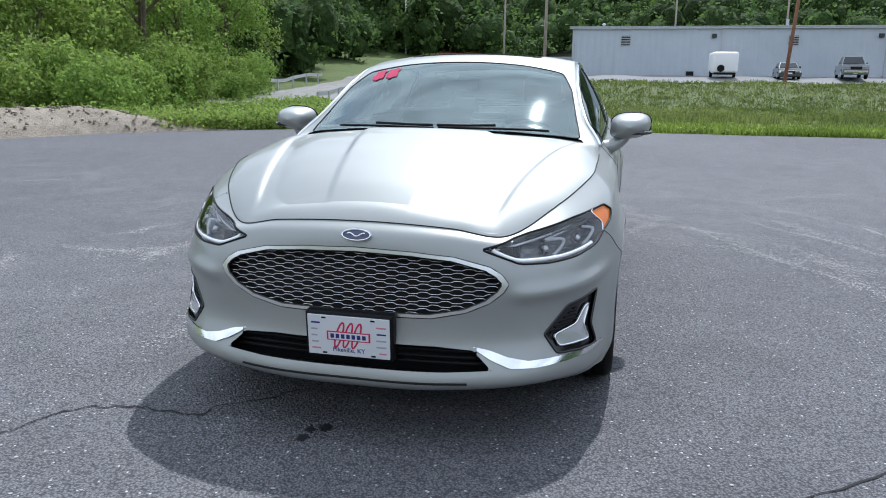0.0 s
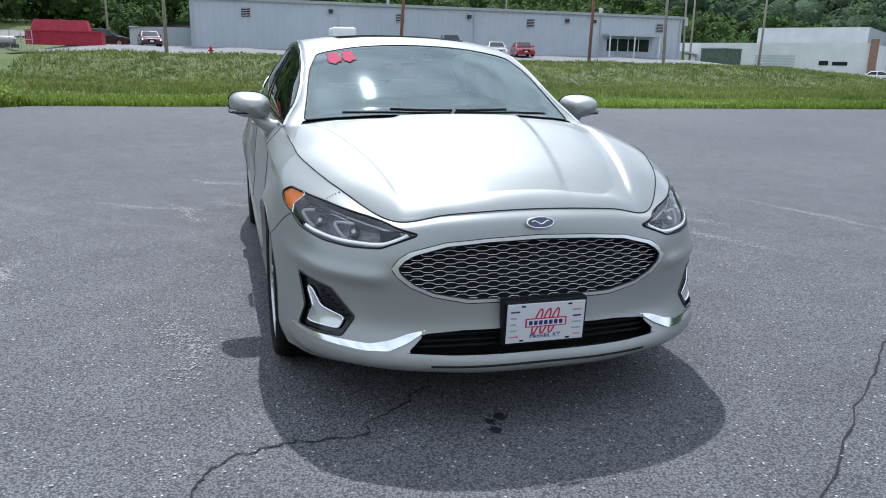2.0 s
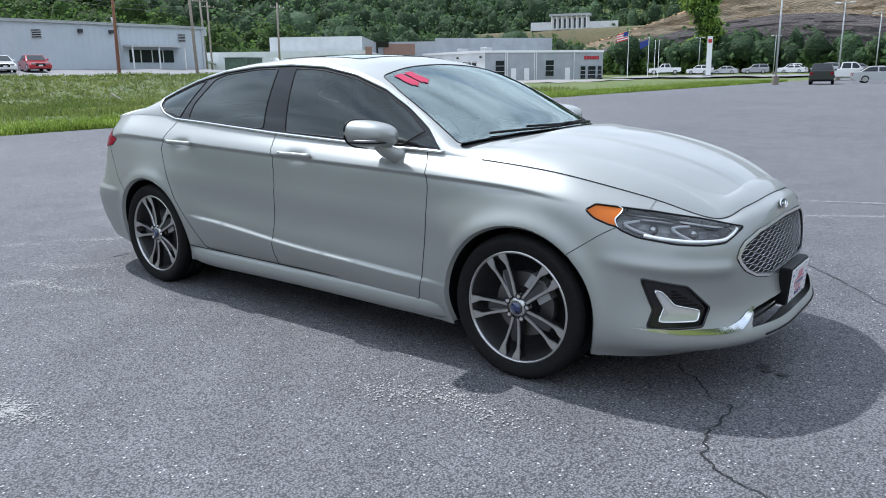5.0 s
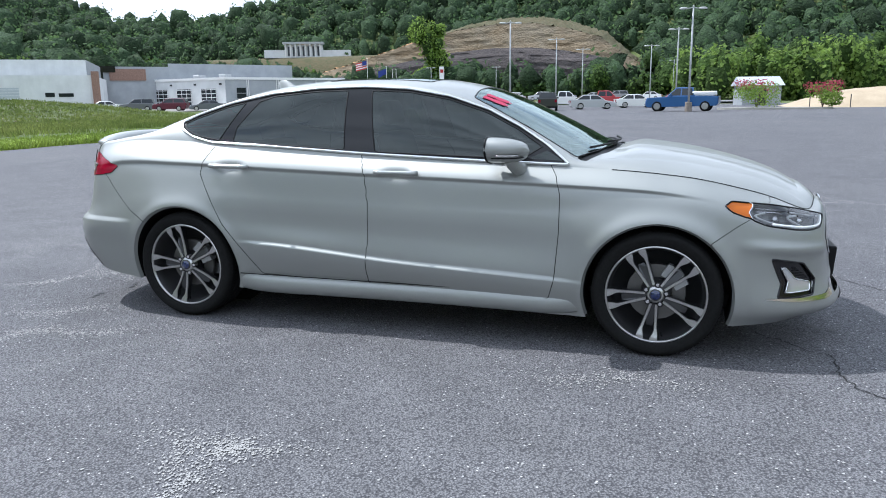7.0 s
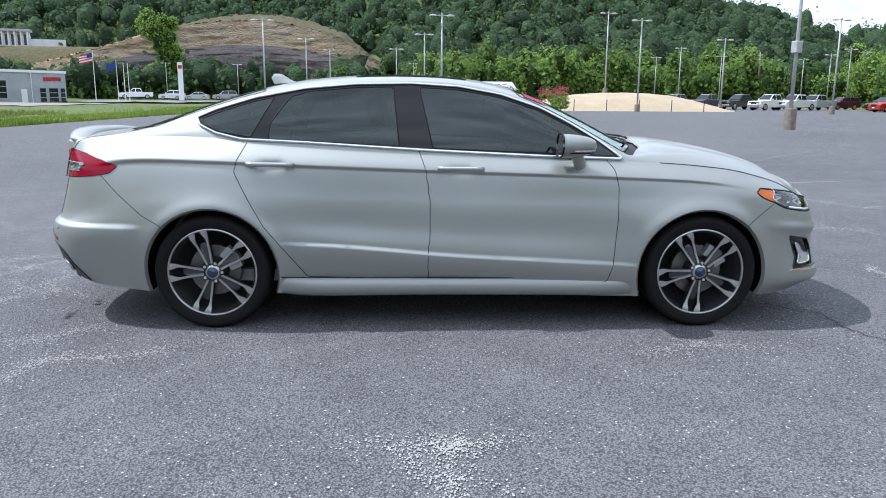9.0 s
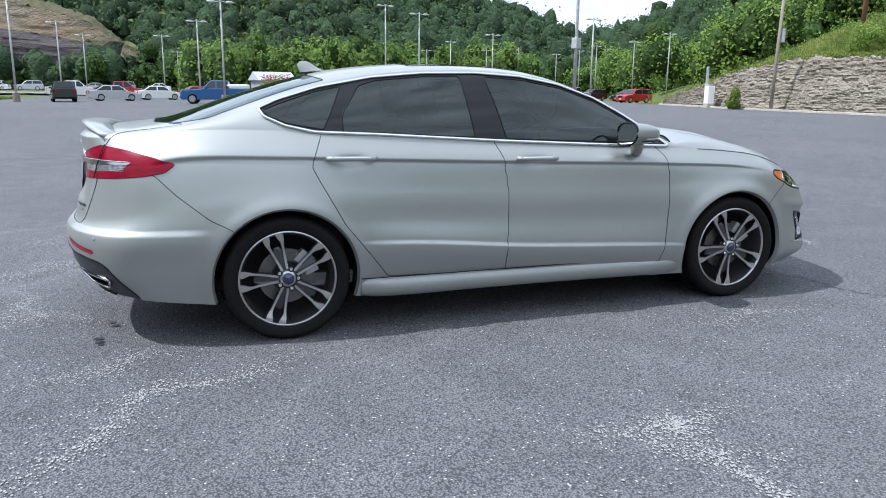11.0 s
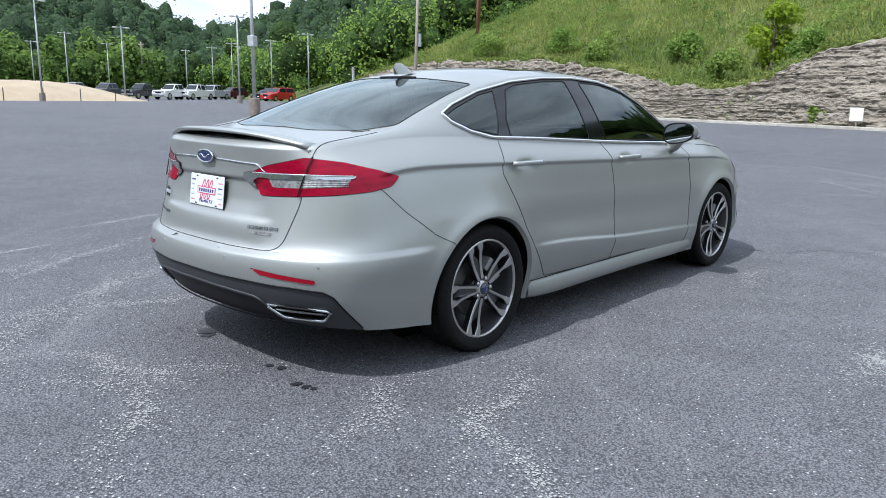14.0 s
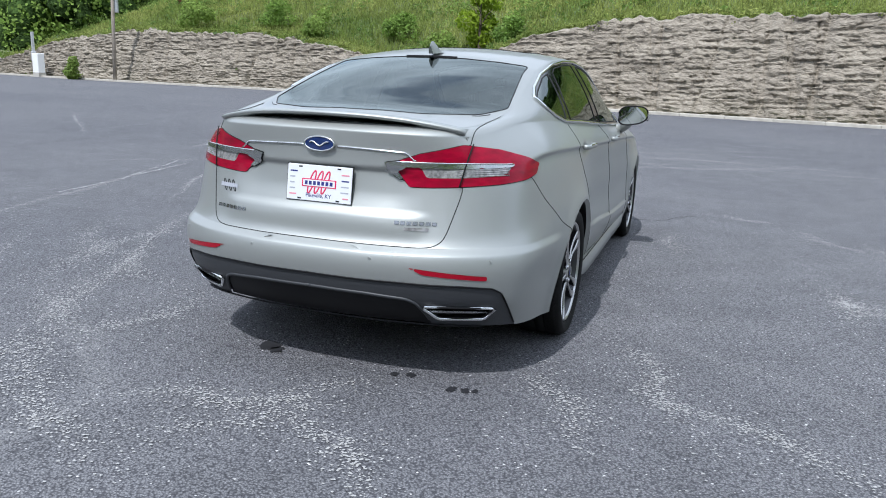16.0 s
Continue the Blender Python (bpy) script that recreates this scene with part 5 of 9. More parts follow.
def seam(names, r, material, name, parent, sides=(1, -1), lift=0.0, label="", cond=None, flatten=None):
    """A thin bar along the edge of some regions, one mesh each side of the car."""
    made = []
    for s in sides:
        geos = []
        for loop in boundary(names):
            if len(loop) < 14:
                continue
            runs, cur, last = [], [], None
            closed = True
            for k in loop:
                p = VERT[k] + NORM[k] * lift
                mid_line = is_grid_edge(VERT[k])
                passes = cond is None or cond(VERT[k])
                if passes and not mid_line:
                    if last is not None and not cur:
                        cur.append(last)
                    cur.append(p)
                else:
                    closed = False
                    if passes and cur:
                        cur.append(p)
                    if len(cur) > 2:
                        runs.append(cur)
                    cur = []
                last = p if passes and mid_line else None
            if len(cur) > 2:
                runs.append(cur)
            for c in runs:
                c = np.array(c)
                sm = c.copy()
                for _ in range(3):
                    if closed:
                        sm = (np.roll(sm, 1, 0) + 2 * sm + np.roll(sm, -1, 0)) / 4
                    else:
                        sm[1:-1] = (sm[:-2] + 2 * sm[1:-1] + sm[2:]) / 4
                made.append(part(name, tube(sm * [1, s, 1], r, 6, closed), material, parent, label, smooth=True))
    return made


body_shell = panel("body_shell", ["none"], M_PAINT, car)
front_bumper = panel("front_bumper", ["front_bumper"], M_PAINT, car)
rear_bumper = panel("rear_bumper", ["rear_bumper"], M_PAINT, car)
hood = panel("hood", ["hood"], M_PAINT, car)
boot_lid = panel("boot_lid", ["boot_lid"], M_PAINT, car)
windscreen = panel("windscreen", ["windscreen", "screen_clear"], M_GLASS, car, "slightly tinted windscreen")
panel("screen_border", ["windscreen"], M_PIANO, windscreen, "black printed border of the windscreen", shift=-.005)
panel("wiper_cowl", ["cowl"], M_BLACK, car, "black plastic wiper cowl", shift=-.008)
panel("rear_window", ["rear_window"], M_TINT, car, "dark tinted rear window")
panel("sunroof", ["sunroof"], M_TINT, car, "dark glass sunroof panel")
seam(["sunroof"], .004, M_BLACK, "sunroof_seal", car)
seam(["windscreen", "screen_clear"], .004, M_BLACK, "windscreen_seal", car, sides=(-1, 1))
seam(["rear_window"], .003, M_BLACK, "rear_window_seal", car)
doors = {}
for s in (-1, 1):
    for nm, gl in (("front_door", "front_glass"), ("rear_door", "rear_glass")):
        d = panel(nm, [nm], M_PAINT, car, sides=(s,))
        doors[nm, s] = d
        panel("window", [gl], M_TINT, d, "dark tinted side window", sides=(s,))
    panel("quarter_window", ["quarter_glass"], M_TINT, car, "dark tinted quarter window", sides=(s,))
    panel("sail_window", ["sail_glass"], M_TINT, car, "dark tinted sail window", sides=(s,))
    panel("window_frame", ["window_band"], M_PIANO, car, "gloss black window pillars", sides=(s,))
for s in (-1, 1):
    seam(["window_band", "front_glass", "sail_glass", "rear_glass", "quarter_glass"], .0085, M_CHROME, "window_trim", car, sides=(s,), lift=.005, label="bright chrome window surround")
    seam(["front_glass"], .004, M_BLACK, "window_seal", car, sides=(s,))
    seam(["rear_glass"], .004, M_BLACK, "window_seal", car, sides=(s,))
    seam(["quarter_glass"], .004, M_BLACK, "window_seal", car, sides=(s,))
    below = lambda p: p[2] < 1.06 and not (p[0] > .93) or p[2] < .97
    seam(["front_door"], .0021, M_SEAM, "door_gap", car, sides=(s,), cond=below)
    seam(["rear_door"], .0021, M_SEAM, "door_gap", car, sides=(s,), cond=lambda p: p[2] < 1.07 and p[0] < -.26)
    seam(["front_bumper"], .0018, M_SEAM, "bumper_gap", car, sides=(s,), cond=lambda p: .59 < p[2] < .76 and p[0] < 1.88)
    seam(["rear_bumper"], .0018, M_SEAM, "bumper_gap", car, sides=(s,), cond=lambda p: p[2] > .6 and p[0] > -2.1)
    seam(["hood"], .0022, M_SEAM, "hood_gap", car, sides=(s,), lift=.001, cond=lambda p: p[0] > 1.17)
    seam(["boot_lid"], .0017, M_SEAM, "boot_gap", car, sides=(s,), lift=.0008, cond=lambda p: p[0] < -1.9 and not (p[2] > 1.0 and p[1] < .5))


def lip_ring(cx, r, s):
    """Rolled edge of a wheel opening, with the dark liner behind it."""
    pts, inner = [], []
    keep = np.where((np.abs(np.hypot(VERT[:, 0] - cx, VERT[:, 2] - .325) - r) < .004) & (VERT[:, 2] > .19))[0]
    keep = keep[VERT[keep, 1] > .7]
    ang = np.arctan2(VERT[keep, 2] - .325, VERT[keep, 0] - cx)
    ang = np.where(ang < -math.pi / 2, ang + 2 * math.pi, ang)
    o = np.argsort(ang)
    k = keep[o]
    pts = VERT[k]
    for _ in range(4):
        pts[1:-1] = (pts[:-2] + 2 * pts[1:-1] + pts[2:]) / 4
    V, F = [], []
    prof = [(0, .002), (-.004, -.006), (-.012, -.018), (-.004, -.40)]
    for i, p in enumerate(pts):
        d = np.array([p[0] - cx, 0, p[2] - .325])
        d /= np.linalg.norm(d)
        for dr, dy in prof:
            q = p + d * dr + np.array([0, dy, 0])
            V.append(q * [1, s, 1])
    n = len(prof)
    for i in range(len(pts) - 1):
        for j in range(n - 1):
            q = (i * n + j, i * n + j + 1, (i + 1) * n + j + 1, (i + 1) * n + j)
            F.append(q if s > 0 else q[::-1])
    return V, F, n, pts


for s in (-1, 1):
    for cx, r in ((1.425, .382), (-1.425, .385)):
        V, F, n, pts = lip_ring(cx, r, s)
        m = len(F) // (n - 1)
        part("wheel_arch_lip", (V, [f for i, f in enumerate(F) if i % (n - 1) < 2]), M_PAINT, car, smooth=True)
        part("wheel_arch_liner", (V, [f for i, f in enumerate(F) if i % (n - 1) == 2]), M_BLACK, car, "black wheel arch liner", smooth=True)
        V, F = lathe([(.001, -.46), (.37, -.46)], 32, "y")
        part("arch_inner_wall", ([(x + cx, (.93 + y) * s, z + .33) for x, y, z in V], F), M_BLACK, car)

# underside
part("underbody", box_bm(-2.15, 2.15, -.6, .6, .2, .30, .02), M_BLACK, car, "black underbody")
part("underbody", box_bm(-.98, .98, -.84, .84, .185, .28, .02), M_BLACK, car, "black underbody")

# sill blade under the doors
for s in (-1, 1):
    xs = np.linspace(1.035, -1.03, 40)
    geos = []
    prof = [(.0, .30), (.018, .285), (.026, .24), (.02, .19), (-.02, .175), (-.12, .18)]
    V, F = [], []
    for x in xs:
        zoff = .012 * (1 - (x / 1.05)**2)
        for dy, z in prof:
            V.append((x, s * (.885 + dy * (1 - .75 * (abs(x) / 1.035)**10)), z + (z < .25) * (zoff + .03 * (abs(x) / 1.035)**10)))
    n = len(prof)
    for i in range(len(xs) - 1):
        for j in range(n - 1):
            q = (i * n + j, i * n + j + 1, (i + 1) * n + j + 1, (i + 1) * n + j)
            F.append(q if s > 0 else q[::-1])
    part("sill_blade", (V, F), M_PAINT, car, smooth=True)
    part("sill_gap", tube([(x, s * .902, .302) for x in xs], .003), M_SEAM, car)


def on_body(basis, pts, shift=0.0, s=1, rows=None, ahead_only=None):
    """Places on the body under points given in a view of it, moved out by shift."""
    e1, e2 = np.array(basis[0], float), np.array(basis[1], float)
    view = np.cross(e1, e2)
    ok = np.abs(NORM @ view) > .2
    if ahead_only is not None:
        ok &= ahead_only(VERT)
    W, N2 = VERT[ok], NORM[ok]
    U = np.column_stack([W @ e1, W @ e2])
    out = []
    for p in pts:
        d = np.hypot(U[:, 0] - p[0], U[:, 1] - p[1])
        k = int(np.argmin(d))
        mv = (p[0] - U[k, 0]) * e1 + (p[1] - U[k, 1]) * e2
        mv = mv - (N2[k] @ mv) / (N2[k] @ view) * view
        out.append((W[k] + mv + N2[k] * shift) * [1, s, 1])
    return np.array(out)


def on_patch(basis, corners, shift, s=1, n=(6, 3), where=None):
    """A four-cornered patch that follows the body."""
    c = np.array(corners, float)
    P = []
    for i in range(n[1] + 1):
        for j in range(n[0] + 1):
            u, v = j / n[0], i / n[1]
            P.append((c[0] * (1 - u) + c[1] * u) * (1 - v) + (c[3] * (1 - u) + c[2] * u) * v)
    V = on_body(basis, P, shift, s, ahead_only=where)
    V2 = on_body(basis, P, shift - .003, s, ahead_only=where)
    w = n[0] + 1
    F = [(i * w + j, i * w + j + 1, (i + 1) * w + j + 1, (i + 1) * w + j) for i in range(n[1]) for j in range(n[0])]
    return V.tolist(), F


def text_part(name, words, size, m, material, parent, label=""):
    cu = bpy.data.curves.new(name, 'FONT')
    cu.body, cu.size, cu.extrude = words, size, 0.0006
    cu.align_x, cu.align_y = 'CENTER', 'CENTER'
    tmp = new("tmp", cu)
    me = bpy.data.meshes.new_from_object(tmp.evaluated_get(bpy.context.evaluated_depsgraph_get()))
    bpy.data.objects.remove(tmp)
    me.materials.clear()
    me.materials.append(material)
    ob = new(name, me)
    ob.parent = parent
    ob.matrix_local = m
    if label:
        tagged(ob, label)
    return ob


front = lambda v: v[:, 0] > 1.5
rear = lambda v: v[:, 0] < -1.5


M_LAMPBOX = mottled(mat("lamp_housing", (.12, .125, .13), .3, .4), 25, (.05, .052, .055), (.22, .225, .23), stretch=(1, 1, 4))
M_WHITEGUIDE = mat("light_guide", (.82, .83, .84), .3, .1, Coat_Weight=1.0)


# ---- wheels ----
def make_wheel():
    w = new("wheel")
    # axis along y, outer face towards -y; origin at the hub face
    R, rim_r = .331, .254
    prof = [(rim_r, .0), (rim_r + .006, -.008), (rim_r + .022, -.016), (rim_r + .045, -.021), (R - .022, -.020), (R - .010, -.010), (R - .003, .004), (R, .022),
            (R + .001, .06), (R - .004, .061), (R - .004, .067), (R + .001, .068), (R + .001, .108), (R - .004, .109), (R - .004, .115), (R + .001, .116), (R + .001, .15), (R, .19), (R - .01, .21), (R - .04, .222), (rim_r, .215)]
    tyre = part("tyre", lathe(prof, 72, "y"), M_RUBBER, w, "black road tyre", smooth=True)
    # tread blocks on the shoulder
    V, F = [], []
    for k in range(96):
        a = 2 * math.pi * k / 96
        for da in (0, .028):
            for r_, y in ((R - .012, -.008), (R + .0015, .012), (R + .002, .05)):
                V.append((r_ * math.cos(a + da), y - .0012, r_ * math.sin(a + da)))
        o = k * 6
        F += [(o, o + 1, o + 4, o + 3), (o + 1, o + 2, o + 5, o + 4)]
    part("tread", (V, F), M_RUBBER, tyre)
    barrel = [(rim_r + .004, -.004), (rim_r - .002, -.009), (rim_r - .006, -.007), (rim_r - .009, .002), (rim_r - .022, .03), (rim_r - .03, .19), (.01, .19)]
    rim = part("rim", lathe(barrel[:4], 72, "y"), M_RIM, w, "machined alloy rim edge", smooth=True)
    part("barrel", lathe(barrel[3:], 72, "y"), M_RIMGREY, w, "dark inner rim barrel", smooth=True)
    part("brake_disc", lathe([(.02, .075), (.148, .075), (.15, .085), (.15, .1)], 48, "y"), M_DISC, w, smooth=False)
    part("brake_hat", lathe([(.001, .045), (.075, .045), (.08, .075)], 32, "y"), M_RIMDARK, w)
    for k in range(5):
        a = 2 * math.pi * k / 5
        rot = Matrix.Rotation(-a, 4, 'Y')
        # twin blades that part from the hub and flare at the rim: (radius, inner edge, outer edge)
        twin = [(.050, .006, .022), (.075, .0095, .0255), (.11, .015, .031), (.15, .022, .0375), (.180, .0265, .043), (.196, .0275, .0485), (.210, .0235, .0525), (.226, .0175, .055), (.248, .0135, .058)]
        n = len(twin)
        for sgn in (-1, 1):
            V, F = [], []
            for i, (r_, ci, co) in enumerate(twin):
                u = (r_ - .05) / .198
                y = .004 + .010 * math.sin(math.pi * min(1, u * 1.1)) - .008 * u
                a0, a1 = (ci, co) if sgn > 0 else (-co, -ci)
                V += [(r_, y + .036, a0), (r_, y + .005, a0), (r_, y, a0 + .0022), (r_, y, a1 - .0022), (r_, y + .005, a1), (r_, y + .036, a1)]
            for i in range(n - 1):
                for j in range(5):
                    F.append((i * 6 + j, i * 6 + j + 1, (i + 1) * 6 + j + 1, (i + 1) * 6 + j))
            Fm = [f for f in F if f[0] % 6 in (1, 2, 3)]
            Fd = [f for f in F if f[0] % 6 in (0, 4)]
            sp = part("spoke", moved((V, Fm), rot), M_RIM, rim)
            part("spoke_flank", moved((V, Fd), rot), M_RIMDARK, rim)
        web = [(.05, .012, -.008), (.05, .012, .008), (.15, .022, .021), (.175, .030, .014), (.175, .030, -.014), (.15, .022, -.021)]
        part("spoke_web", moved((web, [(0, 1, 2, 3, 4, 5)]), rot), M_RIMGREY, rim)
    part("hub", lathe([(.001, -.002), (.036, .0), (.046, .008), (.052, .05)], 40, "y"), M_RIM, w, smooth=True)
    cap = part("centre_cap", lathe([(.001, -.008), (.026, -.007), (.031, -.002), (.031, .004)], 32, "y"), M_RIMGREY, w, smooth=True)
    part("cap_badge", lathe([(.001, -.0095), (.024, -.0088), (.025, -.006)], 32, "y"), M_BLUEBADGE, cap, "dark blue round badge", smooth=True)
    for k in range(5):
        a = 2 * math.pi * (k + .5) / 5
        V, F = lathe([(.001, -.006), (.008, -.006), (.0105, -.002), (.0105, .02)], 6, "y")
        nut = part("wheel_nut", ([(x * 1.1 + .054 * math.cos(a), y + .004, z * 1.1 + .054 * math.sin(a)) for x, y, z in V], F), M_CHROME, w)
        V, F = lathe([(.0155, .0015), (.001, .0012)], 16, "y")
        part("nut_pocket", ([(x + .054 * math.cos(a), y - .0005, z + .054 * math.sin(a)) for x, y, z in V], F), M_RIMDARK, w)
    V, F = prism([(.085, -.055), (.155, -.07), (.175, 0), (.155, .07), (.085, .055), (.10, 0)], .03, .085)
    part("brake_caliper", ([(x, z, y) for x, y, z in V], [f[::-1] for f in F]), M_CALIPER, w, "grey brake caliper")
    part("valve", tube([(.225 * math.cos(4.1), .012, .225 * math.sin(4.1)), (.205 * math.cos(4.1), .006, .205 * math.sin(4.1))], .004), M_BLACK, w)
    return w


wheel = make_wheel()
wheel.parent = car
wheel.matrix_local = pose(1.425, -.895, .331, 0, -45, 0)
for x, y, turn, flip in ((-1.425, -.897, -36, 0), (1.425, .895, 20, 180), (-1.425, .895, 50, 180)):
    w2 = copy_thing(wheel, pose(x, y, .331, 0, 0, flip) @ pose(0, 0, 0, 0, turn, 0))
    w2.parent = car

# ---- front ----
grille = new("grille")
grille.parent = car
tagged(grille, "dark grille with bright wavy bars")


def nose_x(y, z):
    return 2.308 - .16 * (z - .6) - .12 * y * y - .25 * y**4


def span(poly, z):
    ys = []
    for (y0, z0), (y1, z1) in zip(poly, poly[1:] + poly[:1]):
        if (z0 > z) != (z1 > z):
            ys.append(y0 + (y1 - y0) * (z - z0) / (z1 - z0))
    return max(ys) if ys else 0


V, F = [], []
ny, nz = 40, 14
for i in range(nz + 1):
    z = .46 + .26 * i / nz
    for j in range(ny + 1):
        y = -.57 + 1.14 * j / ny
        V.append((nose_x(y, z) - .045, y, z))
F = [(i * (ny + 1) + j, i * (ny + 1) + j + 1, (i + 1) * (ny + 1) + j + 1, (i + 1) * (ny + 1) + j) for i in range(nz) for j in range(ny)]
part("backing", (V, F), M_SEAM, grille, "black backing")
row, z = 0, .488
while z < .692:
    w_ = span(GRILLE, z) - .004
    ys = np.arange(-w_, w_, .0035)
    ph = (ys / .078 + .5 * (row % 2)) % 1
    zz = z + .0029 * np.interp(ph, [0, .40, .54, .86, 1], [-1, -1, 1, 1, -1])
    pts = [(nose_x(y, q) - .010, y, q) for y, q in zip(ys, zz)]
    part("bar", tube(pts, .0020, 5), M_GRILLEBAR, grille, smooth=True)
    row, z = row + 1, z + .0142
panel("grille_surround", ["grille_frame"], M_SATINCHROME, grille, "satin chrome grille surround", shift=.004)
seam(["grille_frame"], .004, M_SATIN, "grille_edge", grille, cond=lambda p: p[0] > 1.9)
part("lip_line", tube(np.vstack([on_body(YZ, [(y, .262) for y in np.linspace(.42, 0, 16)], .002, 1, ahead_only=front), on_body(YZ, [(y, .262) for y in np.linspace(.03, .42, 16)], .002, -1, ahead_only=front)]), .004, 6), M_SEAM, front_bumper, smooth=True)
# lower intake
low = new("lower_intake")
low.parent = car
V, F = [], []
for i in range(9):
    z = .285 + .11 * i / 8
    for j in range(ny + 1):
        y = -.53 + 1.06 * j / ny
        V.append((2.27 - .10 * y * y - .25 * y**4, y, z))
F = [(i * (ny + 1) + j, i * (ny + 1) + j + 1, (i + 1) * (ny + 1) + j + 1, (i + 1) * (ny + 1) + j) for i in range(8) for j in range(ny)]
part("backing", (V, F), M_SEAM, low)
for z in (.312, .334, .358):
    w_ = .49 - abs(z - .30) * 1.0
    part("slat", tube([(2.315 - .10 * y * y - .25 * y**4, y, z) for y in np.linspace(-w_, w_, 30)], .006, 6), M_BLACK, low, smooth=True)
for s in (-1, 1):
    panel("chrome_blade", ["chrome_blade"], M_CHROME, front_bumper, "bright chrome bumper blade", shift=.005, sides=(s,), thick=.006)
    fog = panel("fog_surround", ["fog_surround"], M_SATIN, front_bumper, "gloss black fog lamp surround", shift=-.012, sides=(s,))
    seam(["fog_surround", "fog_lens"], .005, M_SATIN, "surround_edge", fog, sides=(s,))
    panel("fog_lamp", ["fog_lens"], M_FOG, fog, "bright fog lamp", shift=-.004, sides=(s,), thick=.006)
    seam(["fog_lens"], .004, M_CHROME, "fog_bezel", fog, sides=(s,), lift=-.003)
    c = on_body(DF, [(-.60, .395)], .0, s, ahead_only=front)[0]
    V, F = lathe([(.001, .004), (.012, .003), (.017, -.004)], 20, "x")
    part("fog_bulb", ([(p[0] + c[0], p[1] + c[1], p[2] + c[2]) for p in V], F), M_LENS, fog)
    for k in range(6):
        z = .418 + .013 * k
        pts = on_body(DF, [(a_, z + .05 * (a_ + .66)) for a_ in np.linspace(-.625 - .0 * k, -.755 + .022 * k, 12)], -.009, s, ahead_only=front)
        part("slat", tube(pts, .0032, 5), M_BLACK, fog, smooth=True)
    # head lamp: clear cover, dark bucket, two projectors, bright strips
    lamp = panel("headlight", ["headlight"], M_LENS, car, "clear headlight with dark housing", sides=(s,))
    panel("amber_lens", ["amber_lens"], M_AMBER, lamp, "amber side marker lens", sides=(s,), shift=-.003)
    panel("housing", ["headlight"], M_LAMPBOX, lamp, "black lamp housing", shift=-.045, sides=(s,))
    seam(["headlight", "amber_lens"], .0042, M_BLACK, "lamp_gasket", lamp, sides=(s,))
    seam(["amber_lens"], .003, M_CHROME, "amber_rim", lamp, sides=(s,), lift=.001)
    strip = [(-.53, .708), (-.60, .696), (-.70, .683), (-.80, .677), (-.868, .678), (-.91, .690), (-.945, .707), (-.952, .714)]
    pts = on_body(DF, strip, -.007, s, ahead_only=front)
    part("light_strip", tube(hermite(np.arange(len(pts)), pts, np.linspace(0, len(pts) - 1, 40)), .0095, 6), M_WHITEGUIDE, lamp, "pale light guide strip", smooth=True)
    pts = on_body(DF, [(-.945, .716), (-.86, .735), (-.785, .748), (-.70, .763)], -.018, s, ahead_only=front)
    part("light_strip", tube(pts, .004, 6), M_WHITEGUIDE, lamp, "pale light guide strip", smooth=True)
    pts = on_body(DF, [(-.49, .792), (-.60, .780), (-.70, .763)], -.018, s, ahead_only=front)
    part("light_strip", tube(pts, .003, 6), M_DARKCHROME, lamp, smooth=True)
    for hook in ([(-.535, .770), (-.49, .762), (-.475, .752), (-.515, .728), (-.560, .712)], [(-.735, .746), (-.675, .745), (-.655, .737), (-.685, .713), (-.725, .692)]):
        pts = on_body(DF, hook, -.022, s, ahead_only=front)
        part("projector_bezel", tube(hermite(np.arange(5), pts, np.linspace(0, 4, 20)), .0065, 6), M_WHITEGUIDE, lamp, "pale hooked lamp bezel", smooth=True)
    for a_, z in ((-.58, .738), (-.745, .718)):
        c = on_body(DF, [(a_, z)], -.030, s, ahead_only=front)[0]
        rot = Matrix.Rotation(math.atan2(.35 * s, 1), 4, 'Z')
        g = lathe([(.0, .018), (.012, .015), (.020, .006), (.023, -.006)], 24, "x")
        part("projector", moved(g, Matrix.Translation(c) @ rot), M_DARKCHROME, lamp, "round projector lens", smooth=True)
    part("reflector_fin", tube(on_body(DF, [(-.50, .78), (-.62, .772), (-.74, .748)], -.03, s, ahead_only=front), .006, 6), M_DARKCHROME, lamp, smooth=True)


def oval(name, m, rx, ry, parent):
    """Oval maker's badge: bright rim, plain blue field with a pale flourish."""
    ring = part(name, moved(tube([(rx * math.cos(t), ry * math.sin(t), 0) for t in np.linspace(0, 2 * math.pi, 48)[:-1]], .0035, 6, True), m), M_CHROME, parent, "chrome-rimmed blue oval badge", smooth=True)
    V = [(0, 0, .002)] + [(rx * math.cos(t), ry * math.sin(t), 0) for t in np.linspace(0, 2 * math.pi, 48)[:-1]]
    part("badge_field", moved((V, [(0, i, i % 47 + 1) for i in range(1, 48)]), m), M_BLUEBADGE, ring, smooth=True)
    sq = [(rx * .72 * (u - .5) * 2, ry * .28 * math.sin(u * 9), .003) for u in np.linspace(.05, .95, 24)]
    part("badge_flourish", moved(tube(sq, .0032, 5), m), M_CHROME, ring, smooth=True)
    return ring


oval("front_badge", pose(2.285, 0, .751, 90 - 22, 0, 90), .052, .020, car)
oval("rear_badge", pose(-2.447, 0, .998, 90 - 2, 0, -90), .068, .029, boot_lid)


M_PINK = mat("print_pink", (.62, .22, .28), .4)


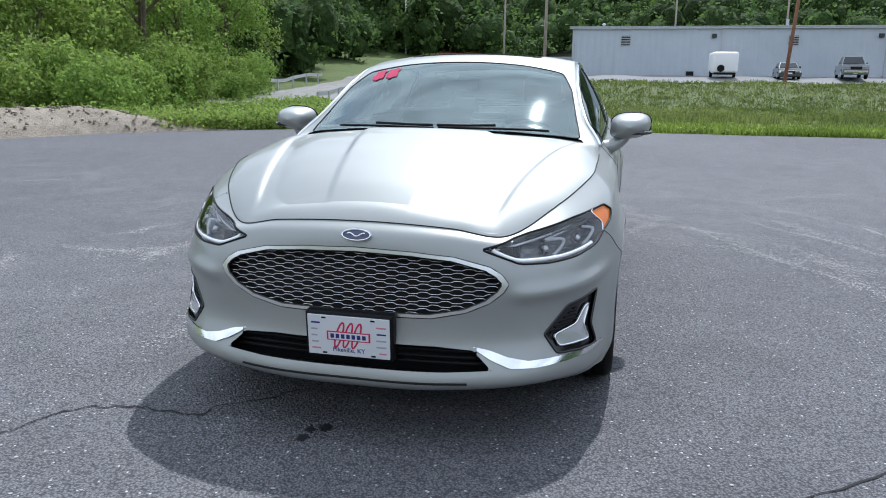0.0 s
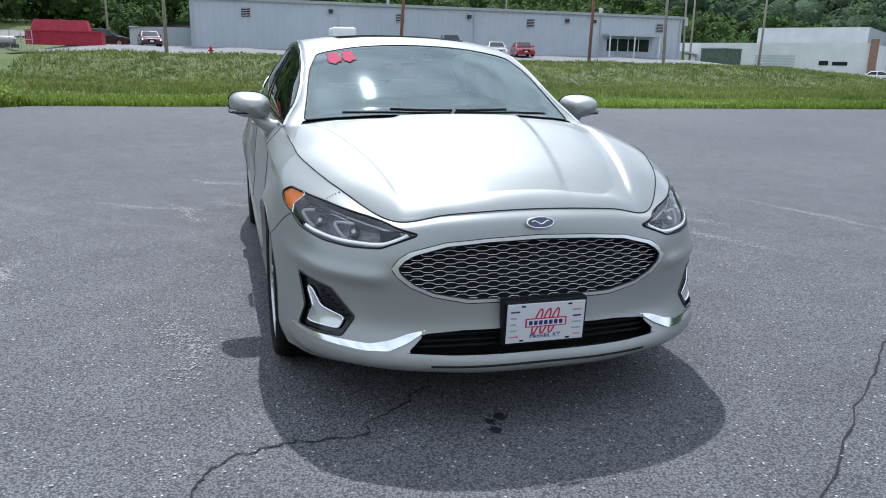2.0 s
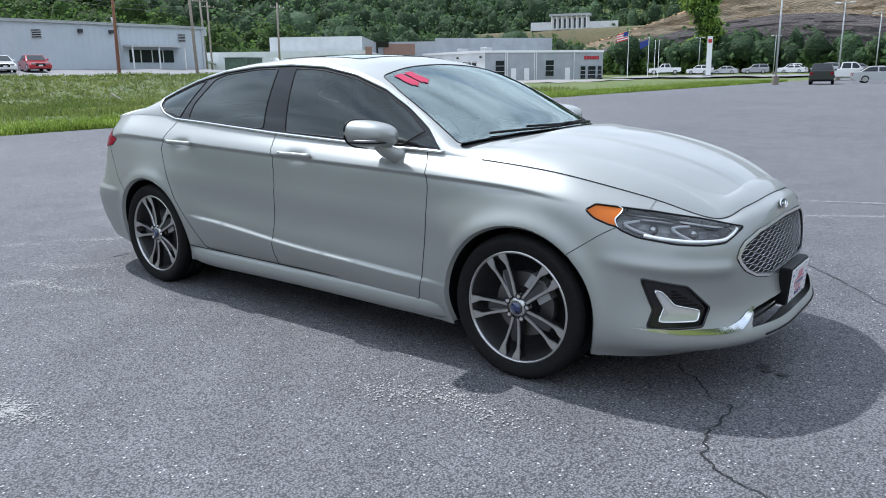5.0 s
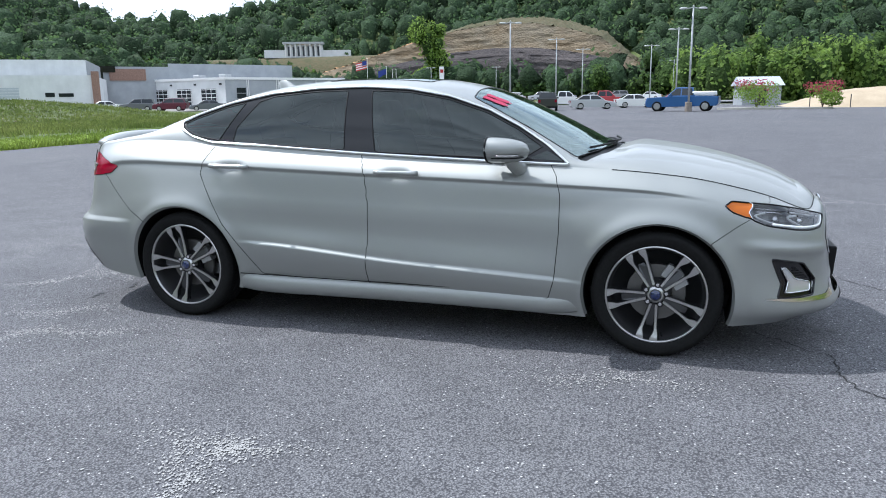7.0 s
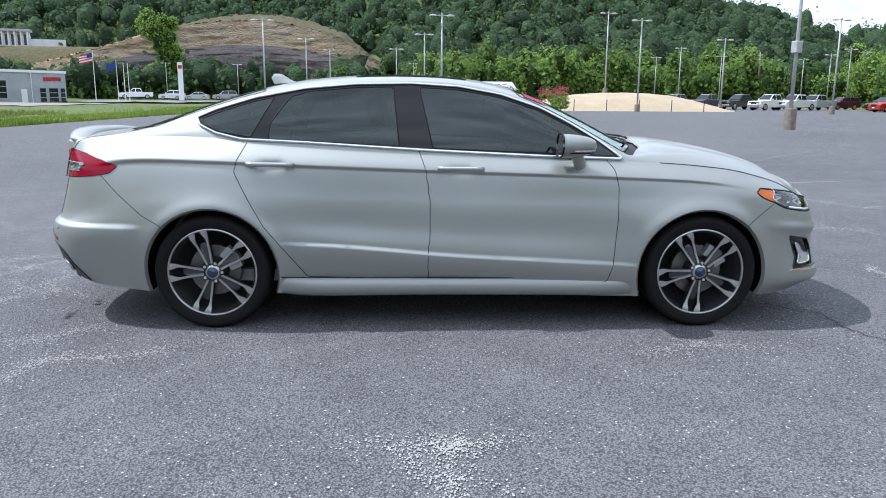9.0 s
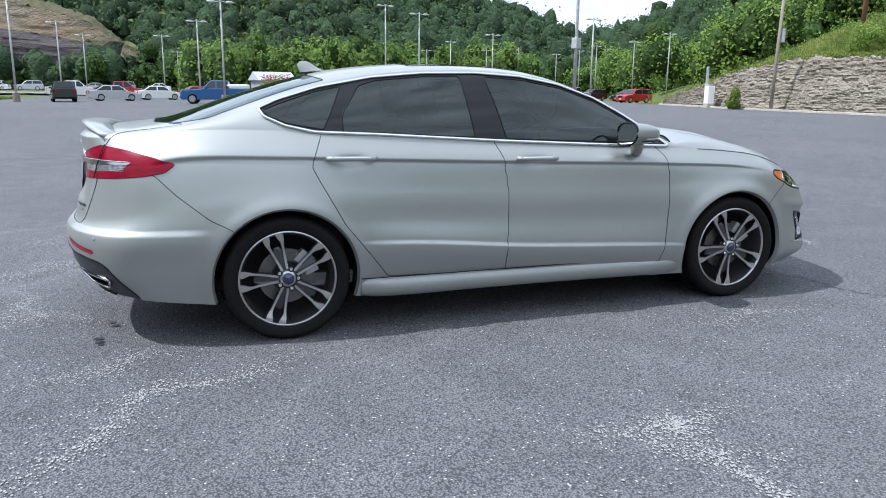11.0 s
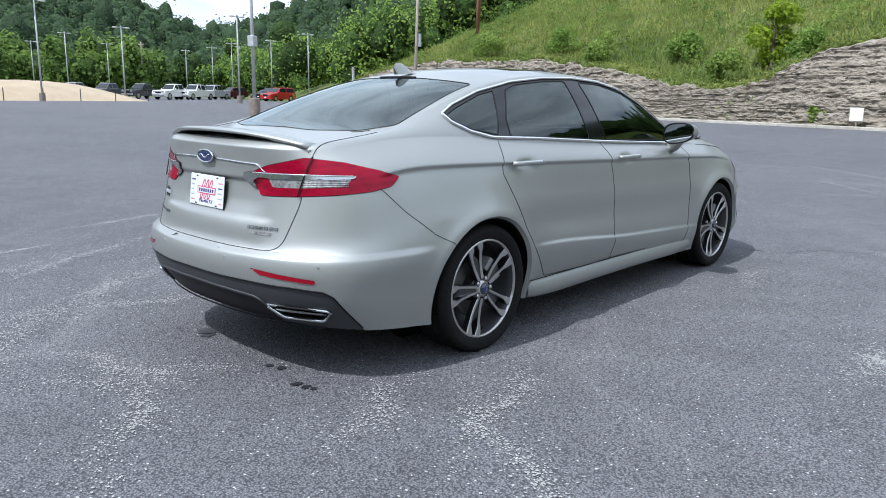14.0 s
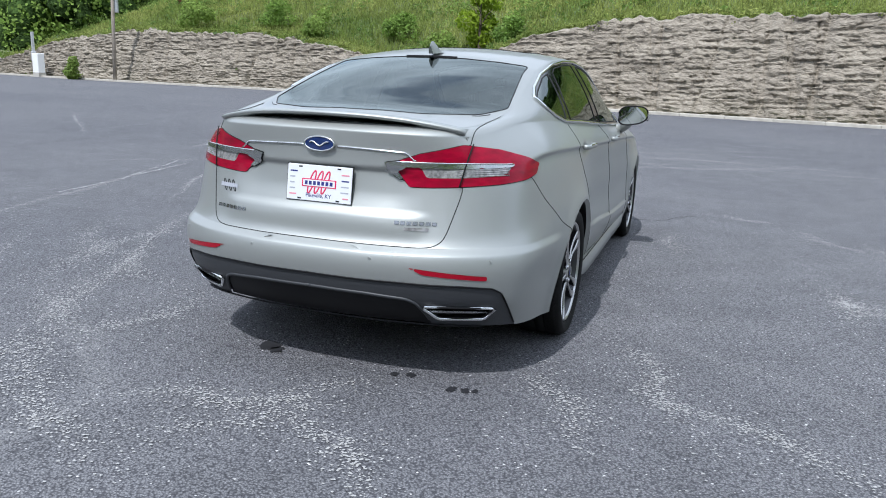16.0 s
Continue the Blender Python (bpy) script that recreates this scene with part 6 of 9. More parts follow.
def number_plate(m, parent, holder):
    p = new("dealer_plate")
    p.parent = parent
    p.matrix_local = m
    tagged(p, "white dealer plate with red and blue print")
    if holder:
        part("plate_holder", box_bm(-.162, .162, -.087, .085, -.05, -.002, .008, 2), M_BLACK, p, "black plate holder")
    part("plate_edge", box_bm(-.1535, .1535, -.0775, .0775, -.002, .0012, .002), M_SATIN, p)
    part("plate_panel", box_bm(-.151, .151, -.075, .075, .0, .003, .002), M_PLATE, p, "white plate panel")
    bars = [("print_bar", -.078, .078, -.008, .020, M_PBLUE)]
    part("print_frame", box_bm(-.080, .080, -.017, .017, .003, .0042), M_PRED, p)
    part("print_panel", box_bm(-.074, .074, -.013, .013, .004, .0050), M_PLATE, p)
    for k in range(7):
        part("print_letter", box_bm(-.066 + .0195 * k, -.053 + .0195 * k, -.008, .008, .005, .0056), M_PBLUE, p)
    for k, x in enumerate((-.034, -.002, .030)):
        loop = [(x + .011 * math.cos(t) + .35 * (.042 * math.sin(t)), .004 + .047 * math.sin(t), .0036) for t in np.linspace(0, 2 * math.pi, 30)[:-1]]
        V, F = tube(loop, .0032, 4, True)
        part("print_loop", ([(a_, b_, .0036 + (c_ - .0036) * .2) for a_, b_, c_ in V], F), M_PRED, p)
    for k in range(5):
        y = .045 - .024 * k
        part("print_mark", box_bm(-.138, -.138 + (.034, .024, .022, .026, .034)[k], y - .003, y + .003, .003, .0038), (M_PBLUE, M_PGREY, M_PGREY, M_PGREY, M_PINK)[k], p)
        part("print_mark", box_bm(.138 - (.036, .034, .036, .036, .026)[k], .138, y - .0028 - .004, y + .0028 - .004, .003, .0038), (M_PINK, M_PBLUE, M_PGREY, M_PGREY, M_PINK)[k], p)
    text_part("town_name", "Pikeville, KY", .024, pose(0, -.052, .0036), M_PBLUE, p)
    for x in (-.09, .09):
        part("screw_slot", box_bm(x - .008, x + .008, .062, .068, .003, .004), M_BLACK, p)
        part("screw_slot", box_bm(x - .008, x + .008, -.070, -.064, .003, .004), M_BLACK, p)
    return p


number_plate(pose(2.376, 0, .405, 90 + 4, 0, 90), car, True)
number_plate(pose(-2.444, 0, .832, 90 - 7, 0, -90), boot_lid, False)

# ---- rear ----
for s in (-1, 1):
    tail = panel("tail_light", ["tail_light"], M_REDLENS, car, "deep red tail light", shift=.004, sides=(s,))
    panel("tail_chrome", ["tail_chrome"], M_TAILCHROME, tail, "chrome tail light strip", shift=.010, sides=(s,), thick=.008)
    part("tail_bright_line", tube(on_body(DR, [(a_, .946 - .006 * max(0, (a_ + .92) / .23)) for a_ in np.linspace(-1.18, -.70, 24)], .012, s, ahead_only=rear), .0028, 6), M_CHROME, tail, "bright chrome line", smooth=True)
    panel("reverse_lens", ["tail_clear"], M_CLEARTAIL, tail, "clear reversing lens", shift=.005, sides=(s,))
    seam(["tail_light", "tail_chrome", "tail_clear"], .003, M_BLACK, "tail_gasket", tail, sides=(s,))
    for z in (.895, .903, .911, .919):
        pts = on_body(DR, [(a_, z + .02 * (a_ + .95)) for a_ in np.linspace(-.94, -.72, 10)], .006, s, ahead_only=rear)
        part("lens_rib", tube(pts, .002, 5), M_CLEARTAIL, tail, smooth=True)
    panel("reflector", ["reflector"], M_REFLECT, rear_bumper, "thin red reflector strip", shift=.004, sides=(s,), thick=.008)
    # exhaust finisher
    split = on_body(YZ, [(.604, 1.02), (.598, .98), (.588, .92), (.576, .85)], .012, s, ahead_only=rear)
    part("tail_split", tube(split, .003, 6), M_SEAM, tail, smooth=True)
    pts = on_body(YZ, EXHAUST, .004, s, ahead_only=rear)
    ex = part("exhaust_finisher", tube(pts, .0075, 6, True), M_CHROME, car, "chrome exhaust finisher", smooth=True)
    pin = pts.mean(0) + (pts - pts.mean(0)) * .93
    V = [tuple(p) for p in pin] + [tuple(p + np.array([.10, 0, .0])) for p in pin]
    n = len(pin)
    F = [(i, (i + 1) % n, n + (i + 1) % n, n + i) for i in range(n)] + [tuple(range(n, 2 * n))]
    part("exhaust_mouth", (V, F), M_SEAM, ex)
    part("exhaust_vane", tube([pin[0] * .5 + pin[7] * .5 + np.array([.02, 0, -.02]), pin[2] * .5 + pin[3] * .5 + np.array([.02, 0, 0])], .006), M_DARKCHROME, ex)
    for a_ in (-1.30, -.83):
        c = on_body(DR, [(a_, .562)], .001, s, ahead_only=rear)[0]
        V, F = lathe([(.001, -.001), (.0065, -.001), (.0075, .002)], 16, "x")
        part("parking_sensor", ([tuple(np.array(v) + c) for v in V], F), M_PAINT, rear_bumper)
panel("valance", ["valance"], M_GREYPL, car, "dark grey rear valance", shift=-.004)
panel("diffuser", ["diffuser"], M_BLACK, car, "black recessed middle of the rear valance", shift=-.010)
seam(["diffuser"], .008, M_GREYPL, "diffuser_edge", car, lift=-.006, cond=lambda p: p[2] > .29)
seam(["valance", "diffuser"], .004, M_BLACK, "valance_edge", car, cond=lambda p: p[2] > .26)
# boot spoiler, a raised blade with a slot under its middle
V, F = [], []
ys = np.linspace(-.575, .575, 61)
for y in ys:
    q = abs(y) / .575
    xt = -2.432 + .125 * q**2.2
    zt = 1.126 - .050 * q**2.6
    lift = .016 * (1 - step(.62, .78, q))
    ch = .17 - .05 * q
    for dx, dz in ((ch, -.022 + .004), (ch * .6, .004), (.03, .006), (.0, .000), (.004, -.010), (.05, -.018 - (.016 - lift)), (ch * .95, -.030)):
        V.append((xt + dx, y, zt + dz))
n = 7
for i in range(len(ys) - 1):
    for j in range(n):
        F.append((i * n + j, (i + 1) * n + j, (i + 1) * n + (j + 1) % n, i * n + (j + 1) % n))
F += [tuple(range(n)), tuple(range((len(ys) - 1) * n, len(ys) * n))[::-1]]
part("spoiler", (V, F), M_PAINT, boot_lid, "silver boot spoiler", smooth=True)
# Near-black bar stands in for the shade within the slot.
slot = [(-2.385 + .11 * (abs(y) / .575)**2.2, y, 1.087 - .03 * (abs(y) / .575)**2.6) for y in np.linspace(-.37, .37, 30)]
part("slot_shade_bar", tube(slot, .0055, 6), M_SEAM, boot_lid, smooth=True)
part("high_brake_light", tube(on_body(XY, [(-1.18, y) for y in np.linspace(0, .15, 8)], .004), .0045, 6), M_BLACK, car, "dark high brake light strip", smooth=True)
part("high_brake_light", tube(on_body(XY, [(-1.18, y) for y in np.linspace(0, .15, 8)], .004, -1), .0045, 6), M_BLACK, car, "dark high brake light strip", smooth=True)
for y0, y1, z in ((-.347, -.518, .697), (.355, .537, .684)):
    for k in range(7):
        u = k / 7
        ya, yb = y0 + (y1 - y0) * u, y0 + (y1 - y0) * (u + .11)
        g = on_patch(YZ, [(abs(ya), z), (abs(yb), z), (abs(yb), z + .014), (abs(ya), z + .014)], .003, 1 if y0 > 0 else -1, (2, 1), rear)
        part("badge_letter", g, M_DARKCHROME, boot_lid)
g = on_patch(YZ, [(.388, .674), (.483, .674), (.483, .687), (.388, .687)], .003, -1, (2, 1), rear)
part("trim_badge", g, M_CLEARTAIL, boot_lid)
for k in range(3):
    pts = [(.448 + .028 * k + .007 * math.cos(t) + .01 * math.sin(t), .780 + .024 * math.sin(t)) for t in np.linspace(0, 2 * math.pi, 16)[:-1]]
    part("dealer_badge", tube(on_body(YZ, pts, .001, 1, ahead_only=rear), .002, 4, True), M_SATIN, boot_lid, "small dark dealer badge")
pts = [(.425, .772), (.532, .772), (.532, .789), (.425, .789)]
part("dealer_badge_bar", on_patch(YZ, pts, .003, 1, (3, 1), rear), M_PGREY, boot_lid)
chrome_line = on_body(YZ, [(y, .992 - .06 * abs(y)**1.8 - .03 * step(.36, .41, y)) for y in np.linspace(.075, .41, 30)], .003, 1, ahead_only=rear)
for s in (-1, 1):
    part("boot_chrome_line", tube(chrome_line * [1, s, 1], .0035, 5), M_CHROME, boot_lid, smooth=True)

# ---- roof fin, mirrors, handles, wipers ----
V, F = [], []
for i, u in enumerate(np.linspace(0, 1, 10)):
    x = -1.045 - .15 * u
    h = .002 + .062 * step(0, .72, u) * (1 - .35 * step(.9, 1.0, u))
    for q in np.linspace(0, 1, 7):
        w_ = .030 * (1 - q)**.7 * (.35 + .65 * math.sin(math.pi * min(1, .25 + u * .7)))
        V.append((x - .02 * q * u, w_, 1.412 + .012 + h * q - .014 * u))
m = len(V)
V += [(x, -y, z) for x, y, z in V]
for i in range(9):
    for j in range(6):
        a_ = i * 7 + j
        F += [(a_, a_ + 1, a_ + 8, a_ + 7), (m + a_, m + a_ + 7, m + a_ + 8, m + a_ + 1)]
F += [(63 + j, m + 63 + j, m + 64 + j, 64 + j) for j in range(6)]
part("roof_fin", (V, F), M_PAINT, car, "silver shark-fin aerial", smooth=True)


def make_mirror(s):
    mir = new("door_mirror")
    mir.parent = car
    V, F = [], []
    xs = np.linspace(0, 1, 12)
    nn = 28
    for u in xs:
        x = .553 + .215 * u
        k = (1 - u**2.6)**.42 if u < 1 else .0
        k = max(k, .02)
        for a_ in np.linspace(0, 2 * math.pi, nn, endpoint=False):
            c, si = math.cos(a_), math.sin(a_)
            hy = .105 * k * np.sign(c) * abs(c)**.72
            hz = .066 * k * np.sign(si) * abs(si)**.72
            V.append((x, s * (.950 - .012 * u + hy), 1.070 - .004 * u + hz + .018 * (hy / .105) * (1 if hz < 0 else .25)))
    for i in range(len(xs) - 1):
        for j in range(nn):
            q = (i * nn + j, i * nn + (j + 1) % nn, (i + 1) * nn + (j + 1) % nn, (i + 1) * nn + j)
            F.append(q if s > 0 else q[::-1])
    F.append(tuple(range((len(xs) - 1) * nn, len(xs) * nn)) if s > 0 else tuple(range((len(xs) - 1) * nn, len(xs) * nn))[::-1])
    part("mirror_shell", (V, F), M_PAINT, mir, smooth=True)
    face = [(x - .001, y, z) for x, y, z in V[:nn]]
    part("mirror_rim", tube([(x + .004, y, z) for x, y, z in V[:nn]], .006, 6, True), M_BLACK, mir, smooth=True)
    cy = sum(p[1] for p in face) / nn
    cz = sum(p[2] for p in face) / nn
    glassv = [(x + .006, cy + (y - cy) * .95, cz + (z - cz) * .95) for x, y, z in face]
    part("mirror_glass", (glassv, [tuple(range(nn))[::-1] if s > 0 else tuple(range(nn))]), mat("mirror_silver", (.9, .9, .9), .01, 1.0), mir, "mirror glass")
    band = [(.575 + .17 * u, s * (.950 + .104 * math.cos(a_)), 1.035) for u, a_ in ((.1, .1), (.5, .3), (.85, .8), (.98, 1.4), (.9, 2.2), (.6, 2.7))]
    part("mirror_band", tube(hermite(np.arange(6), band, np.linspace(0, 5, 24)), .004, 6), M_BLACK, mir, smooth=True)
    lamp_ = [(.575 + .17 * u, s * (.953 + .106 * math.cos(a_)), 1.046) for u, a_ in ((.25, .18), (.5, .3), (.75, .6), (.9, .95))]
    part("mirror_indicator", tube(hermite(np.arange(4), lamp_, np.linspace(0, 3, 16)), .0045, 6), M_CLEARTAIL, mir, "clear indicator strip", smooth=True)
    stalk = [(.70, s * .805, .955), (.69, s * .85, .965), (.672, s * .89, .99), (.655, s * .92, 1.02)]
    P = hermite(np.arange(4), stalk, np.linspace(0, 3, 14))
    part("mirror_stalk", tube(P, .040, 12, taper=.032), M_PAINT, mir, smooth=True)


for s in (-1, 1):
    make_mirror(s)
    for x0, x1, z0, z1, nm in ((.131, -.121, .934, .936, "front_door"), (-.941, -1.204, .953, .956, "rear_door")):
        d = doors[nm, s]
        u = np.linspace(0, 1, 18)
        base = on_body(XZ, [(x0 + (x1 - x0) * t, z0 + (z1 - z0) * t) for t in u], 0, s)
        out = np.array([0, s, 0]) * (.010 + .034 * np.sin(math.pi * np.clip(u, .0, 1))[:, None]**.5)
        hd = part("handle", tube(base + out, .0135, 10), M_PAINT, d, "silver door handle", smooth=True)
        part("handle_strip", tube(base[2:-2] + out[2:-2] + [0, s * .007, .007], .0045, 6), M_CHROME, hd, "chrome handle strip", smooth=True)
for y0, y1, s in ((.52, .0, -1), (.02, .55, 1)):
    u = np.linspace(0, 1, 20)
    pts = [(1.125 - .20 * (abs(y0 + (y1 - y0) * t) / .72)**2.2 - .002 + .008 * t, abs(y0 + (y1 - y0) * t)) for t in u]
    P = on_body(XY, pts, .013, s, ahead_only=lambda v: v[:, 2] > .9)
    part("wiper", tube(P, .0065, 6), M_BLACK, car, "black wiper blade", smooth=True)
    P2 = on_body(XY, [(1.15 - .17 * abs(y1 if s < 0 else y0), abs(y1 if s < 0 else y0)), (1.14, .12), (1.10, .3)], .03, s, ahead_only=lambda v: v[:, 2] > .9)
    part("wiper_arm", tube(P2, .007, 6), M_BLACK, car, "black wiper arm", smooth=True)
# painted figures on the screen, too blurred to read
for k, (a_, b_) in enumerate(((-.515, -.455), (-.435, -.375))):
    for i in range(2):
        x0 = .405 + .062 * i
        part("window_paint", on_patch(XY, [(x0, -a_ + .006 * i), (x0, -b_ - .004), (x0 + .066, -b_ + .004 - .012 * i), (x0 + .066, -a_ - .004)], .004 + .0004 * i, -1, (4, 2), lambda v: v[:, 2] > 1.0), M_STICKER, windscreen, "red painted mark")
    part("window_paint", on_patch(XY, [(.405, -a_ - .02), (.405, -a_ - .042), (.55, -a_ - .042), (.55, -a_ - .02)], .0045, -1, (4, 4), lambda v: v[:, 2] > 1.0), M_STICKER, windscreen, "red painted mark")

# ---- cabin ----
part("dashboard", box_bm(.55, 1.02, -.70, .70, .62, .93, .06, 3), M_INTERIOR, car, "black dashboard, lightened for the glare in the windscreen")
part("parcel_shelf", box_bm(-1.85, -1.38, -.60, .60, .90, 1.0, .03, 2), M_INTERIOR, car)
part("cabin_floor", box_bm(-1.5, 1.0, -.76, .76, .25, .32), M_INTERIOR, car)
for y in (-.37, .37):
    seat = new("seat")
    seat.parent = car
    tagged(seat, "black leather seat")
    part("cushion", box_bm(-.32, .22, y - .25, y + .25, .42, .60, .05, 3), M_SEAT, seat, smooth=True)
    bm = box_bm(-.08, .06, y - .25, y + .25, .0, .62, .05, 3)
    bmesh.ops.transform(bm, matrix=pose(-.30, 0, .52, 0, -18, 0), verts=bm.verts)
    part("backrest", bm, M_SEAT, seat, smooth=True)
    bm = box_bm(-.05, .05, y - .13, y + .13, .66, .84, .04, 3)
    bmesh.ops.transform(bm, matrix=pose(-.30, 0, .52, 0, -16, 0), verts=bm.verts)
    part("headrest", bm, M_SEAT, seat, smooth=True)
part("rear_bench", box_bm(-1.3, -.85, -.62, .62, .42, .60, .05, 3), M_SEAT, car, smooth=True)
bm = box_bm(-.08, .08, -.62, .62, .0, .56, .05, 3)
bmesh.ops.transform(bm, matrix=pose(-1.3, 0, .52, 0, -22, 0), verts=bm.verts)
part("rear_backrest", bm, M_SEAT, car, smooth=True)
for y in (-.38, .38):
    bm = box_bm(-.05, .05, y - .12, y + .12, .56, .68, .03, 2)
    bmesh.ops.transform(bm, matrix=pose(-1.3, 0, .52, 0, -20, 0), verts=bm.verts)
    part("rear_headrest", bm, M_SEAT, car, smooth=True)
ring = [(0, .18 * math.cos(t), .18 * math.sin(t)) for t in np.linspace(0, 2 * math.pi, 36)[:-1]]
wheel_m = pose(.46, .37, .90, 0, -25, 0)
sw = part("steering_wheel", moved(tube(ring, .014, 8, True), wheel_m), M_INTERIOR, car, smooth=True)
part("wheel_boss", moved(tube([(0, -.17, 0), (0, .17, 0)], .02, 8), wheel_m), M_INTERIOR, sw)
part("interior_mirror", box_bm(.50, .53, -.11, .11, 1.24, 1.30, .012, 2), M_BLACK, car)

# ---- things round the car park ----
M_STEEL = mottled(mat("galvanised_steel", (.46, .47, .48), .5, .25), 6, (.40, .41, .42), (.52, .53, .54))
M_BASE = mottled(mat("lamp_base_concrete", (.24, .20, .17), .9), 4, (.17, .145, .12), (.28, .24, .205), bump=.2, bscale=40)
M_LAMPHEAD = mat("lamp_head_grey", (.40, .41, .40), .5, .2)
M_POLEWOOD = mottled(mat("weathered_pole", (.28, .24, .2), .95), 2, (.22, .185, .15), (.36, .315, .265), stretch=(8, 8, 1))
M_REDPOLE = mottled(mat("brown_pole", (.22, .10, .06), .9), 2, (.18, .08, .05), (.28, .13, .08), stretch=(8, 8, 1))
M_WIRE = mat("cable_black", (.02, .02, .02), .7)
M_METALWALL = mottled(mat("grey_metal_siding", (.46, .50, .54), .55), .5, (.42, .46, .50), (.50, .54, .58), 9, (.44, .48, .52), (.49, .53, .57))
M_WHITEWALL = mottled(mat("white_siding", (.68, .69, .69), .6), .5, (.62, .63, .63), (.73, .74, .74))
M_GREYWALL = mottled(mat("grey_siding", (.34, .36, .38), .6), .5, (.30, .32, .34), (.38, .40, .42))
M_ROOF = mat("roof_sheet", (.40, .42, .43), .5)
M_WINDOW = mat("dark_window", (.02, .024, .028), .08)
M_WHITE = mat("white_paint", (.78, .78, .77), .4)
M_REDPAINT = mat("red_paint", (.42, .02, .03), .35)
M_DUMP = mottled(mat("dumpster_red", (.40, .015, .04), .5), 2, (.32, .012, .03), (.45, .02, .05))
M_GREEN = mottled(mat("green_container", (.10, .15, .12), .6), 2, (.08, .12, .10), (.13, .18, .15))
M_BRICK = mottled(mat("brown_brick", (.26, .16, .12), .9), 6, (.2, .12, .09), (.33, .21, .16))


def ground_z(x, y):
    return float(land(x, y))


def lamp_post(x, y, h, z0=0.0, turn=0.0, base=.75, box=False):
    t = thing("lamp_post", "tall grey steel lamp post with two heads", "lamp post", (x, y, z0), turn, "car park lamps")
    part("concrete_base", lathe([(.001, -.1), (.27, -.1), (.27, base - .03), (.25, base), (.001, base)], 20), M_BASE, t)
    part("pole", tube([(0, 0, base), (0, 0, base + (h - base) * .5), (0, 0, h)], .085, 10, taper=.06), M_STEEL, t, smooth=True)
    part("crossarm", tube([(-.62, 0, h - .05), (0, 0, h + .03), (.62, 0, h - .05)], .035, 6), M_STEEL, t)
    for s in (-1, 1):
        V, F = lathe([(.001, .10), (.14, .09), (.24, .03), (.26, -.03), (.24, -.05)], 18)
        hd = part("lamp_head", ([(a * 1.35 + s * .72, b * .8, c + h - .02) for a, b, c in V], F), M_LAMPHEAD, t, smooth=True)
        V, F = lathe([(.001, -.06), (.22, -.05)], 18)
        part("diffuser", ([(a * 1.35 + s * .72, b * .8, c + h - .02) for a, b, c in V], F), M_WHITE, hd)
    part("pole_cap", lathe([(.001, h + .22), (.07, h + .16), (.08, h + .02), (.06, h)], 12), M_LAMPHEAD, t)
    if box:
        part("junction_box", box_bm(-.17, .17, -.17, .17, 3.35, 3.85, .02), M_STEEL, t)
    return t


lamp_post(16.5, 28.3, 9.5, 0, 20, .95, True)
for x, y, h, tr in ((1.75, 58.5, 7.9, 10), (22.0, 70.9, 8.9, 5), (21.0, 80.5, 8.9, 12), (36.3, 85.2, 8.2, 0), (38.0, 63.5, 8.4, 15), (56.1, 75.9, 8.2, 8), (-14.2, 65.0, 8.0, 20), (-14, 90, 8.2, 0), (-13.6, 112, 8.2, 5), (.5, 79, 8.0, 9),
                    (45.4, 140, 9, 0), (40.7, 113, 9, 14), (62.5, 104, 8.5, 4), (67.3, 118, 8.5, 0), (70, 132, 8.5, 10), (61.9, 92.4, 8.3, 6), (34, 160, 8, 3), (78, 126, 9, 0), (-1.2, 165, 8.5, 0), (-54, 160, 8, 12), (-40, 165, 8, 0), (-3.3, 105, 8, 4), (52, 125, 8.5, 7)):
    z = max(0.0, ground_z(x, y))
    lamp_post(x, y, h, z + (1.7 if (x, y) == (21.0, 80.5) else 0), tr)


def utility_pole(x, y, h, lean=0.0, lean2=0.0, material=None, arm=True, box=False):
    t = thing("utility_pole", "weathered wooden utility pole", "utility pole", (x, y, ground_z(x, y) - .2), 0, "utility poles")
    m = pose(0, 0, 0, lean, lean2, 0)
    part("pole", moved(tube([(0, 0, 0), (0, 0, h * .5), (0, 0, h)], .15, 9, taper=.11), m), material or M_POLEWOOD, t, smooth=True)
    if arm:
        part("crossarm", moved(tube([(0, -1.1, h - .6), (0, 1.1, h - .6)], .06, 5), m), M_POLEWOOD, t)
        for q in (-1, -.4, .4, 1):
            part("insulator", moved(lathe([(.001, h - .40), (.04, h - .42), (.05, h - .55)], 8), m @ Matrix.Translation((0, q, 0))), M_STEEL, t)
    if box:
        part("transformer", moved(lathe([(.001, h * .62), (.2, h * .62), (.22, h * .52), (.001, h * .52)], 12), m @ Matrix.Translation((.3, 0, 0))), M_STEEL, t)
    return t


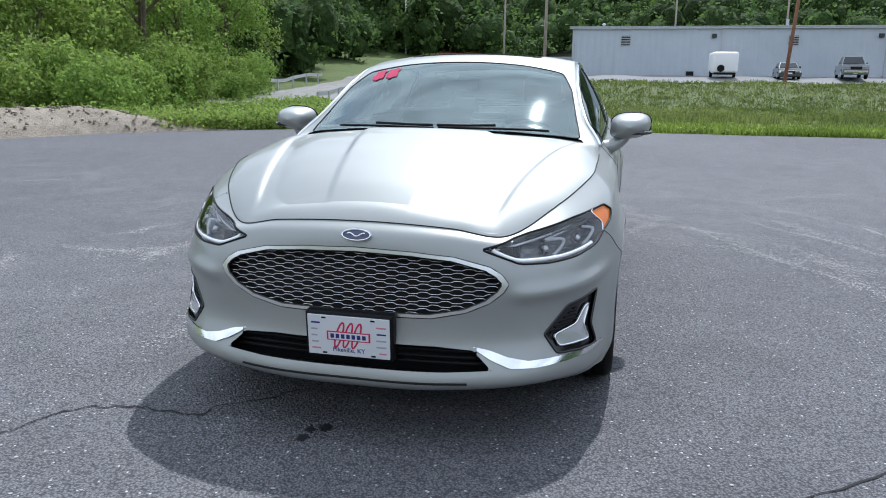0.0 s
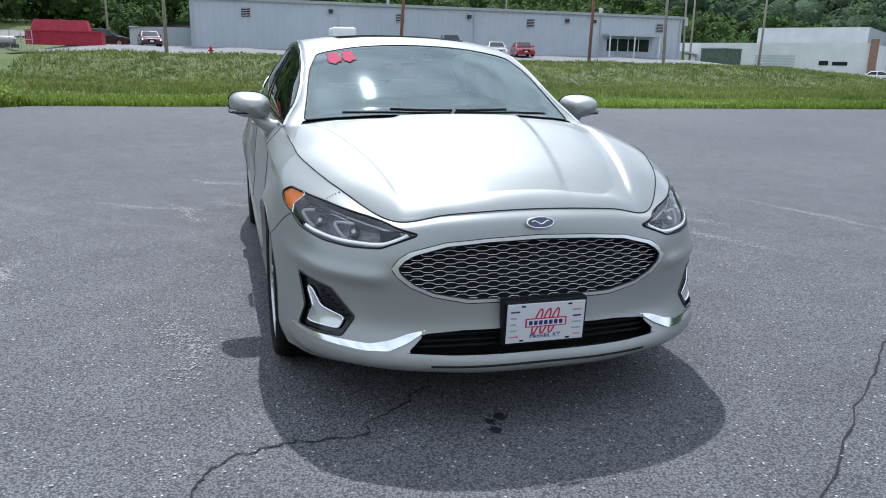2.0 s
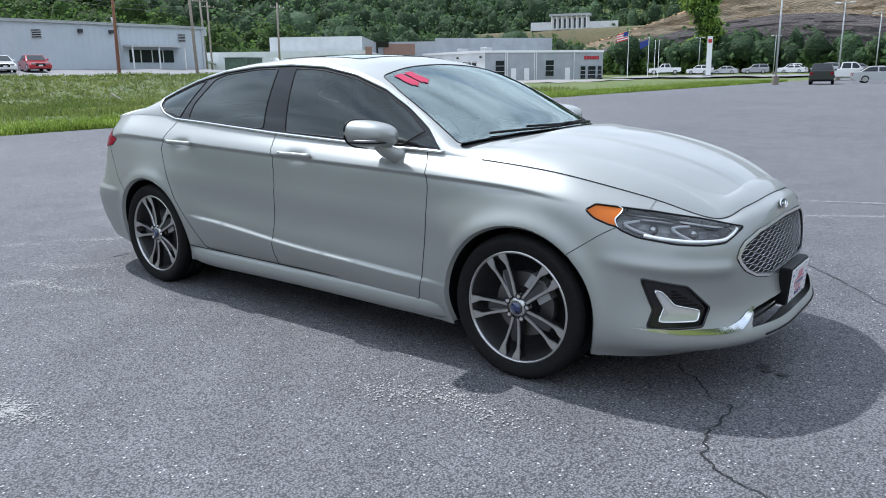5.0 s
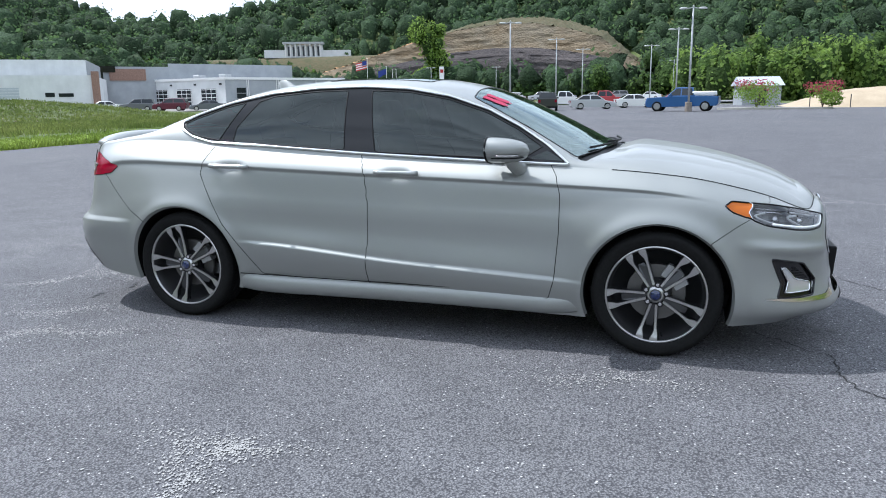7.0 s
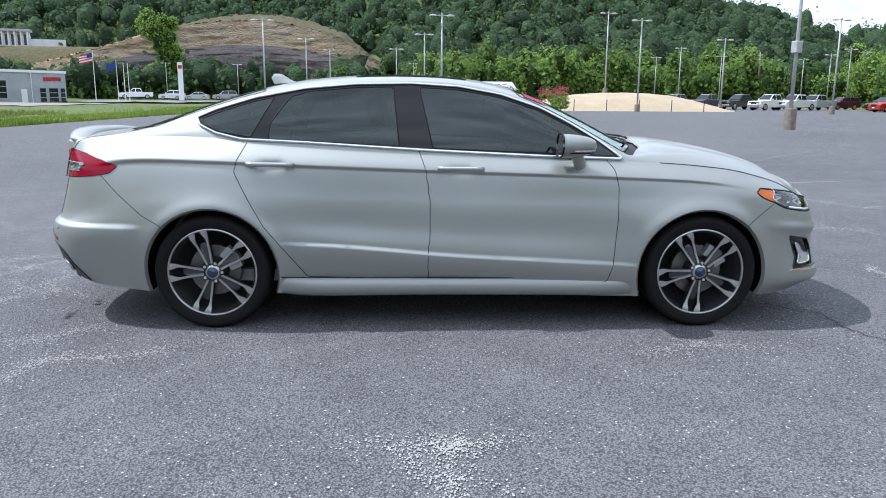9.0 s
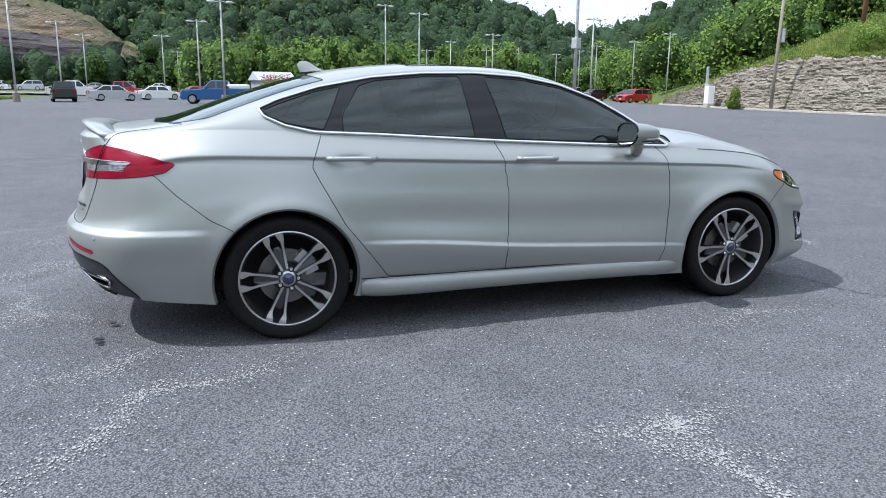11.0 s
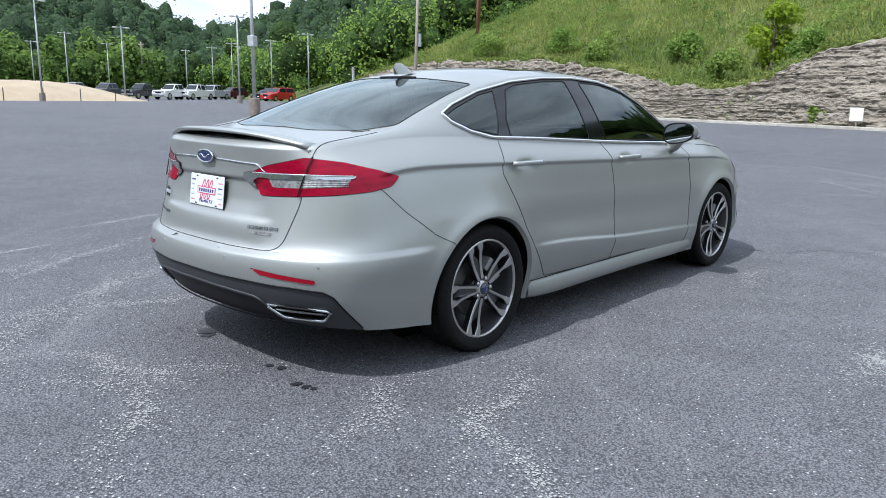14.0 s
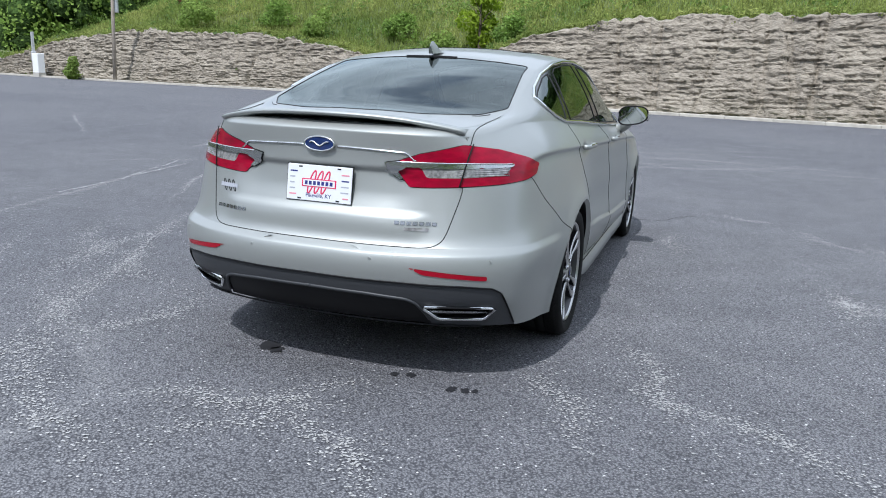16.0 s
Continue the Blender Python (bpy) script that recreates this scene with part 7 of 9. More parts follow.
for x, y, h, l1, l2, mt, arm, bx in ((-58.5, 13.4, 9.5, -3.5, 0, M_REDPOLE, True, False), (-58.5, 31.0, 9.0, 0, 2, M_REDPOLE, False, False), (-58.5, 38.7, 9.5, 1.5, 0, M_POLEWOOD, True, False), (-58.5, -5.1, 10, 0, 0, M_POLEWOOD, True, False),
                                     (-96, -14, 11, 0, 0, M_POLEWOOD, True, False), (-98, -28, 9, 0, 0, M_STEEL, False, False), (-104, 22, 13, 0, 0, M_POLEWOOD, True, True), (-104, 40, 13, 0, 0, M_POLEWOOD, True, False), (-104, 8, 12.5, 0, 0, M_POLEWOOD, True, False),
                                     (-80, 55, 10, 2, 0, M_POLEWOOD, True, True), (-86, 60, 10.5, 0, 0, M_POLEWOOD, True, False), (-72, 60, 9.5, -1, 0, M_POLEWOOD, True, False),
                                     (41.9, 42.6, 10.5, 0, 1.5, M_POLEWOOD, False, True), (54, 46, 9, 0, 0, M_REDPOLE, False, False), (54.4, 46.3, 9, 3, 0, M_REDPOLE, False, False), (70, 150, 11, 0, 0, M_POLEWOOD, True, False)):
    utility_pole(x, y, h, l1, l2, mt, arm, bx)


def wire(p, q, sag, r=.018):
    P = np.linspace(p, q, 24)
    P[:, 2] -= sag * 4 * np.linspace(0, 1, 24) * (1 - np.linspace(0, 1, 24))
    w = part("cable", tube(P, r, 4), M_WIRE)
    return tagged(w, "thin black overhead cable between poles", "cable", "overhead cables")


for dz in (0, .7, 1.3):
    wire((-58.5, -5.1, 10.4 - dz), (-58.5, 13.9, 10.4 - dz), .5)
    wire((-58.5, 13.9, 10.4 - dz), (-58.5, 38.5, 10.4 - dz), .8)
    wire((-58.5, 38.5, 10.4 - dz), (-72, 60, 9.6 - dz), .6)
    wire((-96, -14, 13 - dz), (-58.5, -5.1, 10.4 - dz), .7)
    wire((-104, 8, 14 - dz), (-104, 22, 14.5 - dz), .4)
    wire((-104, 22, 14.5 - dz), (-104, 40, 14.5 - dz), .5)
    wire((-104, 40, 14.5 - dz), (-80, 55, 10.5 - dz), .7)
for dz in (0, .5):
    wire((41.9, 42.6, 9.9 - dz), (54, 46, 12.5 - dz), .5, .015)
    wire((54, 46, 12.5 - dz), (72, 4, 17 - dz), 1.2, .015)


# ---- warehouse ----
def wall_quad(name, p0, p1, z0, z1, material, parent, rib=0.0, thick=.25, label=""):
    """An upright wall between two plan points, ribbed if rib is given."""
    (x0, y0), (x1, y1) = p0, p1
    L_ = math.hypot(x1 - x0, y1 - y0)
    ux, uy = (x1 - x0) / L_, (y1 - y0) / L_
    nx, ny2 = uy, -ux
    n = max(2, int(L_ / rib) * 2) if rib else 2
    V, F = [], []
    for i in range(n):
        s = L_ * i / (n - 1)
        d = (.03 if (i // 2) % 2 else 0) if rib else 0
        for z in (z0, z1):
            V.append((x0 + ux * s + nx * d, y0 + uy * s + ny2 * d, z))
    F = [(2 * i, 2 * i + 2, 2 * i + 3, 2 * i + 1) for i in range(n - 1)]
    o = len(V)
    V += [(x0 - nx * thick, y0 - ny2 * thick, z0), (x1 - nx * thick, y1 - ny2 * thick, z0), (x1 - nx * thick, y1 - ny2 * thick, z1), (x0 - nx * thick, y0 - ny2 * thick, z1)]
    F += [(o, o + 3, o + 2, o + 1)]
    return part(name, (V, F), material, parent, label)


def on_wall(p0, p1, s, d, z):
    (x0, y0), (x1, y1) = p0, p1
    L_ = math.hypot(x1 - x0, y1 - y0)
    ux, uy = (x1 - x0) / L_, (y1 - y0) / L_
    return Matrix.Translation((x0 + ux * s + uy * d, y0 + uy * s - ux * d, z)) @ Matrix.Rotation(math.atan2(uy, ux), 4, 'Z')


def wall_box(name, p0, p1, s0, s1, z0, z1, d0, d1, material, parent, label="", bevel=0.0):
    """A box on a wall: from s0 to s1 along it, d0 to d1 out of it."""
    bm = box_bm(s0, s1, -d1, -d0, z0, z1, bevel)
    bmesh.ops.transform(bm, matrix=on_wall(p0, p1, 0, 0, 0), verts=bm.verts)
    return part(name, bm, material, parent, label)


wh = thing("warehouse", "long pale grey metal warehouse with louvred vents", "warehouse")
E0, E1 = (-72.0, -3.7), (-72.0, 49.2)
zb, zt = 2.0, 6.85
wall_quad("wall", E0, E1, zb, zt, M_METALWALL, wh, .32)
wall_quad("wall", E1, (-100, 49.2), zb, zt, M_METALWALL, wh, .5)
wall_quad("wall", (-100, -3.7), E0, zb, zt, M_METALWALL, wh, .5)
wall_quad("wall", (-100, 49.2), (-100, -3.7), zb, zt, M_METALWALL, wh)
rf = part("roof", ([(-71.7, -4.0, zt + .02), (-71.7, 49.5, zt + .02), (-86, 49.5, zt + .5), (-86, -4, zt + .5), (-100.3, 49.5, zt + .02), (-100.3, -4, zt + .02)], [(0, 1, 2, 3), (3, 2, 4, 5)]), M_ROOF, wh)
wall_box("gutter", E0, E1, -.3, 53.2, zt - .16, zt + .08, .02, .25, M_STEEL, wh)
wall_box("plinth", E0, E1, 0, 52.9, zb - .2, zb + .35, .02, .06, M_GREYWALL, wh)
for s in (5.1, 20.2, 34.4, 50.0):
    v_ = new("vent")
    v_.parent = wh
    tagged(v_, "dark louvred wall vent")
    wall_box("vent_frame", E0, E1, s - .5, s + .5, 5.15, 6.1, .02, .08, M_STEEL, v_)
    wall_box("vent_opening", E0, E1, s - .42, s + .42, 5.22, 6.03, .07, .10, M_SEAM, v_)
    for q in range(5):
        wall_box("louvre", E0, E1, s - .42, s + .42, 5.28 + .16 * q, 5.34 + .16 * q, .09, .15, M_STEEL, v_)
for s in (13.2, 27.5, 38.6, 41.8):
    wall_box("wall_lamp", E0, E1, s - .2, s + .2, 5.85, 6.2, .03, .35, M_GREYPL, wh)
for s in (.25, 13.9, 28.1, 42.7, 52.6):
    wall_box("downpipe", E0, E1, s - .06, s + .06, zb, zt, .03, .15, M_STEEL, wh)
wall_box("door", E0, E1, 3.0, 3.9, zb + .1, zb + 2.2, .03, .05, M_METALWALL, wh)
wall_box("low_vent", E0, E1, 10.9, 11.6, zb + .35, zb + .75, .03, .06, M_SEAM, wh)
# entrance under a small canopy
ent = new("entrance")
ent.parent = wh
wall_box("canopy", E0, E1, 43.0, 49.5, zb + 2.55, zb + 2.75, .05, 1.6, M_STEEL, ent)
for s in (43.2, 46.2, 49.3):
    wall_box("canopy_post", E0, E1, s - .06, s + .06, zb, zb + 2.6, 1.4, 1.52, M_WHITE, ent)
wall_box("window_strip", E0, E1, 43.6, 48.8, zb + 1.0, zb + 2.3, .03, .06, M_WINDOW, ent)
for s in (44.9, 46.2, 47.5):
    wall_box("mullion", E0, E1, s - .05, s + .05, zb + 1.0, zb + 2.3, .05, .09, M_WHITE, ent)
wall_box("step_rail", E0, E1, 50.3, 50.36, zb, zb + 1.1, .3, .36, M_STEEL, ent)
wall_box("step_rail", E0, E1, 50.3, 51.6, zb + 1.05, zb + 1.1, .3, .36, M_STEEL, ent)
for x, y in ((-84, -1), (-80, 43), (-82, 44.2)):
    c = thing("roof_flue", "small grey roof flue", "flue", (x, y, zt + .2))
    part("flue_pipe", lathe([(.001, 1.1), (.22, 1.05), (.24, .95), (.14, .9), (.14, 0)], 12), M_STEEL, c)
anx = thing("annex", "low grey lean-to beside the warehouse", "building")
for a_, b_ in (((-76, -9.5), (-76, -3.8)), ((-76, -3.8), (-90, -3.8)), ((-90, -9.5), (-76, -9.5))):
    wall_quad("wall", a_, b_, 2.0, 4.2, M_METALWALL, anx, .5)
part("roof", ([(-75.8, -9.7, 4.0), (-75.8, -3.75, 4.9), (-90, -3.75, 4.9), (-90, -9.7, 4.0)], [(0, 1, 2, 3)]), M_ROOF, anx)


# ---- vehicles ----
def vehicle(kind, x, y, rz, colour, label, z=None, group="parked vehicles"):
    """A parked vehicle; local x is forward."""
    paint = mat("vehicle_paint", colour, .28, .25, Coat_Weight=.8)
    cat = {"sedan": "car", "suv": "car", "pickup": "pickup truck"}[kind]
    t = thing({"sedan": "parked_car", "suv": "parked_suv", "pickup": "pickup_truck"}[kind], label, cat, (x, y, ground_z(x, y) + .12 if z is None else z), rz, group)
    L_, W, H, belt_, hood_, wr, clear = {"sedan": (4.6, .90, 1.45, .92, .86, .33, .20), "suv": (4.6, .93, 1.72, 1.08, 1.05, .36, .26), "pickup": (5.7, .99, 1.92, 1.22, 1.18, .41, .34)}[kind]
    h = L_ / 2
    if kind == "sedan":
        low = [(-h, .35), (-h + .05, belt_ + .02), (-h + .55, belt_ + .06), (.75, belt_), (1.1, hood_ + .02), (h - .25, hood_ - .14), (h, .55), (h - .02, .28), (h - .2, clear), (-h + .2, clear)]
        cab = [(-1.75, belt_ + .03), (-1.0, H - .03), (-.1, H), (.35, H - .04), (1.15, belt_ - .02)]
    elif kind == "suv":
        low = [(-h, .42), (-h + .02, belt_), (.9, belt_), (1.1, hood_), (h - .2, hood_ - .12), (h, .75), (h - .02, .32), (h - .2, clear), (-h + .2, clear)]
        cab = [(-h + .08, belt_ - .02), (-h + .35, H - .04), (-.6, H), (.3, H - .05), (1.1, belt_ - .02)]
    else:
        low = [(-h, .62), (-h, belt_ - .02), (.95, belt_), (1.2, hood_), (h - .12, hood_ - .08), (h, .8), (h - .02, .45), (h - .15, clear), (-h + .15, clear + .1)]
        cab = [(-1.05, belt_ - .02), (-.85, H - .03), (.2, H), (.45, H - .04), (1.15, belt_ - .02)]

    def loft(outline, w0, w1, zsplit):
        V, F = [], []
        n = len(outline)
        cx = sum(p[0] for p in outline) / n
        for yy, k in ((-1, .965), (-.93, 1.0), (.93, 1.0), (1, .965)):
            for px, pz in outline:
                w = w0 + (w1 - w0) * (pz - zsplit[0]) / (zsplit[1] - zsplit[0])
                V.append((cx + (px - cx) * k, yy * w, pz - (.03 if abs(yy) == 1 and pz > zsplit[0] + .2 else 0)))
        for b in range(3):
            for i in range(n):
                j = (i + 1) % n
                F.append((b * n + i, b * n + j, (b + 1) * n + j, (b + 1) * n + i))
        F += [tuple(range(n))[::-1], tuple(range(3 * n, 4 * n))]
        return V, F
    body_ = part("body", loft(low, W, W * .96, (.3, belt_)), paint, t)
    roof_w = W * .74
    part("cabin", loft(cab, W * .93, roof_w, (belt_, H)), paint, t)

    def pane(name, a_, b_, w_a, w_b):
        (xa, za), (xb, zb_) = a_, b_
        part(name, ([(xa, -w_a, za), (xa, w_a, za), (xb, w_b, zb_), (xb, -w_b, zb_)], [(0, 1, 2, 3)]), M_WINDOW, t)
    f0, f1 = cab[-1], cab[-2]
    r0, r1 = cab[0], cab[1]
    lerp = lambda p, q, u_, dx: (p[0] + (q[0] - p[0]) * u_ + dx, p[1] + (q[1] - p[1]) * u_ + .012)
    pane("windscreen", lerp(f0, f1, .12, .03), lerp(f0, f1, .93, .03), W * .82, W * .66)
    pane("rear_window", lerp(r0, r1, .2, -.03), lerp(r0, r1, .92, -.03), W * .8, W * .66)
    for s in (-1, 1):
        def sidep(px, pz):
            w = W * .93 + (roof_w - W * .93) * (pz - belt_) / (H - belt_)
            return (px, s * (w + .006), pz)
        zl, zh = belt_ + .05, H - .10
        xr = lambda z_: r0[0] + (r1[0] - r0[0]) * (z_ - r0[1]) / (r1[1] - r0[1]) + .10
        xf = lambda z_: f0[0] + (f1[0] - f0[0]) * (z_ - f0[1]) / (f1[1] - f0[1]) - .10
        mid = (xr(zl) + xf(zl)) / 2
        for xa0, xa1, xb1, xb0 in ((xr(zl), xr(zh), mid - .05, mid - .05), (mid + .05, mid + .05, xf(zh), xf(zl))):
            q = [sidep(xa0, zl), sidep(xb0, zl), sidep(xb1, zh), sidep(xa1, zh)]
            part("side_window", (q, [(0, 1, 2, 3) if s < 0 else (3, 2, 1, 0)]), M_WINDOW, t)
        part("headlight", box_bm(h - .16, h + .005, s * W * .62 - .16, s * W * .62 + .16, hood_ - .30, hood_ - .15, .02), M_CLEARTAIL, t)
        part("tail_light", box_bm(-h - .01, -h + .14, s * W * .8 - .10, s * W * .8 + .10, belt_ - .30, belt_ - .06, .02), M_REDLENS, t)
        for ax in (h - .95, -h + 1.0):
            V, F = lathe([(.001, -.02), (wr * .6, -.02), (wr * .66, .01)], 20, "y")
            V2, F2 = lathe([(wr * .66, .01), (wr * .7, -.015), (wr * .95, -.01), (wr, .03), (wr, .2), (.05, .2)], 20, "y")
            mm = pose(ax, s * (W - .01), wr - .12 + .12, 0, 0, 0 if s < 0 else 180)
            w_ = part("wheel", moved((V2, F2), mm), M_RUBBER, t, smooth=True)
            part("rim", moved((V, F), mm), M_RIM, w_)
        part("mirror", box_bm(.72, .86, s * (W + .02) - .09, s * (W + .02) + .09, belt_ + .02, belt_ + .18, .03), paint, t)
    part("grille", box_bm(h - .1, h + .015, -W * .42, W * .42, hood_ - .42, hood_ - .18, .02), M_SATIN, t)
    part("plate", box_bm(h - .05, h + .02, -.16, .16, .42, .55), M_PLATE, t)
    if kind == "pickup":
        part("load_bed", box_bm(-h + .1, -1.2, -W * .82, W * .82, belt_ - .06, belt_ - .01), M_SEAM, t)
        part("bumper", box_bm(h - .1, h + .06, -W * .9, W * .9, .48, .66, .03), M_CHROME, t)
    return t


BLK, GRY, SIL, WHT, RED, BLU, MAR = (.012, .012, .014), (.10, .105, .11), (.42, .43, .44), (.75, .75, .74), (.38, .012, .02), (.02, .09, .26), (.10, .015, .03)
vehicle("sedan", -66.5, 15.1, -4, (.05, .06, .055), "dark grey-green coupe parked by the warehouse")
vehicle("pickup", -66.5, 20.2, -8, (.16, .165, .17), "dark grey pickup truck parked by the warehouse")
vehicle("sedan", -66.5, 24.9, -14, WHT, "white saloon parked by the warehouse")
vehicle("sedan", -66.5, 27.7, -12, RED, "red saloon parked by the warehouse")
vehicle("sedan", -72, -7.4, 10, MAR, "maroon car parked by the lean-to")
vehicle("suv", -80, -12, 80, BLK, "black car parked behind the skip")
vehicle("sedan", -82, -8.5, 20, BLK, "black saloon behind the warehouse corner")
tr = thing("trailer", "white enclosed cargo trailer with a spare wheel", "trailer", (-66.8, 9.9, ground_z(-66.8, 9.9) + .12))
part("body", box_bm(-1.9, 1.2, -1.1, 1.1, .35, 2.15, .25, 4), M_WHITE, tr, smooth=True)
part("chassis", box_bm(-1.8, 1.1, -.9, .9, .25, .40), M_BLACK, tr)
for s in (-1, 1):
    V, F = lathe([(.001, -.02), (.2, -.02), (.3, -.01), (.31, .05), (.31, .2)], 18, "y")
    part("wheel", moved((V, F), pose(-.3, s * 1.08, .31, 0, 0, 0 if s < 0 else 180)), M_RUBBER, tr)
V, F = lathe([(.001, .1), (.12, .1), (.16, .12), (.3, .1), (.31, 0)], 18, "x")
part("spare_wheel", moved((V, F), pose(1.2, -.35, .75)), M_RUBBER, tr)
# skip, fence, hydrant, guard rails
sk = thing("skip", "large dark red steel skip with a lid", "skip", (-69.5, -14, ground_z(-69.5, -14) + .1))
part("body", prism([(-1.2, -3), (1.2, -3), (1.2, 3), (-1.2, 3)], .1, 1.25), M_DUMP, sk)
V = [(-1.0, -2.6, 1.25), (1.0, -2.6, 1.25), (1.0, 2.0, 1.25), (-1.0, 2.0, 1.25), (-.8, -2.3, 2.2), (.8, -2.3, 2.2), (.8, 1.8, 2.2), (-.8, 1.8, 2.2)]
part("lid", (V, [(4, 5, 6, 7), (0, 1, 5, 4), (1, 2, 6, 5), (2, 3, 7, 6), (3, 0, 4, 7)]), M_DUMP, sk)
for q in range(7):
    part("rib", box_bm(1.19, 1.26, -2.9 + q * .95, -2.8 + q * .95, .1, 1.25), M_DUMP, sk)
part("rim_bar", box_bm(-1.25, 1.27, -3.05, 3.05, 1.2, 1.3), M_DUMP, sk)
fc = thing("chain_fence", "grey chain-link fence round stored equipment", "fence", (-67, -18.7, ground_z(-67, -18.7)))
for q in range(7):
    part("post", tube([(0, -2.6 + q * .85, 0), (0, -2.6 + q * .85, 1.7)], .03, 6), M_STEEL, fc)
for z in (.15, .9, 1.65):
    part("rail", tube([(0, -2.6, z), (0, 2.5, z)], .02, 5), M_STEEL, fc)
for q in range(24):
    part("mesh_wire", tube([(0, -2.6 + q * .2, .1), (0, -2.6 + q * .2 + .5, 1.65)], .006, 3), M_STEEL, fc)
    part("mesh_wire", tube([(0, -2.1 + q * .2, .1), (0, -2.6 + q * .2, 1.65)], .006, 3), M_STEEL, fc)
tk = thing("tank", "pale grey storage tank behind the fence", "tank", (-70, -19.2, ground_z(-70, -19.2)))
part("shell", moved(lathe([(.001, -1.1), (.3, -1.05), (.38, -.95), (.38, .95), (.3, 1.05), (.001, 1.1)], 18, "y"), pose(0, 0, .6)), M_STEEL, tk, smooth=True)
part("cradle", box_bm(-.4, .4, -1.2, 1.2, 0, .3), M_GREYPL, tk)
hy = thing("hydrant", "small red fire hydrant on the bank", "hydrant", (-57.2, -1.8, ground_z(-57.2, -1.8)))
part("barrel", lathe([(.001, .78), (.08, .74), (.12, .64), (.15, .6), (.11, .58), (.11, .1), (.16, .08), (.16, 0)], 14), M_REDPAINT, hy, smooth=True)
part("outlet", tube([(0, -.22, .42), (0, .22, .42)], .06, 8), M_REDPAINT, hy)
part("outlet", tube([(0, 0, .40), (.22, 0, .40)], .07, 8), M_REDPAINT, hy)


def guard_rail(pts, label):
    P = hermite_path(pts, 14)
    z = land(P[:, 0], P[:, 1])
    t = thing("guard_rail", label, "guard rail")
    W_ = [(.0, .72), (.05, .66), (.0, .60), (.05, .54), (.0, .48)]
    V, F = [], []
    for (x, y), zz in zip(P, z):
        for d, h_ in W_:
            V.append((x + d, y, zz + h_ + .15))
    for i in range(len(P) - 1):
        for j in range(4):
            F.append((i * 5 + j, i * 5 + j + 1, i * 5 + j + 6, i * 5 + j + 5))
    part("beam", (V, F), M_STEEL, t)
    for (x, y), zz in list(zip(P, z))[::2]:
        part("post", box_bm(x - .12, x - .02, y - .05, y + .05, zz, zz + .85), M_STEEL, t)


guard_rail([(-33, -20.8), (-45, -22.0), (-56, -23.5)], "galvanised guard rail along the lane")
guard_rail([(-33, -14.6), (-40, -15.2), (-46, -15.8)], "galvanised guard rail at the lane's lower side")
stick = part("pale_stick", tube([(-45.5, 24.0, ground_z(-45.5, 24) + .0), (-46.2, 23.3, ground_z(-46.2, 23.3) + .55)], .06, 6), M_CONCRETE)
tagged(stick, "pale leaning stick in the bank grass", "stick")

# ---- garage, showroom and white building ----
gar = thing("garage", "low white and grey car dealer's garage with five glazed doors", "garage building")
C1, C0, C2 = (-71.7, 105.0), (-109.0, 116.0), (-59.9, 126.0)
C3 = (C0[0] + C2[0] - C1[0], C0[1] + C2[1] - C1[1])
wall_quad("wall", C0, C1, -.3, 5.0, M_WHITEWALL, gar, label="white painted garage wall")
wall_quad("wall", C1, C2, -.3, 5.0, M_GREYWALL, gar, 1.2, label="grey panelled showroom wall")
wall_quad("wall", C2, C3, -.3, 5.0, M_GREYWALL, gar)
wall_quad("wall", C3, C0, -.3, 5.0, M_WHITEWALL, gar)
part("roof", ([(C0[0], C0[1], 4.75), (C1[0], C1[1], 4.75), (C2[0], C2[1], 4.75), (C3[0], C3[1], 4.75)], [(0, 1, 2, 3)]), M_ROOF, gar)
wall_box("parapet", C0, C1, -.2, 39.0, 4.75, 5.15, .02, .18, M_WHITE, gar)
wall_box("parapet", C1, C2, -.1, 24.2, 4.75, 5.15, .02, .18, M_WHITE, gar)
LW = math.hypot(C1[0] - C0[0], C1[1] - C0[1])
for q in range(5):
    s = 6.2 + q * 6.6
    dr = new("garage_door")
    dr.parent = gar
    tagged(dr, "dark glazed sectional door")
    wall_box("door_glass", C0, C1, s, s + 4.0, -.2, 3.3, .03, .07, M_WINDOW, dr)
    for k_ in range(6):
        wall_box("door_bar", C0, C1, s, s + 4.0, -.2 + k_ * .66, -.10 + k_ * .66, .06, .12, M_WHITE, dr)
    for k_ in range(4):
        wall_box("door_bar", C0, C1, s + k_ * 1.31, s + .07 + k_ * 1.31, -.2, 3.3, .06, .115, M_WHITE, dr)
    wall_box("wall_lamp", C0, C1, s + 5.0, s + 5.4, 3.9, 4.2, .03, .25, M_GREYPL, gar)
for s, w, z0, z1 in ((2.0, 1.7, .6, 3.4), (12.0, 1.6, .6, 3.4), (19.3, 1.0, 0, 2.3), (20.9, 1.6, 0, 2.3), (23.0, .8, 0, 2.3)):
    wn_ = wall_box("window", C1, C2, s, s + w, z0, z1, .05, .09, M_WINDOW, gar)
    for k_ in range(3):
        wall_box("window_bar", C1, C2, s, s + w, z0 + (z1 - z0) * k_ / 3, z0 + (z1 - z0) * k_ / 3 + .08, .08, .11, M_STEEL, wn_)
for s in (5.0, 7.6, 16.0):
    wall_box("door", C1, C2, s, s + 1.0, -.2, 2.1, .05, .09, M_WHITE, gar)
for s in (3.9, 4.2, 9.6, 10.0, 17.8):
    wall_box("downpipe", C1, C2, s, s + .1, -.2, 4.8, .05, .12, M_WHITE, gar)
for k_ in range(6):
    wall_box("sign_letter", C1, C2, 20.0 + .55 * k_, 20.42 + .55 * k_, 3.5, 4.1, .06, .14, M_REDPAINT, gar, "red sign letter shape")
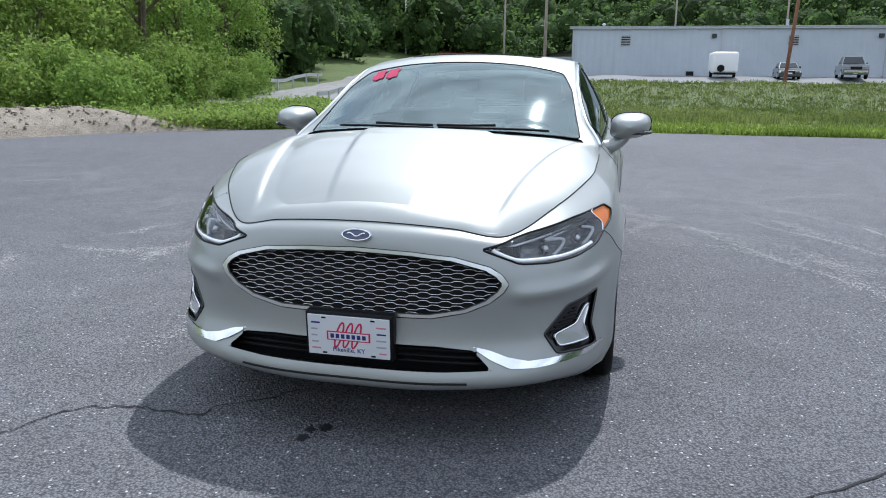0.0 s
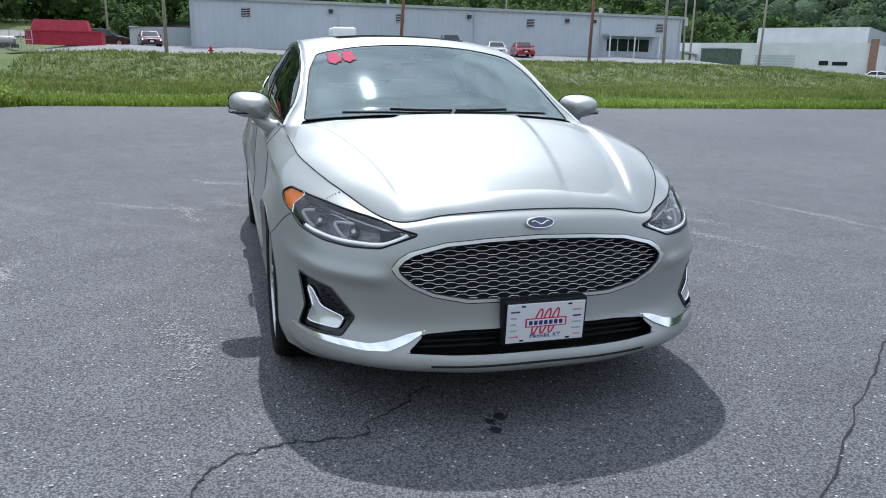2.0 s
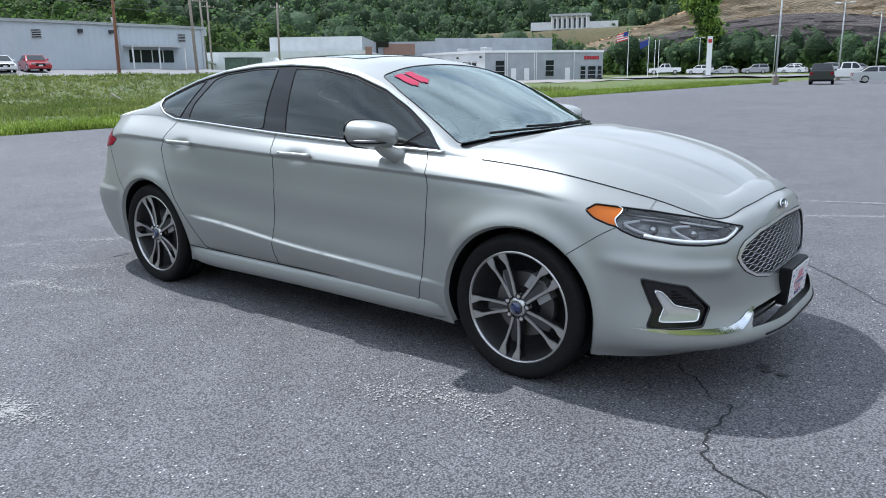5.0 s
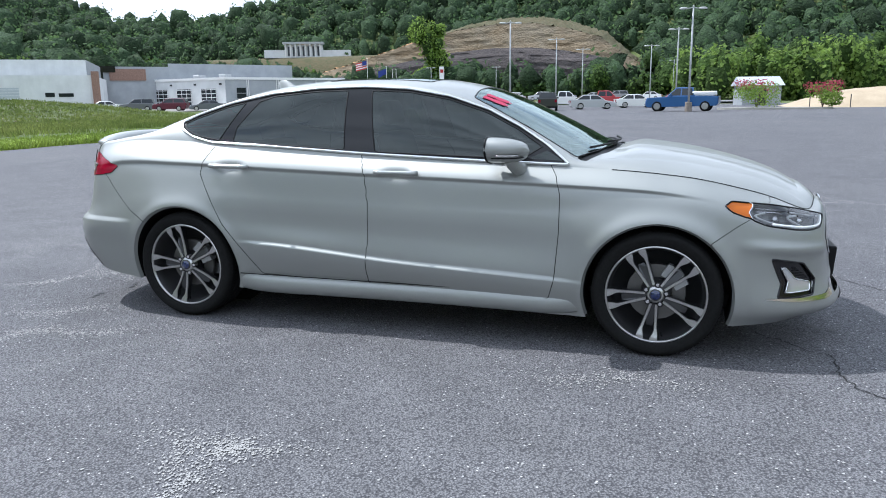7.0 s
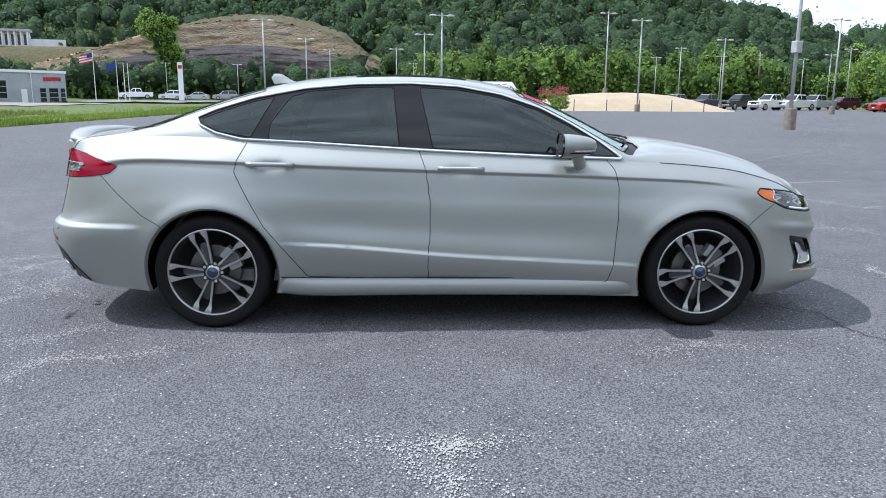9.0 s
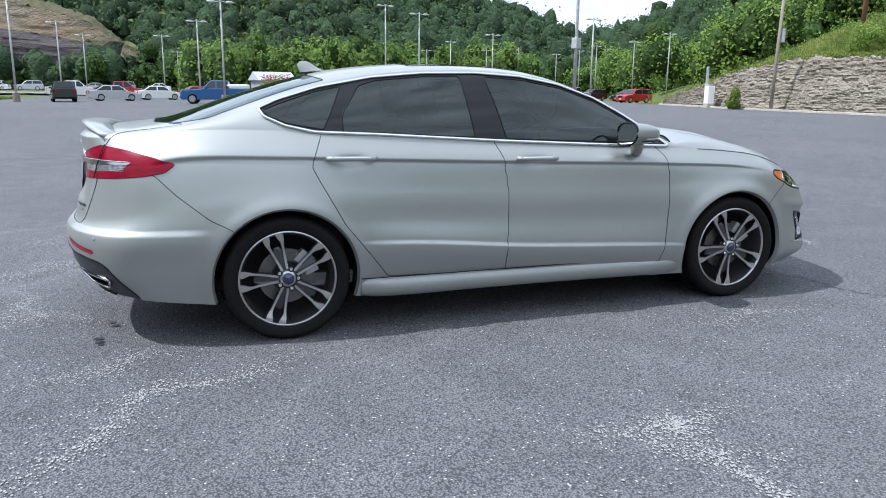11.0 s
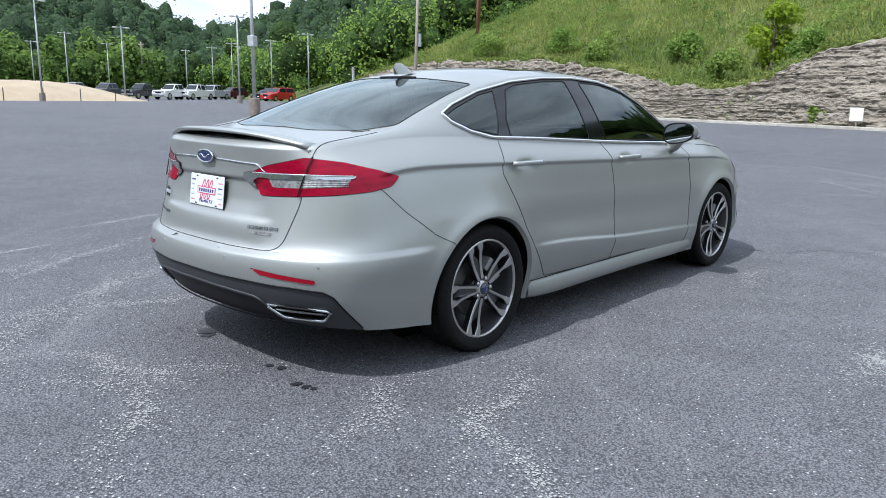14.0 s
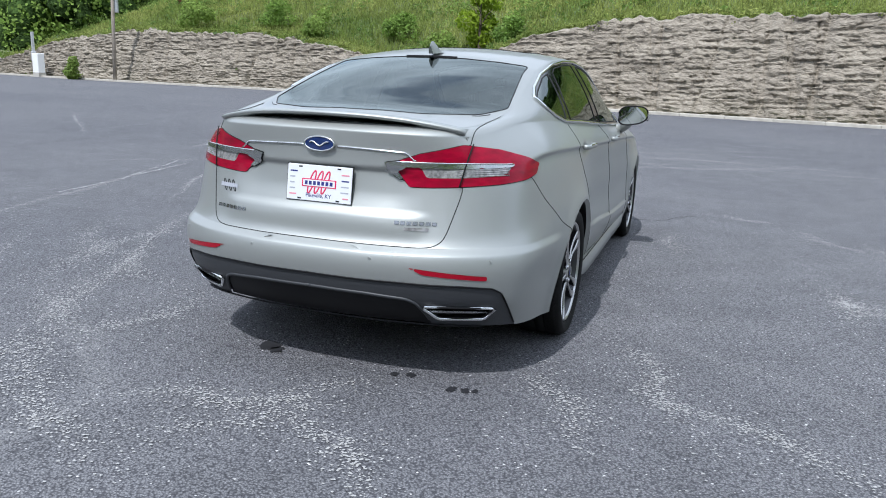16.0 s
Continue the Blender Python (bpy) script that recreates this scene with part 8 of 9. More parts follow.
for s, d in ((26, 5), (33, 5), (12, 12)):
    m = on_wall(C0, C1, s, -d, 4.75)
    bm = box_bm(-.9, .9, -.7, .7, 0, 1.1, .05)
    bmesh.ops.transform(bm, matrix=m, verts=bm.verts)
    u_ = part("roof_unit", bm, M_STEEL, None)
    tagged(u_, "grey rooftop air-conditioning unit", "roof unit", "roof units")
wb = thing("white_building", "white metal building with a higher rear hall", "building")
B0, B1 = (-101.0, 66.0), (-79.0, 83.0)
wall_quad("wall", B0, B1, .0, 5.1, M_WHITEWALL, wb, .6)
wall_quad("wall", B1, (-95, 104), .0, 5.1, M_WHITEWALL, wb, .6)
wall_quad("wall", (-120, 85), B0, .0, 5.1, M_WHITEWALL, wb, .6)
wall_quad("wall", (-92.5, 75.6), (-81.0, 84.5), 4.9, 7.3, M_WHITEWALL, wb, .6)
wall_quad("wall", (-81.0, 84.5), (-96, 104), 4.9, 7.3, M_GREYWALL, wb, .6)
part("roof", ([(-101, 66, 5.1), (-79, 83, 5.1), (-95, 104, 5.1), (-117, 87, 5.1)], [(0, 1, 2, 3)]), M_ROOF, wb)
part("roof", ([(-92.5, 75.6, 7.3), (-81, 84.5, 7.3), (-96, 104, 7.3), (-108, 95, 7.3)], [(0, 1, 2, 3)]), M_ROOF, wb)
wall_box("shutter", B0, B1, 13.2, 18.6, .2, 3.4, .03, .08, M_METALWALL, wb)
for k_ in range(8):
    wall_box("shutter_slat", B0, B1, 13.2, 18.6, .3 + k_ * .4, .36 + k_ * .4, .07, .11, M_WHITE, wb)
wall_box("window", B0, B1, 21.8, 23.0, 2.1, 2.7, .03, .08, M_WINDOW, wb)
wall_box("window", B0, B1, 23.5, 25.4, 2.1, 2.6, .03, .08, M_WINDOW, wb)
wall_box("brick_pier", B0, B1, 27.9, 28.9, .0, 5.6, .02, .5, M_BRICK, wb)
sh = thing("showroom", "grey flat-roofed showroom with a brick entrance", "building")
S0, S1 = (-96.0, 108.0), (-86, 119.0)
for a_, b_, mt, z1 in (((-100, 100), (-88, 112), M_GREYWALL, 7.4), ((-88, 112), (-74, 132), M_GREYWALL, 8.0), ((-114, 118), (-100, 100), M_GREYWALL, 7.4)):
    wall_quad("wall", a_, b_, 0, z1, mt, sh, 1.0)
part("roof", ([(-100, 100, 7.3), (-88, 112, 7.3), (-74, 132, 7.3), (-100, 135, 7.3), (-114, 118, 7.3)], [(0, 1, 2, 3, 4)]), M_ROOF, sh)
wall_box("dark_band", (-100, 100), (-88, 112), 0, 8, 6.4, 7.5, .03, .3, M_SATIN, sh)
wall_box("display_window", (-100, 100), (-88, 112), .5, 6.0, 5.1, 6.4, .03, .12, M_WINDOW, sh)
wall_box("brick_panel", (-100, 100), (-88, 112), 7, 13, 5.0, 7.0, .03, .2, M_BRICK, sh)
gb = thing("container", "dark green steel storage container", "container", (-76.5, 58.0, ground_z(-76.5, 58)), 20)
part("body", box_bm(-1.5, 1.5, -2.0, 2.0, .0, 2.5, .04), M_GREEN, gb)
for q in range(12):
    part("rib", box_bm(1.49, 1.55, -1.95 + q * .33, -1.8 + q * .33, .1, 2.4), M_GREEN, gb)
part("lid", box_bm(-1.6, 1.6, -2.1, 2.1, 2.5, 2.6), M_GREYWALL, gb)
hut = thing("long_shed", "low white shed behind the warehouse yard", "shed", (-93, 62, ground_z(-93, 62)), -38)
part("wall", box_bm(-10, 10, -2.5, 2.5, 0, 2.6), M_WHITEWALL, hut)
part("roof", box_bm(-10.3, 10.3, -2.8, 2.8, 2.6, 2.8), M_ROOF, hut)
for q in range(4):
    part("door", box_bm(-7 + q * 4.2, -5.4 + q * 4.2, -2.56, -2.5, 0, 2.0), M_METALWALL, hut)
vehicle("sedan", -60.5, 83.5, 215, (.09, .10, .11), "dark grey hatchback parked by the garage", 0.0)
vehicle("suv", -65.5, 82.5, 200, MAR, "maroon estate car parked by the garage", 0.0)
vehicle("suv", -70.5, 82.0, 210, GRY, "grey van parked by the garage", 0.0)
vehicle("sedan", -75.5, 81.0, 215, WHT, "white saloon parked by the garage", 0.0)
vehicle("pickup", -50.8, 133, 200, WHT, "white pickup truck beside the showroom", .6)
for k_, (x, y) in enumerate(((-46, 138), (-42, 140), (-37, 141), (-31, 143), (-26, 144), (-21, 143), (-33, 150), (-16, 146), (-11, 140), (-5, 142))):
    vehicle("sedan" if k_ % 2 else "suv", x, y, 175 + 12 * (k_ % 3), (WHT, SIL, (.3, .3, .31))[k_ % 3], ("white", "silver", "grey")[k_ % 3] + " car for sale by the road", .5)
vehicle("suv", -11.0, 67.0, 100, BLK, "black estate car seen from behind in the car park", 0.0)
vehicle("sedan", -7.4, 72.5, 15, SIL, "silver saloon in the car park", 0.0)
vehicle("sedan", -3.6, 79.5, 15, WHT, "white saloon in the car park", 0.0)
vehicle("pickup", -12.5, 88, 15, WHT, "white pickup truck in the car park", 0.0)
vehicle("pickup", -7.5, 86, 10, RED, "red pickup truck in the car park", 0.0)
vehicle("sedan", .6, 84, 15, RED, "red saloon in the car park", 0.0)
vehicle("pickup", 1.3, 60.4, 172, BLU, "blue pickup truck with a white canopy beside a lamp", 0.0)
cvr = thing("truck_canopy", "white canopy over the blue pickup's load bed", "canopy", (2.95, 60.17, 1.21), 172)
part("shell", box_bm(-.9, .95, -.86, .86, 0, .38, .10, 3), M_WHITE, cvr, smooth=True)
for x, y, c, nm in ((33.5, 93, (.2, .2, .21), "dark silver"), (37.6, 93, GRY, "dark grey"), (41.2, 91, BLK, "black"), (43.0, 86.5, WHT, "white"), (46.4, 87, WHT, "white"), (50, 89, SIL, "silver")):
    vehicle("pickup", x, y, 205, c, nm + " pickup truck in a row of parked trucks", 0.0)
for x, y, c, nm, kd in ((58, 97, MAR, "maroon", "suv"), (60.5, 92, (.06, .03, .08), "dark purple", "sedan"), (57.5, 86.5, BLK, "black", "suv"), (52.5, 77.5, (.5, .02, .02), "bright red", "suv")):
    vehicle(kd, x, y, 190, c, nm + " car parked at the far side of the car park", 0.0)

# ---- flags, pylon, mound, shed, bushes ----
M_FBLUE = mat("flag_blue", (.02, .04, .22), .7)
M_FRED = mat("flag_red", (.5, .03, .04), .7)
for x, y, h, kind in ((-55.0, 126, 8.2, 1), (-51.6, 127, 6.8, 2), (-50.8, 128, 6.2, 0), (-49.9, 127.5, 6.2, 0)):
    z = ground_z(x, y) + .3
    f = thing("flagpole", "tall white flagpole " + ("with a striped flag" if kind == 1 else "with a blue flag" if kind == 2 else "without a flag"), "flagpole", (x, y, z))
    part("pole", tube([(0, 0, 0), (0, 0, h)], .07, 8, taper=.04), M_WHITE, f)
    part("finial", lathe([(.001, h + .18), (.09, h + .1), (.001, h)], 10), M_WHITE, f)
    if kind == 1:
        for q in range(7):
            V = []
            for i in range(9):
                u_ = i / 8
                wv = .12 * math.sin(u_ * 6)
                V += [(-.1 - 2.2 * u_, wv, h - .3 - q * .2 - .5 * u_), (-.1 - 2.2 * u_, wv, h - .5 - q * .2 - .5 * u_)]
            part("flag_stripe", (V, [(2 * i, 2 * i + 1, 2 * i + 3, 2 * i + 2) for i in range(8)]), M_WHITE if q % 2 else M_FRED, f)
        part("flag_canton", ([(-.1, -.06, h - .28), (-1.0, -.03, h - .48), (-1.0, -.03, h - 1.2), (-.1, -.06, h - 1.0)], [(0, 1, 2, 3)]), M_FBLUE, f)
    elif kind == 2:
        part("flag", ([(-.1, 0, h - .2), (-.9, .12, h - .45), (-1.7, -.05, h - .7), (-1.6, -.05, h - 1.9), (-.9, .12, h - 1.5), (-.1, 0, h - 1.2)], [(0, 1, 4, 5), (1, 2, 3, 4)]), M_FBLUE, f)
pyl = thing("pylon_sign", "tall white pylon sign with a red mark", "sign", (-41.8, 130, ground_z(-41.8, 130)), 20)
part("panel", prism([(-.42, -.2), (.42, -.2), (.42, .2), (-.42, .2)], 0, 7.0), M_WHITE, pyl)
part("mark", box_bm(-.30, .30, -.24, -.2, 5.9, 6.5), M_REDPAINT, pyl)
part("foot", box_bm(-.9, .9, -.3, .3, 0, .5), M_CONCRETE, pyl)
mu, mv = np.meshgrid(np.linspace(-1, 1, 46), np.linspace(-1, 1, 24), indexing="ij")
mz = 1.95 * np.clip(1 - np.abs(mu)**2.6, 0, 1) * np.clip(1 - np.abs(mv)**2.2, 0, 1) + .05 * lumps(mu * 90, mv * 60) * (1 - mu**2)
mound = grid_mesh("sand_mound", 22.5 + 11.5 * mu, 80 + 7 * mv, mz - .02, M_SAND)
tagged(mound, "broad mound of pale sandy gravel", "mound")
for q in range(7):
    x = 12.5 + 3.4 * q
    p = thing("bollard", "thin dark marker post in front of the mound", "post", (x, 72.6, 0), 0, "marker posts")
    part("post", tube([(0, 0, 0), (0, 0, 1.15)], .045, 6), M_GREYPL, p)
    part("cap", lathe([(.001, 1.2), (.05, 1.17), (.05, 1.13)], 8), M_GREYPL, p)
isl = part("planting_island", prism([(4.6 + 4.6 * math.cos(a_) + 4.2, 66 + 1.3 * math.sin(a_)) for a_ in np.linspace(0, 2 * math.pi, 40)[:-1]], 0, .16), M_CONCRETE)
tagged(isl, "low kerbed planting island", "planting island")
for x, y, h, sp in ((7.4, 66.2, 2.3, 1.9), (12.6, 66.2, 2.2, 1.45)):
    b = thing("flowering_bush", "round green bush with pink flowers on a kerbed island", "bush", (x, y, .14))
    g2 = np.random.default_rng(int(x * 10))
    for q in range(6):
        a_ = q * 1.05
        part("stem", tube([(0, 0, 0), (.35 * math.cos(a_), .35 * math.sin(a_), h * .5), (.7 * math.cos(a_), .7 * math.sin(a_), h * .85)], .03, 5, taper=.012), M_BARK, b)
    cs = [(sp * .5 * math.cos(a_), sp * .5 * math.sin(a_), h * z_) for a_, z_ in zip(g2.uniform(0, 6.28, 9), g2.uniform(.25, .72, 9))]
    V, F = leaf_cards(cs, np.tile([sp * .55, sp * .55, h * .27], (9, 1)), 190, .075, 71, .8)
    c_ = quads("crown", V, F, M_LEAF)
    c_.parent = b
    cs = [(sp * .65 * math.cos(a_), sp * .65 * math.sin(a_), h * z_) for a_, z_ in zip(g2.uniform(0, 6.28, 12), g2.uniform(.6, .95, 12))]
    V, F = leaf_cards(cs, np.tile([sp * .42, sp * .42, h * .14], (12, 1)), 40, .07, 72, .8)
    c_ = quads("blossom", V, F, M_FLOWER)
    c_.parent = b
sd = thing("small_shed", "small grey shed with a pale pitched roof", "shed", (9.5, 92, 0), 15)
part("wall", box_bm(-2.2, 2.2, -1.6, 1.6, 0, 2.3), M_GREYWALL, sd)
V = [(-2.5, -1.9, 2.25), (2.5, -1.9, 2.25), (2.5, 1.9, 2.25), (-2.5, 1.9, 2.25), (-2.5, 0, 3.3), (2.5, 0, 3.3)]
part("roof", (V, [(0, 1, 5, 4), (2, 3, 4, 5), (1, 2, 5), (3, 0, 4)]), M_METALWALL, sd)
part("door", box_bm(-.5, .5, -1.64, -1.6, 0, 2.0), M_GREYPL, sd)

# utility cabinet and notices by the rock
ub = thing("utility_cabinet", "pale grey electric cabinet beside a steel post", "cabinet", (44.0, 52.6, 0), -15)
part("cabinet_box", box_bm(-.3, .3, -.45, .45, .35, 1.95, .03), M_WHITE, ub)
part("plinth", box_bm(-.3, .3, -.45, .45, 0, .36), M_CONCRETE, ub)
part("post", box_bm(-.09, .09, .62, .80, 0, 3.7), M_STEEL, ub)
part("meter", box_bm(-.15, .15, .50, .85, 1.3, 2.1, .03), M_STEEL, ub)
sg = thing("rock_notice", "small square white notice on a stake by the rock", "notice", (34.6, 6.4, .05), -16)
part("board", box_bm(-.02, .02, -.32, .32, .35, .95), M_WHITE, sg)
part("stake", box_bm(.02, .06, -.03, .03, -.1, .6), M_POLEWOOD, sg)

# ---- the far cutting and the house above it ----
M_CUT = mottled(mat("cut_sandstone", (.30, .24, .18), .95), .30, (.11, .09, .065), (.31, .26, .185), .10, (.30, .20, .10), (.33, .28, .20), bump=1.0, bscale=1.4, dist=.7, stretch=(1, 1, 2.4))
M_CUTCAP = mottled(mat("overgrown_soil", (.16, .14, .07), .95), .25, (.05, .06, .02), (.125, .095, .05), 1.1, (.045, .06, .018), (.13, .095, .05), bump=.8, bscale=1.2, dist=.5)
M_CUTDARK = mottled(mat("cut_shale", (.16, .14, .13), .95), .08, (.055, .050, .052), (.135, .115, .11), .6, (.045, .042, .045), (.15, .125, .115), bump=.8, bscale=1.5, dist=.5, stretch=(1, 1, 4))
M_CUTSOIL = mottled(mat("orange_soil", (.36, .20, .10), .95), .06, (.34, .17, .07), (.42, .25, .12), .5, (.28, .17, .08), (.42, .24, .11), bump=.6, bscale=1, dist=.4)
cx_ = np.linspace(-128, -8, 260)
topz = np.interp(cx_, [-128, -109, -95, -83, -70, -58, -45, -34, -24, -16, -8], [9, 14, 19, 23.5, 27, 28.5, 28, 25.5, 22, 15, 10])
g3 = np.random.default_rng(8)
cut = thing("hillside_cutting", "tall terraced rock cutting of grey shale and tan sandstone", "rock cutting", kind="structure")


def bench(name, f0, f1, yb, mt, rough):
    n = 22
    v_ = np.linspace(0, 1, n)
    Z = 2 + (topz - 2)[:, None] * (f0 + (f1 - f0) * v_[None])
    lay = np.floor(Z * 1.1 + .4 * np.sin(cx_[:, None] * .15)).astype(int) % 90
    tb = g3.uniform(-.45 * rough, .45 * rough, (90, 80))
    Yc = yb + 3 * np.sin(cx_[:, None] * .07) + v_[None] * 2.0 + tb[lay, (np.floor(cx_[:, None] / 5.5 + lay * .37).astype(int)) % 80] + .0 * Z
    ob = grid_mesh(name, np.repeat(cx_[:, None], n, 1), Yc, Z, mt, False)
    ob.parent = cut
    return Yc[:, -1], Z[:, -1]


y1, z1 = bench("lower_bench", 0.0, .42, 222, M_CUTDARK, .8)
y2, z2 = bench("middle_bench", .42, .55, 229, M_CUTDARK, .5)
y3, z3 = bench("sandstone_bench", .55, .84, 233, M_CUT, .35)
for ya, za, yb, mt in ((y1, z1, 229, M_CUTDARK), (y2, z2, 233, M_CUT)):
    ob = grid_mesh("ledge", np.column_stack([cx_, cx_]), np.column_stack([ya, np.full_like(ya, yb) + 3 * np.sin(cx_ * .07)]), np.column_stack([za, za + .1]), mt, False)
    ob.parent = cut
v_ = np.linspace(0, 1, 10)
capy = y3[:, None] + v_[None] * 30
capz = z3[:, None] + (topz - z3)[:, None] * np.sin(v_[None] * math.pi / 2) - 26 * np.clip(v_[None] - .75, 0, 1)
for nm_, a_, b_, mt in (("soil_cap", 0, 96, M_CUTSOIL), ("overgrown_cap", 95, 260, M_CUTCAP)):
    ob = grid_mesh(nm_, np.repeat(cx_[a_:b_, None], 10, 1), capy[a_:b_], capz[a_:b_] + .25 * g3.normal(size=capz[a_:b_].shape), mt, True)
    ob.parent = cut
sh_ = np.column_stack([g3.uniform(-125, 5, 260), g3.uniform(196, 220, 260)])
wood("far_wood", np.column_stack([sh_, land(sh_[:, 0], sh_[:, 1]) + 1.8]), np.array([2.1, 2.1, 2.6]) * g3.uniform(.6, 1.25, (260, 1)), M_CROWN, M_WOOD, 91, "green trees in front of the far cutting", 44, .46)
sh_ = np.column_stack([g3.uniform(0, 75, 150), g3.uniform(150, 178, 150)])
wood("far_wood", np.column_stack([sh_, land(sh_[:, 0], sh_[:, 1]) + 4.4]), np.array([2.7, 2.7, 5.0]) * g3.uniform(.5, 1.35, (150, 1)), M_LEAFCROWN, M_BUSH, 92, "bright green trees beyond the car park", 100, .40)
sh_ = np.column_stack([g3.uniform(-195, -122, 110), g3.uniform(208, 240, 110)])
wood("far_wood", np.column_stack([sh_, land(sh_[:, 0], sh_[:, 1]) + 3.0]), np.array([2.6, 2.6, 3.6]) * g3.uniform(.6, 1.2, (110, 1)), M_CROWN, M_WOOD, 94, "green trees below the hillside house", 70, .40)
tall = np.column_stack([np.full(12, -70) + g3.normal(0, 2.6, 12), np.full(12, 205) + g3.normal(0, 2.6, 12), g3.uniform(5, 20, 12)])
wood("far_wood", tall, np.array([2.7, 2.7, 3.3]) * g3.uniform(.7, 1.2, (12, 1)), M_LEAFCROWN, M_LEAF, 93, "tall green tree before the cutting", 130, .3)
hs = thing("hill_house", "long white house with columns on the hillside", "house", (-140, 262, 17.0), 20)
part("wall", box_bm(-7, 7, -3, 3, 0, 5), M_WHITEWALL, hs)
part("wing", box_bm(-15, -7, -2.5, 2.5, 0, 3), M_WHITEWALL, hs)
part("wing", box_bm(7, 18, -2.5, 2.5, 0, 2.8), M_WHITEWALL, hs)
part("roof", prism([(-7.6, -4.5), (7.6, -4.5), (7.6, 3.4), (-7.6, 3.4)], 5, 5.8), M_ROOF, hs)
for q in range(8):
    part("column", tube([(-6.6 + q * 1.88, -4.2, 0), (-6.6 + q * 1.88, -4.2, 5)], .25, 8), M_WHITE, hs)
for q in range(7):
    part("window", box_bm(-5.9 + q * 1.88, -5.1 + q * 1.88, -3.06, -3, .6, 4.2), M_WINDOW, hs)
hx, hy = np.meshgrid(np.linspace(-185, -100, 20), np.linspace(236, 282, 12), indexing="ij")
hzz = 3 + 14 * sstep(236, 256, hy) + 0 * hx
sl_ = grid_mesh("hillside_bank", hx, hy, hzz, M_CUTCAP)
tagged(sl_, "bare brown bank below the hillside house", "bank", kind="structure")

# ---- cracks and drips ----
for k_, pl_ in enumerate(([(2.95, -1.75), (2.62, -1.25), (2.45, -1.05), (2.39, -.86), (2.29, -.69), (1.9, -.3)], [(3.1, .6), (2.87, .95), (2.59, 1.35), (2.45, 1.5), (1.89, 2.28), (1.24, 3.23), (.4, 4.5), (-1.5, 7)],
                         [(9, -6), (6.5, -5.2), (4.2, -4.9), (2.4, -5.6)], [(-2, 9), (3, 8.4), (8, 9.2), (14, 8)])):
    crack(pl_, 500 + k_, .005 if k_ < 2 else .007)


def drip(x, y, r, seed):
    g2 = np.random.default_rng(seed)
    n = 18
    V = [(x, y, .005)] + [(x + r * g2.uniform(.6, 1.25) * math.cos(t) * 1.3, y + r * g2.uniform(.6, 1.25) * math.sin(t), .005) for t in np.linspace(0, 2 * math.pi, n, endpoint=False)]
    ob = part("oil_spot", (V, [(0, i + 1, (i + 1) % n + 1) for i in range(n)]), M_OIL)
    ob.parent = lot


for k_, (x, y, r) in enumerate(((2.32, -.18, .020), (2.29, -.13, .024), (2.39, -.18, .022), (-2.34, -.32, .02), (-2.32, -.39, .022), (-2.39, -.60, .022), (-2.38, -.66, .02), (-2.37, -.70, .015), (-2.28, .36, .05), (-2.31, .30, .03))):
    drip(x, y, r, 600 + k_)


def bloom(x, y, rx_, ry_, turn, seed, n=420):
    """Scattered pale grains left by old water, thick in the middle of the streak."""
    g2 = np.random.default_rng(seed)
    a_ = g2.normal(0, .5, n) * rx_
    b_ = g2.normal(0, .8, n) * ry_ * g2.uniform(.3, 1.3, n) + .5 * ry_ * np.sin(a_ / rx_ * 5 + seed)
    c, s = math.cos(math.radians(turn)), math.sin(math.radians(turn))
    px, py = x + a_ * c - b_ * s, y + a_ * s + b_ * c
    w = g2.uniform(.0015, .006, n)
    th = g2.uniform(0, 6.28, n)
    zz = .0025 + .004 * np.arange(n) / n
    V = np.stack([np.column_stack([px + w * np.cos(th + q), py + w * 1.4 * np.sin(th + q), zz]) for q in (0, 1.5, 3.1, 4.6)], 1).reshape(-1, 3)
    return V


M_CHALK = mat("chalky_grains", (.36, .355, .345), .9)

streaks = [(-1.0, 2.5, 1.3, .10, 13), (-2.2, 1.15, .6, .10, -5), (-2.9, 0, .5, .12, -28), (-2.3, -1.05, .45, .09, 27), (-2.5, 3.25, .6, .05, 4), (-3.4, 1.0, .5, .10, 20), (3.7, 2.4, .6, .12, 30), (-.25, -2.56, .4, .08, -40),
           (-.05, -2.41, .28, .07, 5), (-.12, -2.44, .10, .06, 0), (4.25, 2.42, .5, .14, -60), (1.25, -1.3, .5, .10, 8), (-2.84, 1.3, .25, .16, -70), (-1.4, 1.95, .7, .12, 60), (-2.85, .2, .4, .07, -75), (-3.06, -.42, .45, .08, 50), (-1.0, 2.7, .9, .12, 40),
           (-2.2, 1.7, .8, .09, 35), (-3.2, .75, .5, .09, 60), (-2.6, 2.6, 1.0, .12, 30), (-1.9, -1.4, .6, .07, 20), (-2.3, -1.8, .7, .07, 60), (-.12, -2.9, .5, .05, 85), (6.2, 1.6, 1.2, .12, -70), (7.5, -.8, 1.6, .12, -60), (9, -.4, 1.4, .12, -75), (5.2, 4.4, 1.3, .12, -55),
           (3.6, 5.6, 1.2, .12, -40), (10.5, 3, 1.8, .14, -65), (12, -2, 2, .14, -70), (2.0, -2.6, .5, .08, 30), (2.9, -1.9, .4, .08, 70), (1.6, -3.0, .45, .07, 10), (.4, -3.3, .4, .06, 40), (-3.6, -1.2, .5, .08, 55), (-.9, -3.1, .35, .06, -20), (3.4, .5, .25, .05, 80)]
